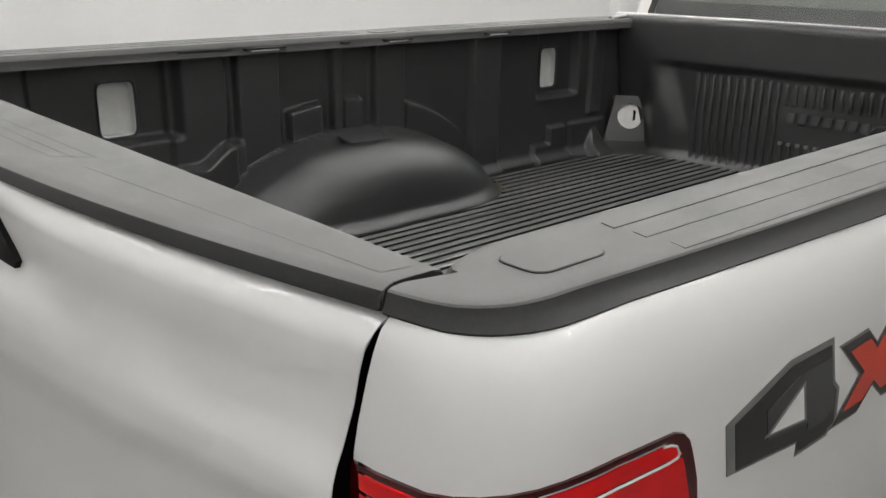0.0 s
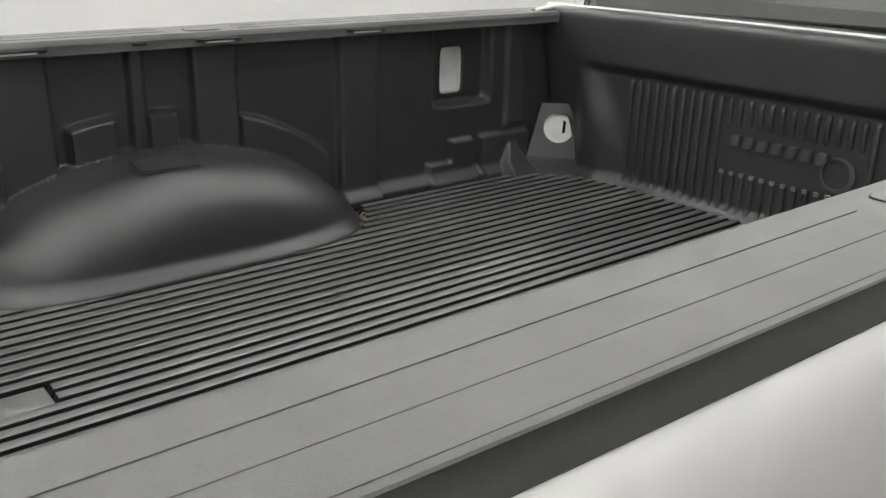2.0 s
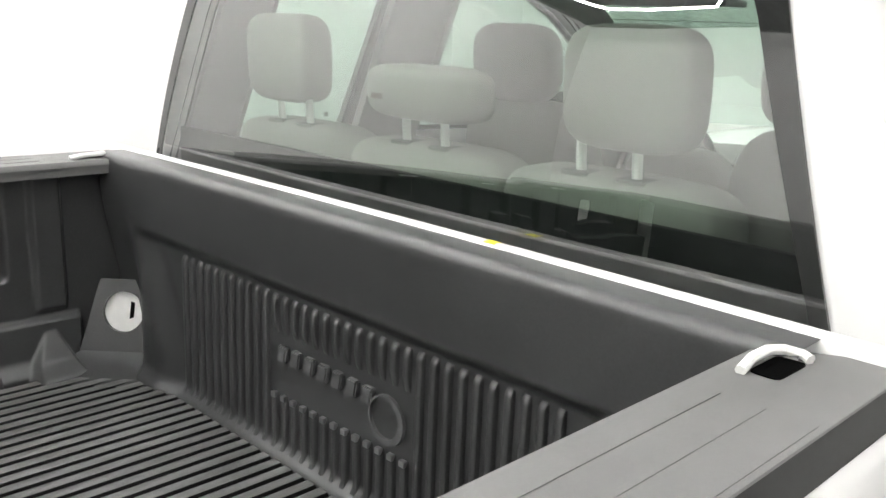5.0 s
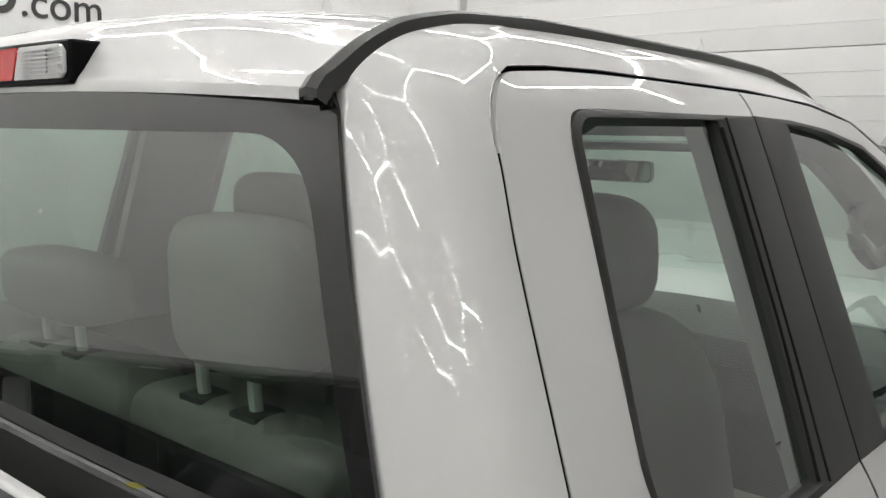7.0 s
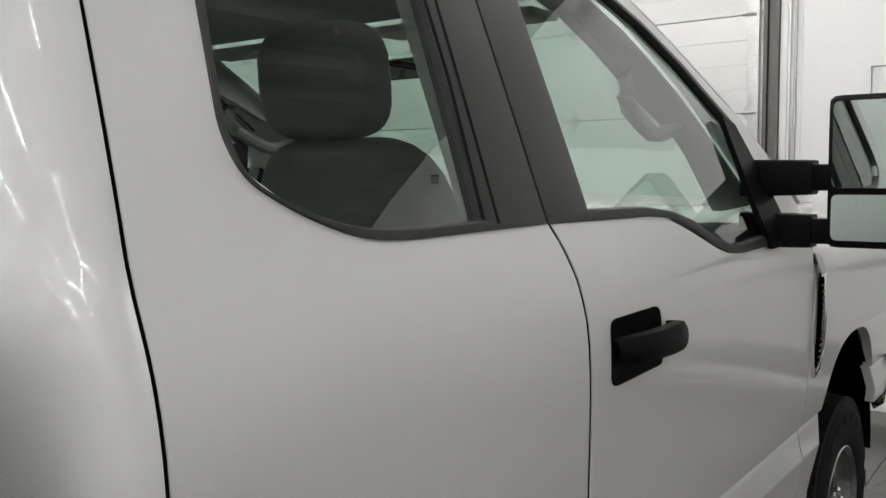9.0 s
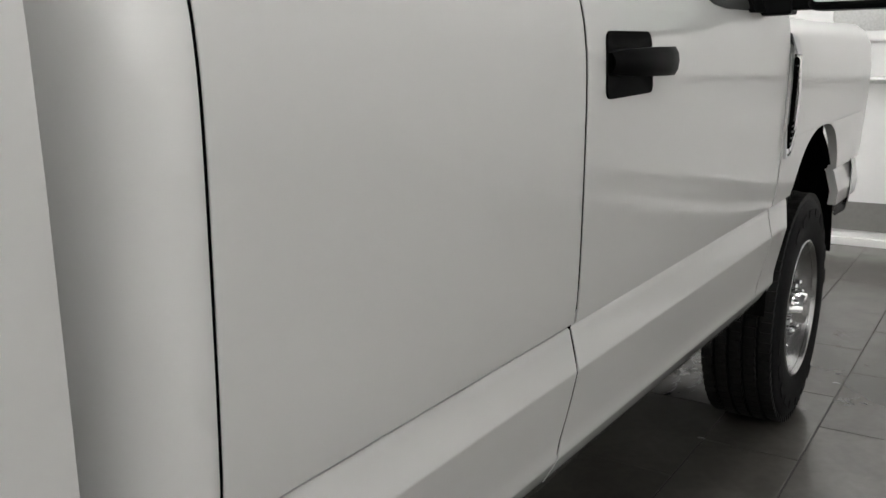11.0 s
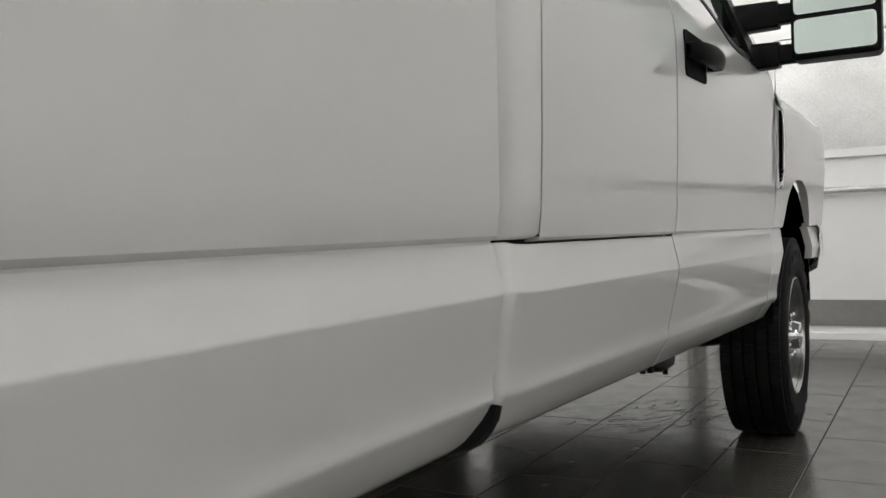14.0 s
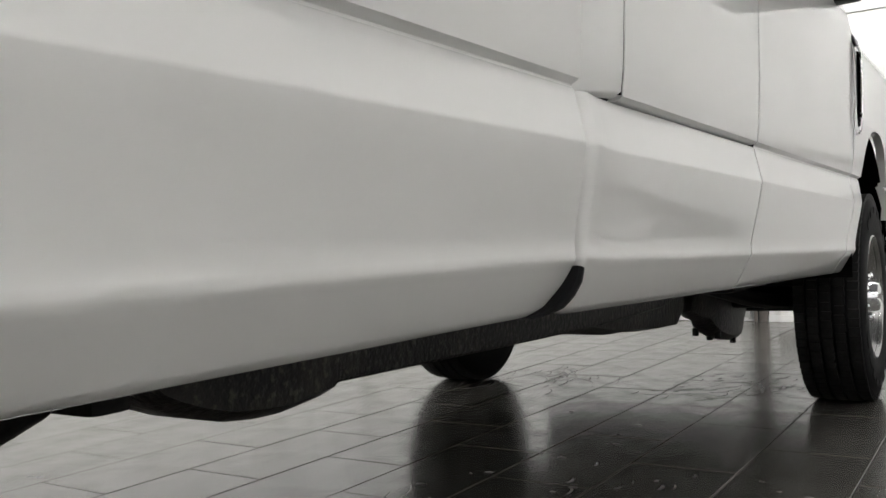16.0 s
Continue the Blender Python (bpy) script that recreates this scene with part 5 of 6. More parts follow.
for line in (rear_gap, mid_gap, front_gap):
    seal(line, np.linspace(0.862 if line is rear_gap else 0.60, 1.36 if line is front_gap else (1.90 if line is rear_gap else 1.99), 40), "door_seal")
bm = bmesh.new()
ty = np.concatenate([np.linspace(0.172, 0.33, 16), np.linspace(0.36, 1.9, 24)])
grid(bm, [[(cab_x(lerp_table(DOOR_TOP, y) + dz) - dx, y, lerp_table(DOOR_TOP, y) + dz) for y in ty] for dz, dx in ((-0.014, 0.014), (-0.0032, 0.004), (0.0028, 0.004), (0.010, 0.014))])
ob = part("door_seal", bm, VOID, truck, "black strip painting the shade in a door gap")
mirrored(ob, truck)

# front fender with vent
FW = dict(half=0.475, top=1.035)
fz = sorted(LOW_Z + [0.91 + 0.0125 * k for k in range(8)] + [1.005, 1.014, 1.02, 1.026, 1.031, 1.0345])
FEND = LOWER + [(1.0, 1.006), (1.1, 1.014), (1.2, 1.016), (1.28, 1.008), (1.33, 0.985), (1.37, 0.93)]
bm = bmesh.new()
grid(bm, skin_rows(lambda z: front_gap(z) + G, lambda z: AXLE_FRONT + 0.01 - arch_reach(z, 0.475, 1.035), [z for z in fz if 0.55 < z <= 1.036], 14, FEND))
grid(bm, skin_rows(lambda z: AXLE_FRONT + 0.01 + arch_reach(z, 0.475, 1.035), lambda z: 3.58, [z for z in fz if 0.7 < z <= 1.036], 14, FEND))
grid(bm, skin_rows(lambda z: front_gap(z) + G, lambda z: 3.58, [1.035, 1.06, 1.1, 1.15, 1.2, 1.25, 1.28, 1.31, 1.33, 1.36], 40, FEND))
thicken(bm, (-0.03, 0, 0))
fender = part("front_fender", bm, PAINT, truck, "white front fender")
bm = bmesh.new()
vent = round_poly([(2.205, 0.972), (2.262, 0.985), (2.275, 1.285), (2.215, 1.318)], 0.012, 4)
slab(bm, [(lerp_table(FEND, z) + 0.001, y, z) for y, z in vent], (0.009, 0, 0))
vent_ob = part("fender_vent", bm, CHROME, fender, "chrome framed fender vent")
bm = bmesh.new()
inner_vent = round_poly([(2.212, 1.00), (2.246, 1.01), (2.254, 1.245), (2.216, 1.255)], 0.008, 4)
slab(bm, [(lerp_table(FEND, z) + 0.006, y, z) for y, z in inner_vent], (0.0055, 0, 0))
part("vent_mesh", bm, VOID, fender, "black vent mesh", smooth=False)
for k in range(14):
    bm = bmesh.new()
    z = 1.012 + 0.0165 * k
    box(bm, lerp_table(FEND, z) + 0.0105, lerp_table(FEND, z) + 0.0130, 2.217, 2.243, z, z + 0.005)
    part("vent_slat", bm, TRIM, vent_ob, smooth=False)
bm = bmesh.new()
plate = round_poly([(2.210, 1.262), (2.262, 1.256), (2.266, 1.304), (2.214, 1.318)], 0.006, 4)
slab(bm, [(lerp_table(FEND, z) + 0.010, y, z) for y, z in plate], (0.005, 0, 0))
part("vent_badge", bm, STEEL, vent_ob, "plain silver badge plate over the vent")
bm = bmesh.new()
tube(bm, [(lerp_table(FEND, z) + 0.011, y, z) for y, z in ((2.232, 0.982), (2.250, 0.99), (2.256, 1.05), (2.260, 1.15), (2.264, 1.26))], 0.0055, 8)
part("vent_rim", bm, CHROME, vent_ob, "bright chrome rim of the vent")
mirrored(fender, truck)

# bonnet, cowl, windscreen, front end
bm = bmesh.new()
rows = []
for y, z, w in ((2.28, 1.39, 0.90), (2.5, 1.415, 0.90), (2.9, 1.42, 0.90), (3.3, 1.40, 0.88), (3.55, 1.36, 0.86), (3.64, 1.30, 0.84), (3.66, 1.15, 0.84)):
    rows.append([(x * w, y - 0.05 * x * x, z - 0.050 * abs(x) ** 3 + 0.022 * bandstep(abs(x), 0.55, 0.8, 0.06)) for x in np.linspace(-1, 1, 30)])
grid(bm, rows)
thicken(bm, (0, 0, -0.03))
part("bonnet", bm, PAINT, truck, "white bonnet with raised sides")
bm = bmesh.new()
grid(bm, [[(x * edge_x(z) * 0.985, y + 0.10 * (1 - x * x) * f, z + 0.02 * (1 - x * x)) for x in np.linspace(-1, 1, 16)] for y, z, f in ((1.49, 1.945, 0.3), (1.75, 1.83, 0.6), (2.05, 1.66, 0.85), (2.36, 1.45, 1.0))])
screen = part("windscreen", bm, GLASS, truck, "green tinted windscreen")
screen.visible_shadow = False
bm = bmesh.new()
box(bm, -0.86, 0.86, 2.22, 2.50, 1.33, 1.385, 0.01)
part("cowl", bm, PLASTIC, truck, "black cowl panel")
bm = bmesh.new()
box(bm, -0.80, 0.80, 3.60, 3.70, 0.86, 1.28, 0.03)
part("grille", bm, PLASTIC, truck, "black grille")
bm = bmesh.new()
rows = []
for z, o in ((0.62, -0.03), (0.64, 0.0), (0.72, 0.012), (0.82, 0.012), (0.86, 0.0), (0.865, -0.03)):
    row = []
    for k in range(21):
        u = k / 20 * 2 - 1
        a = abs(u)
        row.append(((0.990 + o) * u if a < 0.86 else (0.990 + o) * (0.86 + 0.14 * math.sin((a - 0.86) / 0.14 * 1.57)) * (1 if u > 0 else -1), 3.82 + o - 0.06 * a * a - (0.34 * ((a - 0.80) / 0.20) ** 2 if a > 0.80 else 0), z))
    rows.append(row)
grid(bm, rows)
thicken(bm, (0, -0.03, 0))
bumper = part("front_bumper", bm, CHROME, truck, "chrome front bumper with a black inner side")
bumper.data.materials.append(PLASTIC)
for face in bumper.data.polygons:
    face.material_index = 1 if face.normal.y < -0.12 else 0


# ---- wheels and underbody ----
def wheel(y, s):
    x_mid, r, w = 0.868, 0.400, 0.118
    wheel_bm = bmesh.new()
    prof = []
    for dx, rr in ((-0.112, 0.235), (-0.120, 0.26), (-0.122, 0.32), (-0.114, 0.368), (-0.104, 0.386), (-0.085, 0.384), (0.0, 0.385), (0.085, 0.384), (0.104, 0.382), (0.114, 0.368), (0.122, 0.32), (0.120, 0.26), (0.112, 0.235), (0.10, 0.222)):
        prof.append((dx, rr))
    n = 72
    grid(wheel_bm, [[(s * (x_mid + dx), y + rr * math.cos(2 * math.pi * k / n), r + rr * math.sin(2 * math.pi * k / n)) for k in range(n)] for dx, rr in prof], close_u=True)
    tyre = part("tyre", wheel_bm, RUBBER, None, "black all-terrain tyre", angle=50)
    # tread blocks
    tb = bmesh.new()
    for band, (dx, width) in enumerate(((-0.090, 0.036), (-0.045, 0.034), (0.0, 0.034), (0.045, 0.034), (0.090, 0.036))):
        m = 76
        for k in range(m):
            a0 = 2 * math.pi * (k + 0.03 + 0.37 * band) / m
            a1 = 2 * math.pi * (k + 0.97 + 0.37 * band) / m
            r0, r1 = 0.378, 0.3965 if abs(dx) > 0.08 else 0.4005
            sk = 0.0014 if band % 2 else -0.0014
            vs8 = []
            for rr in (r0, r1):
                for a, q in ((a0, -sk), (a1, sk)):
                    for e in (-1, 1):
                        vs8.append(tb.verts.new((s * (x_mid + dx + q + e * width / 2), y + rr * math.cos(a), r + rr * math.sin(a))))
            a, b, c, d, e, f, g, h = vs8
            for q in ((e, f, h, g), (a, b, f, e), (c, g, h, d), (a, e, g, c), (b, d, h, f)):
                tb.faces.new(q)
    tread = part("tread", tb, TREAD, tyre, "tread blocks", smooth=False)
    # letter bars on the sidewall
    for k in range(22):
        if k % 11 > 7:
            continue
        lb = bmesh.new()
        a0, a1 = 2 * math.pi * (k + 0.15) / 22, 2 * math.pi * (k + 0.72) / 22
        for r0, r1 in ((0.318, 0.345),):
            slab(lb, [(s * (x_mid + 0.1212), y + rr * math.cos(a), r + rr * math.sin(a)) for rr, a in ((r0, a0), (r1, a0), (r1, a1), (r0, a1))], (s * 0.002, 0, 0))
        part("sidewall_bar", lb, RUBBER, tyre, smooth=False)
    # rim with a dished disc and slots
    rm = bmesh.new()
    rprof = ((0.106, 0.240), (0.114, 0.236), (0.116, 0.231), (0.110, 0.225), (0.092, 0.221), (0.086, 0.214), (0.050, 0.208), (0.030, 0.203), (0.024, 0.192), (0.030, 0.172), (0.046, 0.146), (0.058, 0.122), (0.060, 0.100), (0.050, 0.082), (0.050, 0.02))
    grid(rm, [[(s * (x_mid + dx), y + rr * math.cos(2 * math.pi * k / n), r + rr * math.sin(2 * math.pi * k / n)) for k in range(n)] for dx, rr in rprof], close_u=True)
    rim = part("rim", rm, WHEEL_STEEL, None, "silver steel wheel rim", angle=40)
    for k in range(8):
        hb = bmesh.new()
        a = 2 * math.pi * (k + 0.5) / 8
        tube(hb, [(s * (x_mid + q), y + 0.085 * math.cos(a), r + 0.085 * math.sin(a)) for q in (0.055, 0.098, 0.104)], [0.013, 0.013, 0.007], 8)
        part("lug_nut", hb, CHROME, rim, "chrome lug nut")
    hc = bmesh.new()
    tube(hc, [(s * (x_mid + q), y, r) for q in (0.05, 0.10, 0.128, 0.134)], [0.066, 0.062, 0.052, 0.03], 24)
    part("hub_cap", hc, CHROME, rim, "chrome hub cap")
    # black ovals on the solid disc paint in the shade of its openings
    so = bmesh.new()
    for k in range(8):
        a = 2 * math.pi * k / 8
        cy, cz = y + 0.172 * math.cos(a), r + 0.172 * math.sin(a)
        pts = []
        for j in range(14):
            b = 2 * math.pi * j / 14
            u, v = 0.022 * math.cos(b), 0.036 * math.sin(b)
            pts.append((s * (x_mid + 0.026 + (0.194 - 0.172 - u) * 0.55), cy + u * math.cos(a) - v * math.sin(a), cz + u * math.sin(a) + v * math.cos(a)))
        slab(so, pts, (s * 0.006, 0, 0))
    part("rim_slots", so, VOID, rim, "black ovals painting the shade of the rim's openings", smooth=False)
    return tyre, rim


for y in (AXLE_FRONT, AXLE_REAR):
    for s in (1, -1):
        carrier_bm = bmesh.new()
        tube(carrier_bm, [(s * 0.74, y, 0.40), (s * 0.93, y, 0.40)], 0.05, 16)
        carrier = part("wheel", carrier_bm, UNDER, truck, "wheel with steel rim and black tyre")
        tyre, rim = wheel(y, s)
        tyre.parent, rim.parent = carrier, carrier
        for child in list(tyre.children) + list(rim.children):
            child.parent = carrier
        liner_bm = bmesh.new()
        rows = []
        for x in (0.55, 0.975):
            rows.append([(s * x, y + 0.50 * math.cos(math.pi * k / 24), 0.50 + (0.52 if y > 0 else 0.44) * math.sin(math.pi * k / 24)) for k in range(25)])
        grid(liner_bm, rows)
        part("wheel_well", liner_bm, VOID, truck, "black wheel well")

for s in (1, -1):
    bm = bmesh.new()
    rows = []
    for y, z0 in ((-2.6, 0.56), (-1.9, 0.62), (-1.0, 0.58), (-0.45, 0.505), (-0.2, 0.482), (0.0, 0.452), (0.1, 0.448), (0.7, 0.438), (1.2, 0.432), (1.7, 0.44), (2.1, 0.50), (2.6, 0.56), (3.5, 0.52)):
        rows.append([(s * x, y, z0 + dz) for x, dz in ((0.43, 0.006), (0.436, 0.0), (0.494, 0.0), (0.50, 0.006), (0.50, 0.164), (0.494, 0.17), (0.436, 0.17), (0.43, 0.164))])
    grid(bm, rows, close_u=True)
    part("frame_rail", bm, MUDDY, truck, "black ladder frame rail, dusted with dirt")
for y in (-2.3, -0.75, 0.35, 1.15, 1.95, 3.3):
    bm = bmesh.new()
    box(bm, -0.44, 0.44, y - 0.05, y + 0.05, 0.52, 0.60, 0.012)
    part("crossmember", bm, UNDER, truck, "black frame crossmember")
bm = bmesh.new()
rows = []
for y, z0 in ((-0.375, 0.60), (-0.37, 0.52), (-0.350, 0.496), (-0.325, 0.484), (-0.29, 0.470), (-0.24, 0.457), (-0.19, 0.451), (-0.14, 0.450), (-0.09, 0.455), (-0.056, 0.459), (-0.042, 0.468), (-0.038, 0.60)):
    rows.append([(x, y, z) for x, z in ((0.51, 0.62), (0.51, z0 + 0.01), (0.53, z0), (0.60, z0), (0.628, z0 + 0.015), (0.635, 0.62))])
grid(bm, rows)
part("fuel_tank", bm, MUDDY, truck, "dirty black tank skid")
bm = bmesh.new()
tube(bm, [(0.60, -0.95, 0.565), (0.60, -0.93, 0.56), (0.60, -0.55, 0.56), (0.60, -0.50, 0.565), (0.59, -0.475, 0.57)], [0.03, 0.075, 0.075, 0.06, 0.025], 16)
part("muffler", bm, UNDER, truck, "black muffler")
bm = bmesh.new()
box(bm, 0.56, 0.66, -0.465, -0.415, 0.506, 0.60, 0.012, 2)
part("hanger_bracket", bm, UNDER, truck, "black exhaust hanger bracket")
bm = bmesh.new()
rows = []
for y, z0 in ((1.16, 0.425), (1.30, 0.402), (1.455, 0.378), (1.60, 0.372), (1.725, 0.360), (1.92, 0.354), (2.0, 0.40)):
    rows.append([(x, y, z) for x, z in ((0.12, 0.62), (0.13, z0 + 0.02), (0.20, z0), (0.40, z0), (0.47, z0 + 0.012), (0.485, 0.56))])
grid(bm, rows)
part("transfer_case", bm, MUDDY, truck, "dirty transfer case shield")
bm = bmesh.new()
box(bm, -0.25, 0.20, 0.75, 1.45, 0.42, 0.70, 0.07, 3)
part("gearbox", bm, UNDER, truck, "black gearbox")
bm = bmesh.new()
rows = []
for y, z0, w in ((2.28, 0.375, 0.05), (2.36, 0.342, 0.075), (2.47, 0.322, 0.085), (2.515, 0.288, 0.095), (2.60, 0.252, 0.10), (2.70, 0.228, 0.10), (2.79, 0.214, 0.095), (2.92, 0.208, 0.085), (2.962, 0.222, 0.075), (2.975, 0.255, 0.07), (3.05, 0.285, 0.06)):
    rows.append([(0.385 + 0.62 * w * dx, y, z0 + (0.50 - z0) * f) for dx, f in ((-1.0, 1.0), (-1.0, 0.25), (-0.78, 0.06), (-0.35, 0.0), (0.35, 0.0), (0.80, 0.07), (1.0, 0.26), (1.0, 1.0))])
grid(bm, rows)
part("differential", bm, MUDDY, truck, "dirty front differential housing")
for x, y, z in ((0.345, 2.53, 0.270), (0.375, 2.62, 0.244), (0.42, 2.58, 0.256), (0.405, 2.86, 0.206)):
    bm = bmesh.new()
    tube(bm, [(x, y, z + 0.02), (x, y, z - 0.012)], 0.013, 6)
    part("cover_bolt", bm, UNDER, truck, "cover bolt")
bm = bmesh.new()
tube(bm, [(-0.78, AXLE_FRONT, 0.40), (0.78, AXLE_FRONT, 0.40)], 0.045, 14)
part("front_axle", bm, UNDER, truck, "black front axle")
bm = bmesh.new()
tube(bm, [(0.52, 1.7, 0.53), (0.55, 2.0, 0.49), (0.60, 2.3, 0.43), (0.64, 2.5, 0.40), (0.68, AXLE_FRONT, 0.38)], 0.030, 10)
part("radius_arm", bm, UNDER, truck, "black radius arm")
bm = bmesh.new()
tube(bm, [(-0.78, AXLE_REAR, 0.40), (0.78, AXLE_REAR, 0.40)], 0.055, 14)
tube(bm, [(0.0, AXLE_REAR - 0.15, 0.40), (0.0, AXLE_REAR, 0.39), (0.0, AXLE_REAR + 0.2, 0.40)], [0.08, 0.19, 0.08], 16)
part("rear_axle", bm, UNDER, truck, "black rear axle and differential")
bm = bmesh.new()
tube(bm, [(0.0, AXLE_REAR + 0.2, 0.42), (0.0, 0.8, 0.52)], 0.05, 12)
part("drive_shaft", bm, UNDER, truck, "black drive shaft")
# block added to close off the bright view behind the front axle
bm = bmesh.new()
box(bm, 0.05, 0.66, 1.95, 2.98, 0.465, 0.80, 0.03, 2)
part("splash_shield", bm, UNDER, truck, "black block added to fill the space behind the front axle")
bm = bmesh.new()
rows = []
for y, z in ((3.50, 0.66), (3.52, 0.40), (3.54, 0.285), (3.555, 0.272), (3.57, 0.285), (3.60, 0.66)):
    rows.append([(x, y - 0.10 * (x / 0.8) ** 2, z + 0.03 * abs(x / 0.8) ** 4) for x in np.linspace(-0.78, 0.70, 18)])
grid(bm, rows)
part("air_dam", bm, PLASTIC, truck, "black plastic air dam under the front bumper")
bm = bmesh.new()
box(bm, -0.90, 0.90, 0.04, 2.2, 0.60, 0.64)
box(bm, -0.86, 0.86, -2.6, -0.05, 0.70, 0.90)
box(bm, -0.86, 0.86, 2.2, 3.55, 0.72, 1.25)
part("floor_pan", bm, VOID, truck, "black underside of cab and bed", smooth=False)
# black guard on the bed's lower front edge
bm = bmesh.new()
pts = [(0.980, 0.000, 0.628), (0.977, -0.003, 0.610), (0.970, -0.011, 0.594), (0.960, -0.022, 0.580), (0.948, -0.038, 0.573), (0.934, -0.056, 0.568)]
grid(bm, [[(x + 0.003, y + 0.010, z + 0.001) for x, y, z in pts], [(x + 0.005, y + 0.002, z + 0.003) for x, y, z in pts], [(x + 0.001, y - 0.003, z + 0.005) for x, y, z in pts]])
thicken(bm, (-0.02, 0, 0))
guard = part("stone_guard", bm, RUBBER, truck, "black rubber guard on the bed edge")
mirrored(guard, truck)


# ---- inside the cab ----
def cushion(cx, cy, cz, sx, sy, sz, power=4.0, lean=0.0, nu=24, nv=14, taper=0.0):
    """A padded, rounded block."""
    bm = bmesh.new()
    rows = []
    for j in range(nv + 1):
        b = -math.pi / 2 + math.pi * j / nv
        cb, sb = abs(math.cos(b)) ** (2 / power), abs(math.sin(b)) ** (2 / power) * (1 if b > 0 else -1)
        row = []
        for i in range(nu):
            a = 2 * math.pi * i / nu
            ca, sa = math.cos(a), math.sin(a)
            x = cb * abs(ca) ** (2 / power) * (1 if ca > 0 else -1)
            y = cb * abs(sa) ** (2 / power) * (1 if sa > 0 else -1)
            w = 1 - taper * sb
            row.append((cx + sx * x * w, cy + sy * y - lean * sz * sb, cz + sz * sb))
        rows.append(row)
    grid(bm, rows, close_u=True)
    bmesh.ops.remove_doubles(bm, verts=bm.verts, dist=0.0005)
    return bm


for s in (1, -1):
    seat = part("front_seat", cushion(s * 0.44, 1.04, 1.27, 0.250, 0.085, 0.345, 4.0, 0.22, taper=0.10), CLOTH, truck, "grey vinyl front seat")
    part("seat_cushion", cushion(s * 0.44, 1.36, 0.99, 0.255, 0.27, 0.09, 4.5), CLOTH, seat, "grey vinyl seat cushion")
    part("headrest", cushion(s * 0.44, 0.912, 1.715, 0.145, 0.058, 0.108, 3.4, 0.1), CLOTH, seat, "grey vinyl headrest")
part("centre_seat", cushion(0, 1.14, 1.24, 0.155, 0.085, 0.28, 4.5, 0.22), CLOTH, truck, "grey vinyl centre seat back")
for x in (-0.44, 0.0, 0.44):
    back_seat = part("rear_seat", cushion(x * 0.955, 0.180, 1.470, 0.213, 0.072, 0.118, 5.0, 0.0), CLOTH, truck, "grey vinyl rear bench back section")
    for dx in (-0.053, 0.053):
        bm = bmesh.new()
        px = x * 0.955 + dx
        tube(bm, [(px, 0.150, 1.570), (px, 0.145, 1.60), (px, 0.142, 1.64), (px, 0.140, 1.68)], 0.0085, 8)
        part("headrest_post", bm, PAINT_IN, back_seat, "pale headrest post")
        bm = bmesh.new()
        box(bm, px - 0.026, px + 0.026, 0.125, 0.175, 1.575, 1.588, 0.005, 2)
        part("post_collar", bm, CLOTH_DARK, back_seat, "grey post collar")
    part("headrest", cushion(x * 1.03, 0.150, 1.724 if x else 1.682, 0.116 if x else 0.145, 0.052, 0.096 if x else 0.052, 4.2, 0.05), CLOTH, back_seat, "grey vinyl rear headrest")
    bm = bmesh.new()
    box(bm, x + 0.17, x + 0.20, 0.092, 0.112, 1.46, 1.495, 0.005)
    part("belt_buckle", bm, BLACK_IN, back_seat, "black release buckle")
part("rear_bench", cushion(0, 0.46, 1.06, 0.70, 0.26, 0.09, 5.0), CLOTH, truck, "grey vinyl rear bench cushion")
bm = bmesh.new()
box(bm, -0.84, 0.84, 0.088, 0.104, 0.70, 1.535, 0.004)
part("cab_rear_trim", bm, BLACK_IN, truck, "black trim behind the rear bench", smooth=False)
bm = bmesh.new()
rows = []
for y, z in ((1.88, 1.18), (1.86, 1.30), (1.90, 1.37), (2.0, 1.395), (2.3, 1.40)):
    rows.append([(x, y - 0.03 * math.cos(x * 2.5), z + 0.012 * math.cos(x * 4.0)) for x in np.linspace(-0.86, 0.86, 24)])
grid(bm, rows)
thicken(bm, (0, 0.1, -0.02))
part("dashboard", bm, DASH, truck, "dark grey dashboard")
bm = bmesh.new()
for k in range(28):
    a, b = 2 * math.pi * k / 28, 2 * math.pi * (k + 1) / 28
    tube(bm, [(-0.44 + 0.19 * math.cos(q), 1.74 + 0.075 * math.sin(q), 1.33 + 0.175 * math.sin(q)) for q in (a, b)], 0.015, 8, caps=False)
box(bm, -0.53, -0.35, 1.735, 1.79, 1.27, 1.37, 0.02)
box(bm, -0.63, -0.25, 1.735, 1.76, 1.31, 1.34, 0.01)
part("steering_wheel", bm, BLACK_IN, truck, "black steering wheel")
bm = bmesh.new()
back = round_poly([(-0.045, 1.808), (0.185, 1.808), (0.185, 1.866), (-0.045, 1.866)], 0.018, 5)
face = [(0.07 + (px - 0.07) * 0.965, 1.837 + (pz - 1.837) * 0.88) for px, pz in back]
grid(bm, [[(0.07 + (px - 0.07) * f, 1.66 + dy, 1.837 + (pz - 1.837) * f) for px, pz in back] for f, dy in ((1.0, -0.004), (1.0, 0.010), (0.9, 0.024), (0.5, 0.032), (0.02, 0.033))], close_u=True)
ring_slab(bm, [(px, 1.656, pz) for px, pz in back], [(px, 1.656, pz) for px, pz in face], (0, 0.004, 0))
tube(bm, [(0.07, 1.69, 1.845), (0.05, 1.73, 1.862)], 0.008, 8)
rear_view = part("rear_view_mirror", bm, BLACK_IN, truck, "rear-view mirror with a thin black rim")
bm = bmesh.new()
slab(bm, [(px, 1.6585, pz) for px, pz in face], (0, -0.002, 0))
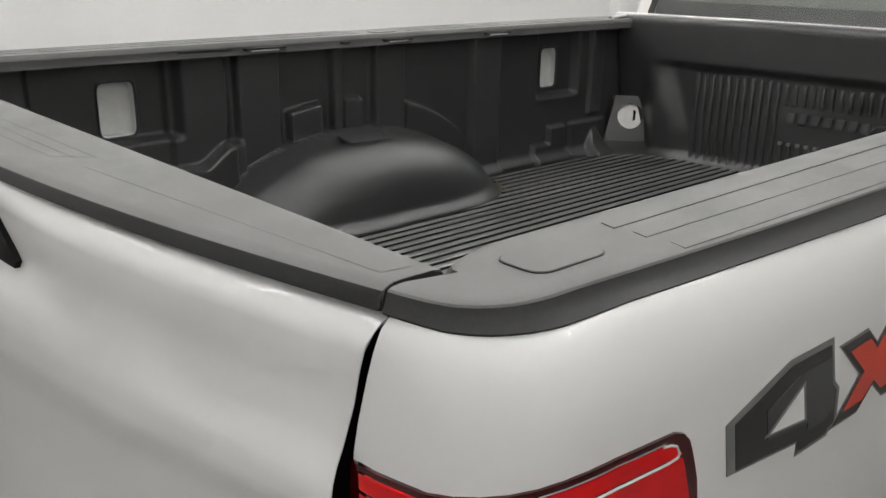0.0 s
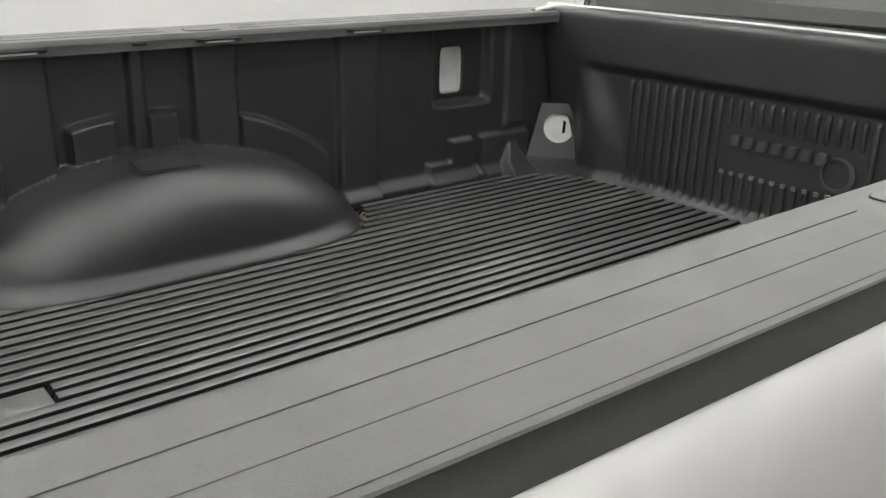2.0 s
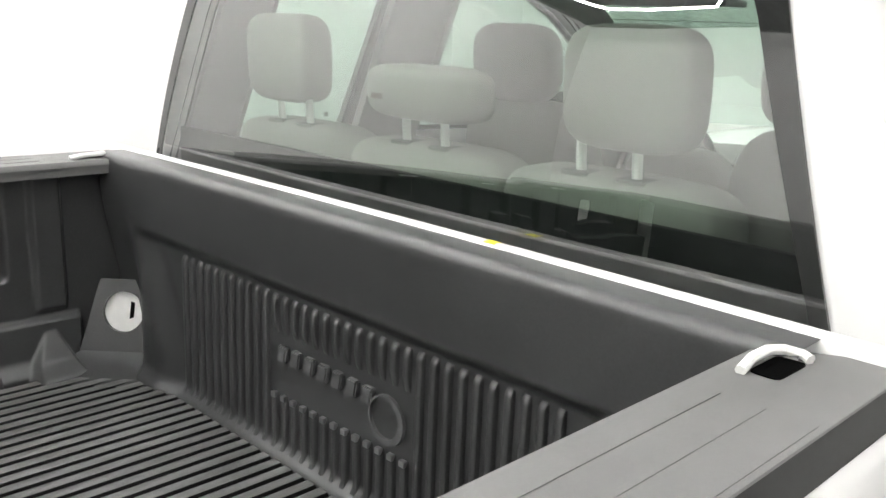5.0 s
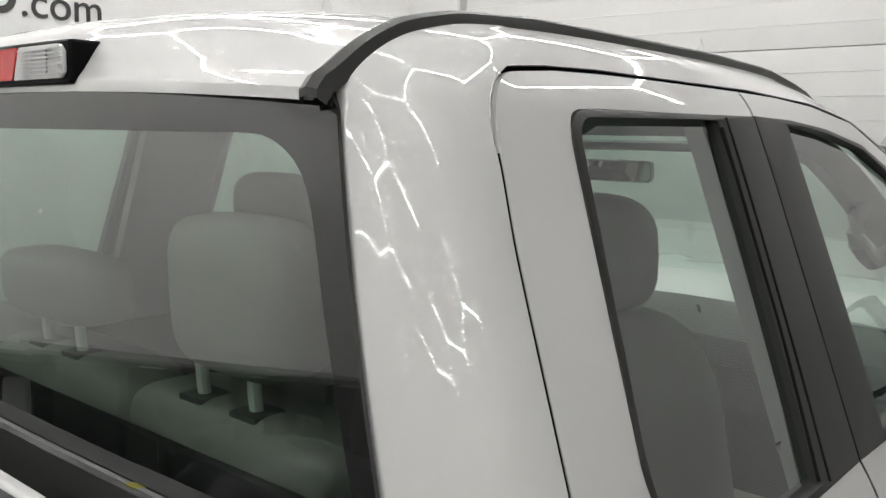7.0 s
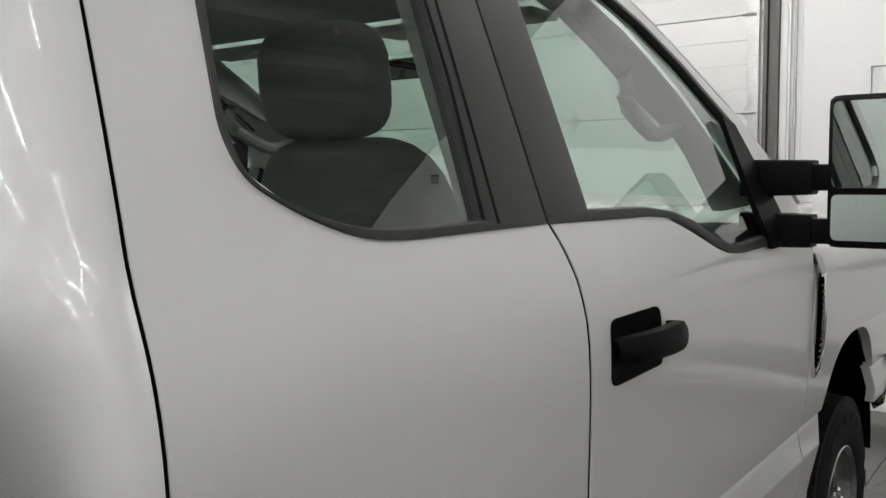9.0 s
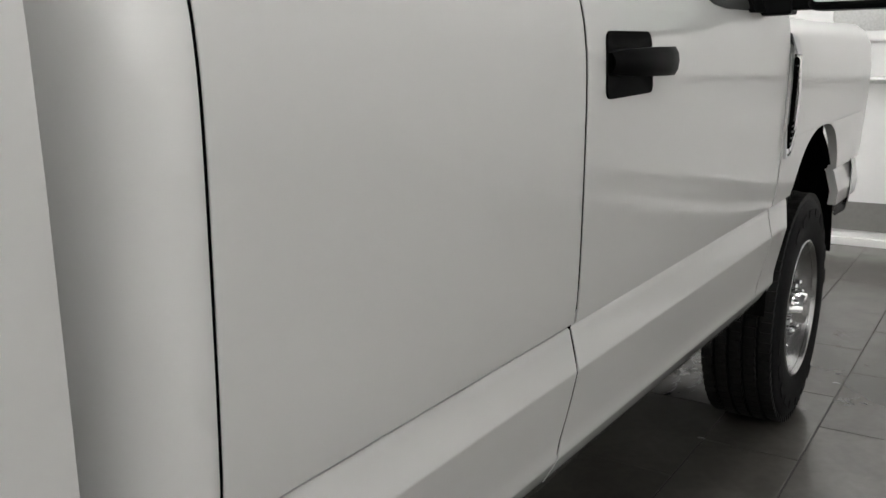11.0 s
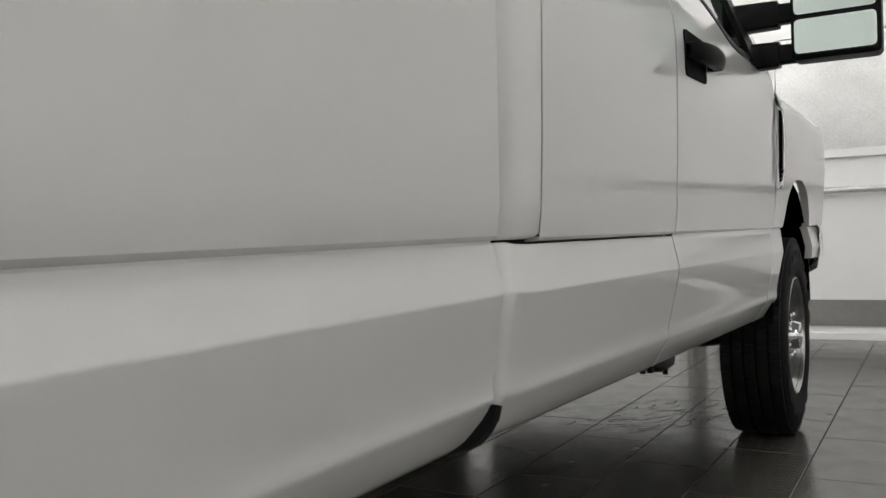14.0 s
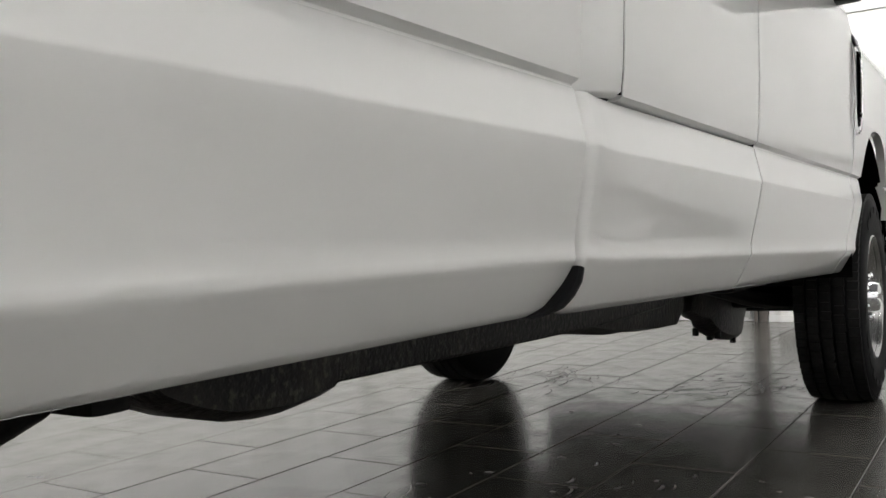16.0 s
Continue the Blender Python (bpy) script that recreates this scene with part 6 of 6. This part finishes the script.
part("mirror_face", bm, MIRROR, rear_view, "mirror glass", smooth=False)
for s in (1, -1):
    # door inner panels
    bm = bmesh.new()
    box(bm, s * 0.90, s * 0.925, 0.17, 2.15, 0.65, 1.40, 0.01)
    part("door_inner_panel", bm, CLOTH_DARK, truck, "grey inner door panel")
    # pillar trim between the doors and behind the rear door
    bm = bmesh.new()
    grid(bm, [[(s * (cab_x(z) - 0.03), y + lerp_table([(1.4, 0.0), (1.95, 0.02)], z), z) for z in np.linspace(1.38, 1.97, 8)] for y in (0.705, 0.72, 0.965)])
    thicken(bm, (-s * 0.03, 0, 0))
    part("pillar_trim", bm, HEADLINER, truck, "pale pillar trim with belt slot")
    bm = bmesh.new()
    grid(bm, [[(s * (cab_x(z) - 0.05 - 0.03 * (y < 0.15)), y + lerp_table([(1.4, 0.0), (1.95, 0.06)], z), z) for z in np.linspace(1.38, 1.93, 8)] for y in (0.10, 0.17, 0.275)])
    thicken(bm, (-s * 0.02, 0, 0))
    part("rear_pillar_trim", bm, HEADLINER, truck, "pale rear pillar trim")
    bm = bmesh.new()
    low = [(1.10, 1.925), (1.25, 1.905), (1.40, 1.873), (1.53, 1.828), (1.66, 1.776), (1.75, 1.735), (1.90, 1.685), (2.056, 1.628), (2.13, 1.585), (2.209, 1.529), (2.36, 1.42)]
    rows = []
    for f, out in ((0.0, 0.0), (0.3, 0.008), (0.7, 0.008), (1.0, 0.0)):
        row = []
        for y, z in low:
            zt = roof_z(y) - 0.02
            xt = edge_x(zt) - 0.012
            row.append((s * (0.70 + (xt - 0.70) * f + out), y, z + (zt - z) * f))
        rows.append(row)
    grid(bm, rows)
    thicken(bm, (-s * 0.03, 0, 0))
    part("front_pillar_trim", bm, HEADLINER, truck, "pale windscreen pillar trim")
    bm = bmesh.new()
    tube(bm, [(s * 0.705, y, z) for y, z in ((1.685, 1.775), (1.662, 1.752), (1.655, 1.722), (1.675, 1.695), (1.75, 1.660), (1.81, 1.638), (1.87, 1.638), (1.94, 1.652), (1.99, 1.660))], 0.021, 10)
    part("grab_handle", bm, HEADLINER, truck, "pale grab handle on the pillar")
    bm = bmesh.new()
    box(bm, s * 0.10, s * 0.58, 1.43, 1.56, 1.895, 1.915, 0.008)
    part("sun_visor", bm, HEADLINER, truck, "pale folded sun visor")


# ---- the room ----
X0, X1, Y0, Y1, H = -4.6, 6.2, -7.0, 5.80, 4.3
floor = tagged(new("floor", mesh_of("floor", box(bmesh.new(), X0 - 0.2, X1 + 0.2, Y0 - 0.2, Y1 + 0.2, -0.12, -0.0035), GROUT, False)), "dark slate-grey tiled floor with wet patches", "floor", kind="structure")
for name, dims in (("wall_west", (X0 - 0.2, X0, Y0 - 0.2, Y1 + 0.2)), ("wall_east", (X1, X1 + 0.2, Y0 - 0.2, Y1 + 0.2)), ("wall_south", (X0, X1, Y0 - 0.2, Y0))):
    tagged(new(name, mesh_of(name, box(bmesh.new(), *dims, 0, H), WALL, False)), "plain white painted wall", "wall", kind="structure")
DX0, DX1, DH = -4.0, -0.195, 3.35
bm = bmesh.new()
box(bm, DX1, X1, Y1, Y1 + 0.2, 0, H)
box(bm, X0, DX0, Y1, Y1 + 0.2, 0, H)
box(bm, DX0, DX1, Y1, Y1 + 0.2, DH, H)
tagged(new("wall_north", mesh_of("wall_north", bm, WALL, False)), "white painted wall with a garage door opening", "wall", kind="structure")
bm = bmesh.new()
rows = []
for k, x in enumerate(np.arange(X0, X1 + 0.01, 0.075)):
    rows.append([(x, Y0, H + (0.04 if (k // 2) % 2 else 0.0)), (x, Y1, H + (0.04 if (k // 2) % 2 else 0.0))])
grid(bm, rows)
tagged(new("ceiling", mesh_of("ceiling", bm, CEILING, False)), "dark corrugated metal ceiling", "ceiling", kind="structure")
bm = bmesh.new()
box(bm, DX1, X1 - 0.001, Y1 - 0.012, Y1, 0.10, 0.285)
tagged(new("wainscot", mesh_of("wainscot", bm, GREY_BAND, False)), "grey painted band along the wall's foot", "wall band", kind="structure")
bm = bmesh.new()
box(bm, DX1, X1 - 0.001, Y1 - 0.03, Y1, 0.0, 0.05, 0.004)
tagged(new("baseboard", mesh_of("baseboard", bm, WALL)), "white baseboard with a dark joint", "baseboard", kind="structure")
bm = bmesh.new()
box(bm, X1 - 0.012, X1, Y0 + 0.001, Y1 - 0.02, 0.0, 0.30)
tagged(new("wainscot", mesh_of("wainscot", bm, GREY_BAND, False)), "grey painted band along the wall's foot", "wall band", kind="structure")

# overhead garage door
door = thing("garage_door", "white sectional overhead garage door, closed", "garage door", at=((DX0 + DX1) / 2, Y1, 0))
sec = 0.655
z = -0.035
while z < DH - 0.1:
    top = min(z + sec, DH)
    bm = bmesh.new()
    box(bm, DX0, DX1, Y1 + 0.005, Y1 + 0.05, max(z, 0.0) + 0.003, top - 0.003, 0.004, 2)
    for q in (0.25, 0.5, 0.75):
        box(bm, DX0 + 0.01, DX1 - 0.01, Y1 + 0.001, Y1 + 0.006, z + (top - z) * q - 0.004, z + (top - z) * q + 0.004, 0.002, 1)
    part("section", bm, DOOR_PANEL, door, "white ribbed door section")
    z = top
for hz in (0.62, 1.275, 1.93, 2.585, 3.24):
    for hx in (-3.95, -2.79, -1.63, -0.30):
        bm = bmesh.new()
        slab(bm, [(hx + a, Y1 + 0.004, hz + b) for a, b in ((0, 0.12), (0.012, 0.06), (0.035, 0.02), (0.035, -0.02), (0.012, -0.06), (0, -0.12), (-0.012, -0.06), (-0.035, -0.02), (-0.035, 0.02), (-0.012, 0.06))], (0, -0.006, 0))
        tube(bm, [(hx - 0.05, Y1 - 0.012, hz), (hx + 0.05, Y1 - 0.012, hz)], 0.011, 8)
        if hx > -0.5:
            tube(bm, [(hx, Y1 - 0.02, hz), (hx + 0.085, Y1 - 0.02, hz)], 0.008, 8)
        part("hinge", bm, GALV, door, "galvanised door hinge")
for x in (DX1 - 0.115, DX0 + 0.04):
    bm = bmesh.new()
    box(bm, x, x + 0.075, Y1 - 0.002, Y1 + 0.004, 0.03, DH - 0.02)
    part("end_stile", bm, GALV, door, "galvanised end stile", smooth=False)
track = thing("door_track", "galvanised vertical door track bolted to the wall", "door track", at=(DX1, Y1, 0))
bm = bmesh.new()
box(bm, DX1 - 0.045, DX1 - 0.030, Y1 - 0.055, Y1 - 0.004, 0.02, 3.3, 0.003)
box(bm, DX1 - 0.045, DX1 - 0.005, Y1 - 0.008, Y1 - 0.004, 0.02, 3.3)
part("rail", bm, GALV, track)
bm = bmesh.new()
box(bm, DX1 - 0.006, DX1 + 0.095, Y1 - 0.045, Y1 - 0.001, 0.0, DH + 0.05, 0.006)
tagged(new("door_jamb", mesh_of("door_jamb", bm, JAMB)), "dark brown door jamb", "door jamb", kind="structure")
bm = bmesh.new()
box(bm, DX1 + 0.025, DX1 + 0.033, Y1 - 0.058, Y1 - 0.046, 0.0, DH)
tagged(new("jamb_seal", mesh_of("jamb_seal", bm, RUBBER, False)), "black rubber jamb seal", "door seal", kind="structure")
bm = bmesh.new()
for a, b, d in ((0.100, 0.145, 0.02), (0.152, 0.168, 0.03), (0.23, 0.236, 0.006)):
    box(bm, DX1 + a, DX1 + b, Y1 - d, Y1 - 0.001, 0.0, 3.9, 0.003)
tagged(new("trim", mesh_of("trim", bm, WALL)), "white corner trim and conduit beside the door", "wall trim", kind="structure")
bm = bmesh.new()
tube(bm, [(DX1 + 0.195, Y1 - 0.014, 1.60), (DX1 + 0.195, Y1 - 0.014, 3.9)], 0.010, 10)
tagged(new("conduit", mesh_of("conduit", bm, GALV)), "thin grey electrical conduit on the wall", "conduit")
ctl = thing("door_control", "black door control box with red and green buttons", "control box", at=(-0.05, Y1, 1.39))
bm = bmesh.new()
box(bm, -0.090, -0.012, Y1 - 0.06, Y1 - 0.001, 1.325, 1.47, 0.006)
part("body", bm, PLASTIC, ctl)
for k, m in enumerate((DECAL_LIGHT, RED_LENS, RED_LENS)):
    bm = bmesh.new()
    tube(bm, [(-0.051, Y1 - 0.061, 1.445 - k * 0.042), (-0.051, Y1 - 0.069, 1.445 - k * 0.042)], 0.012, 12)
    part("button", bm, m, ctl)
sw = thing("light_switch", "white wall switch plate beside the garage door", "light switch", at=(0.09, Y1, 1.24))
bm = bmesh.new()
box(bm, 0.055, 0.125, Y1 - 0.010, Y1 - 0.001, 1.185, 1.295, 0.004)
part("plate", bm, GALV, sw)
bm = bmesh.new()
box(bm, 0.080, 0.100, Y1 - 0.016, Y1 - 0.009, 1.225, 1.258, 0.003)
part("toggle", bm, WALL, sw)
# framed opening high on the wall
frame_thing = thing("wall_window", "white framed interior window on the wall", "window", at=(0.62, Y1, 1.9))
bm = bmesh.new()
ring_slab(bm, [(x, Y1 - 0.001, z) for x, z in ((0.40, 1.3), (1.30, 1.3), (1.30, 2.24), (0.40, 2.24))], [(x, Y1 - 0.001, z) for x, z in ((0.46, 1.36), (1.24, 1.36), (1.24, 2.18), (0.46, 2.18))], (0, -0.03, 0))
part("frame", bm, WALL, frame_thing, smooth=False)
bm = bmesh.new()
box(bm, 0.462, 1.238, Y1 - 0.012, Y1 - 0.003, 1.362, 2.178)
part("pane", bm, GALV, frame_thing, "grey pane", smooth=False)

# rail along the wall
wr = thing("wall_rail", "grey metal pipe rail along the white wall", "wall rail", at=(2.5, Y1, 1.02))
bm = bmesh.new()
tube(bm, [(0.40, Y1 - 0.075, 1.065), (X1 - 0.1, Y1 - 0.075, 1.065)], 0.024, 12)
part("pipe", bm, GALV, wr)
for x in (0.45, 1.6, 2.8, 4.0, 5.2):
    bm = bmesh.new()
    tube(bm, [(x, Y1 - 0.075, 1.065), (x, Y1 - 0.01, 1.065), (x, Y1 - 0.002, 1.065)], [0.012, 0.014, 0.035], 12)
    box(bm, x - 0.03, x + 0.03, Y1 - 0.11, Y1 - 0.05, 1.035, 1.125, 0.01)
    part("bracket", bm, GALV, wr)

# dark lettering on the west wall
sign = thing("wall_lettering", "large dark painted web-address ending on the white wall", "wall lettering", at=(X0, 2.2, 2.6))
curve = bpy.data.curves.new("lettering", "FONT")
curve.body = ".com"
curve.size = 0.29
curve.extrude = 0.004
temp = new("temp_text", curve)
me = bpy.data.meshes.new_from_object(temp)
bpy.data.objects.remove(temp)
me.materials.append(SIGN_INK)
letters = new("letters", me)
letters.parent = sign
letters.location = (0.008, -0.07, 0.05)
letters.rotation_euler = (radians(90), 0, radians(90))
bm = bmesh.new()
ring_slab(bm, [(X0 + 0.004, 2.005 + 0.105 * math.cos(k * math.pi / 16), 2.755 + 0.105 * math.sin(k * math.pi / 16)) for k in range(32)], [(X0 + 0.004, 2.005 + 0.060 * math.cos(k * math.pi / 16), 2.755 + 0.060 * math.sin(k * math.pi / 16)) for k in range(32)], (0.006, 0, 0))
part("letter_shape", bm, SIGN_INK, sign, smooth=False)

# column on the west side
col = thing("column", "white boxed column standing by the wall", "column", at=(X0, 4.9, 0))
bm = bmesh.new()
box(bm, X0 + 0.001, X0 + 0.12, 4.72, 5.05, 0, H - 0.002, 0.01)
part("shaft", bm, WALL, col)

# hexagonal light tubes under the ceiling
hx_r, hz = 1.15, 4.10
seen = set()
count = 0
proto = None
for i in range(-5, 7):
    for j in range(-7, 7):
        cx = 0.55 + i * 1.5 * hx_r
        cy = -0.6 + (j + 0.5 * (i % 2)) * math.sqrt(3) * hx_r
        for k in range(6):
            a, b = math.pi / 3 * k, math.pi / 3 * (k + 1)
            p = (cx + hx_r * math.cos(a), cy + hx_r * math.sin(a))
            q = (cx + hx_r * math.cos(b), cy + hx_r * math.sin(b))
            mx, my = (p[0] + q[0]) / 2, (p[1] + q[1]) / 2
            key = (round(mx, 2), round(my, 2))
            if key in seen or not (-4.2 < mx < 5.8 and -5.9 < my < 5.4) or (mx > 1.5 and my > -0.3) or (2.3 < mx < 3.6 and my < -0.3):
                continue
            seen.add(key)
            turn = math.atan2(q[1] - p[1], q[0] - p[0])
            if proto is None:
                proto = thing("light_tube", "thin glowing white ceiling light tube", "ceiling light", at=(0, 0, 0), group="ceiling light tubes")
                tb = bmesh.new()
                tube(tb, [(-hx_r / 2 + 0.02, 0, 0), (hx_r / 2 - 0.02, 0, 0)], 0.013, 8)
                part("glowing_tube", tb, LED, proto)
                tb = bmesh.new()
                box(tb, -hx_r / 2 + 0.01, hx_r / 2 - 0.01, -0.012, 0.012, 0.016, 0.03)
                part("backing", tb, GALV, proto, smooth=False)
                for hang in (-0.25, 0.25):
                    tb = bmesh.new()
                    tube(tb, [(hang, 0, 0.028), (hang, 0, H - hz + 0.03)], 0.003, 5)
                    part("hanger", tb, GALV, proto)
                proto.location = (mx, my, hz)
                proto.rotation_euler = (0, 0, turn)
            else:
                copy_thing(proto, Matrix.Translation((mx, my, hz)) @ Matrix.Rotation(turn, 4, "Z"))

# wet dirt under the truck: fans of thin streaks that the tyres left, and drops
bm = bmesh.new()
for cx, cy, turn, spread_x, count, length in ((-0.45, 2.95, 1.9, 0.35, 34, 0.34), (0.55, 2.95, 1.35, 0.26, 40, 0.16), (0.15, 3.0, 1.1, 0.30, 26, 0.10), (0.30, 2.62, 0.5, 0.22, 16, 0.10), (0.10, 0.75, 1.75, 0.25, 22, 0.22), (0.55, 1.2, 1.6, 0.30, 12, 0.08)):
    for k in range(count):
        px, py = cx + random.gauss(0, spread_x * 0.45), cy + random.gauss(0, spread_x * 0.55)
        q, r = turn + random.gauss(0, 0.28), length * random.uniform(0.25, 1.0)
        w = random.uniform(0.0015, 0.006)
        left, right = [], []
        for j in range(6):
            f = j / 5 - 0.5
            b = q + 0.5 * f
            mx, my = px + math.cos(b) * r * f, py + math.sin(b) * r * f
            h = w * (1 - (2 * f) ** 4) * random.uniform(0.5, 1.2) + 0.0004
            left.append((mx - math.sin(b) * h, my + math.cos(b) * h, 0.0004))
            right.append((mx + math.sin(b) * h, my - math.cos(b) * h, 0.0004))
        grid(bm, [left, [((a[0] + c[0]) / 2, (a[1] + c[1]) / 2, 0.0012) for a, c in zip(left, right)], right])
for k in range(40):
    px, py, r = random.uniform(-0.2, 1.1), random.uniform(0.3, 3.2), random.uniform(0.003, 0.011)
    grid(bm, [[(px + r * f * math.cos(q) * 1.6, py + r * f * math.sin(q), h) for q in np.linspace(0, math.tau, 9)] for f, h in ((1.0, 0.0003), (0.6, 0.0016), (0.02, 0.0019))])
tagged(new("wet_dirt", mesh_of("wet_dirt", bm, WET)), "streaks and drops of wet dirt on the floor tiles", "dirt", kind="stuff")

# floor tiles, long side along the truck, half-lapped
TW, TL, TG = 0.305, 0.610, 0.0035
tile_bm = bmesh.new()
box(tile_bm, -TW / 2 + TG / 2, TW / 2 - TG / 2, -TL / 2 + TG / 2, TL / 2 - TG / 2, -0.012, 0.0, 0.0016, 1)
tile_mesh = mesh_of("tile", tile_bm, TILE, False)
rest = bmesh.new()
made = 0
i0, i1 = int((X0 - 1.075) / TW) - 1, int((X1 - 1.075) / TW) + 1
for i in range(i0, i1 + 1):
    xc = 1.075 + (i + 0.5) * TW
    for j in range(int(Y0 / TL) - 1, int(Y1 / TL) + 2):
        yc = 1.78 + (j + (0.5 if i % 2 else 0.0)) * TL
        x_lo, x_hi, y_lo, y_hi = max(xc - TW / 2, X0), min(xc + TW / 2, X1), max(yc - TL / 2, Y0), min(yc + TL / 2, Y1)
        if x_hi - x_lo < 0.02 or y_hi - y_lo < 0.02:
            continue
        whole = x_hi - x_lo > TW - 0.001 and y_hi - y_lo > TL - 0.001
        if whole and -1.2 < xc < 2.5 and 0.0 < yc < 5.5 and made < 290:
            ob = new("tile", tile_mesh)
            ob.parent = floor
            ob.location = (xc, yc, random.uniform(-0.0006, 0.0006))
            made += 1
        else:
            box(rest, x_lo + TG / 2, x_hi - TG / 2, y_lo + TG / 2, y_hi - TG / 2, -0.012, 0.0)
ob = part("tiles", rest, TILE, floor, smooth=False)
tagged(ob, "far dark slate floor tiles", kind="stuff")
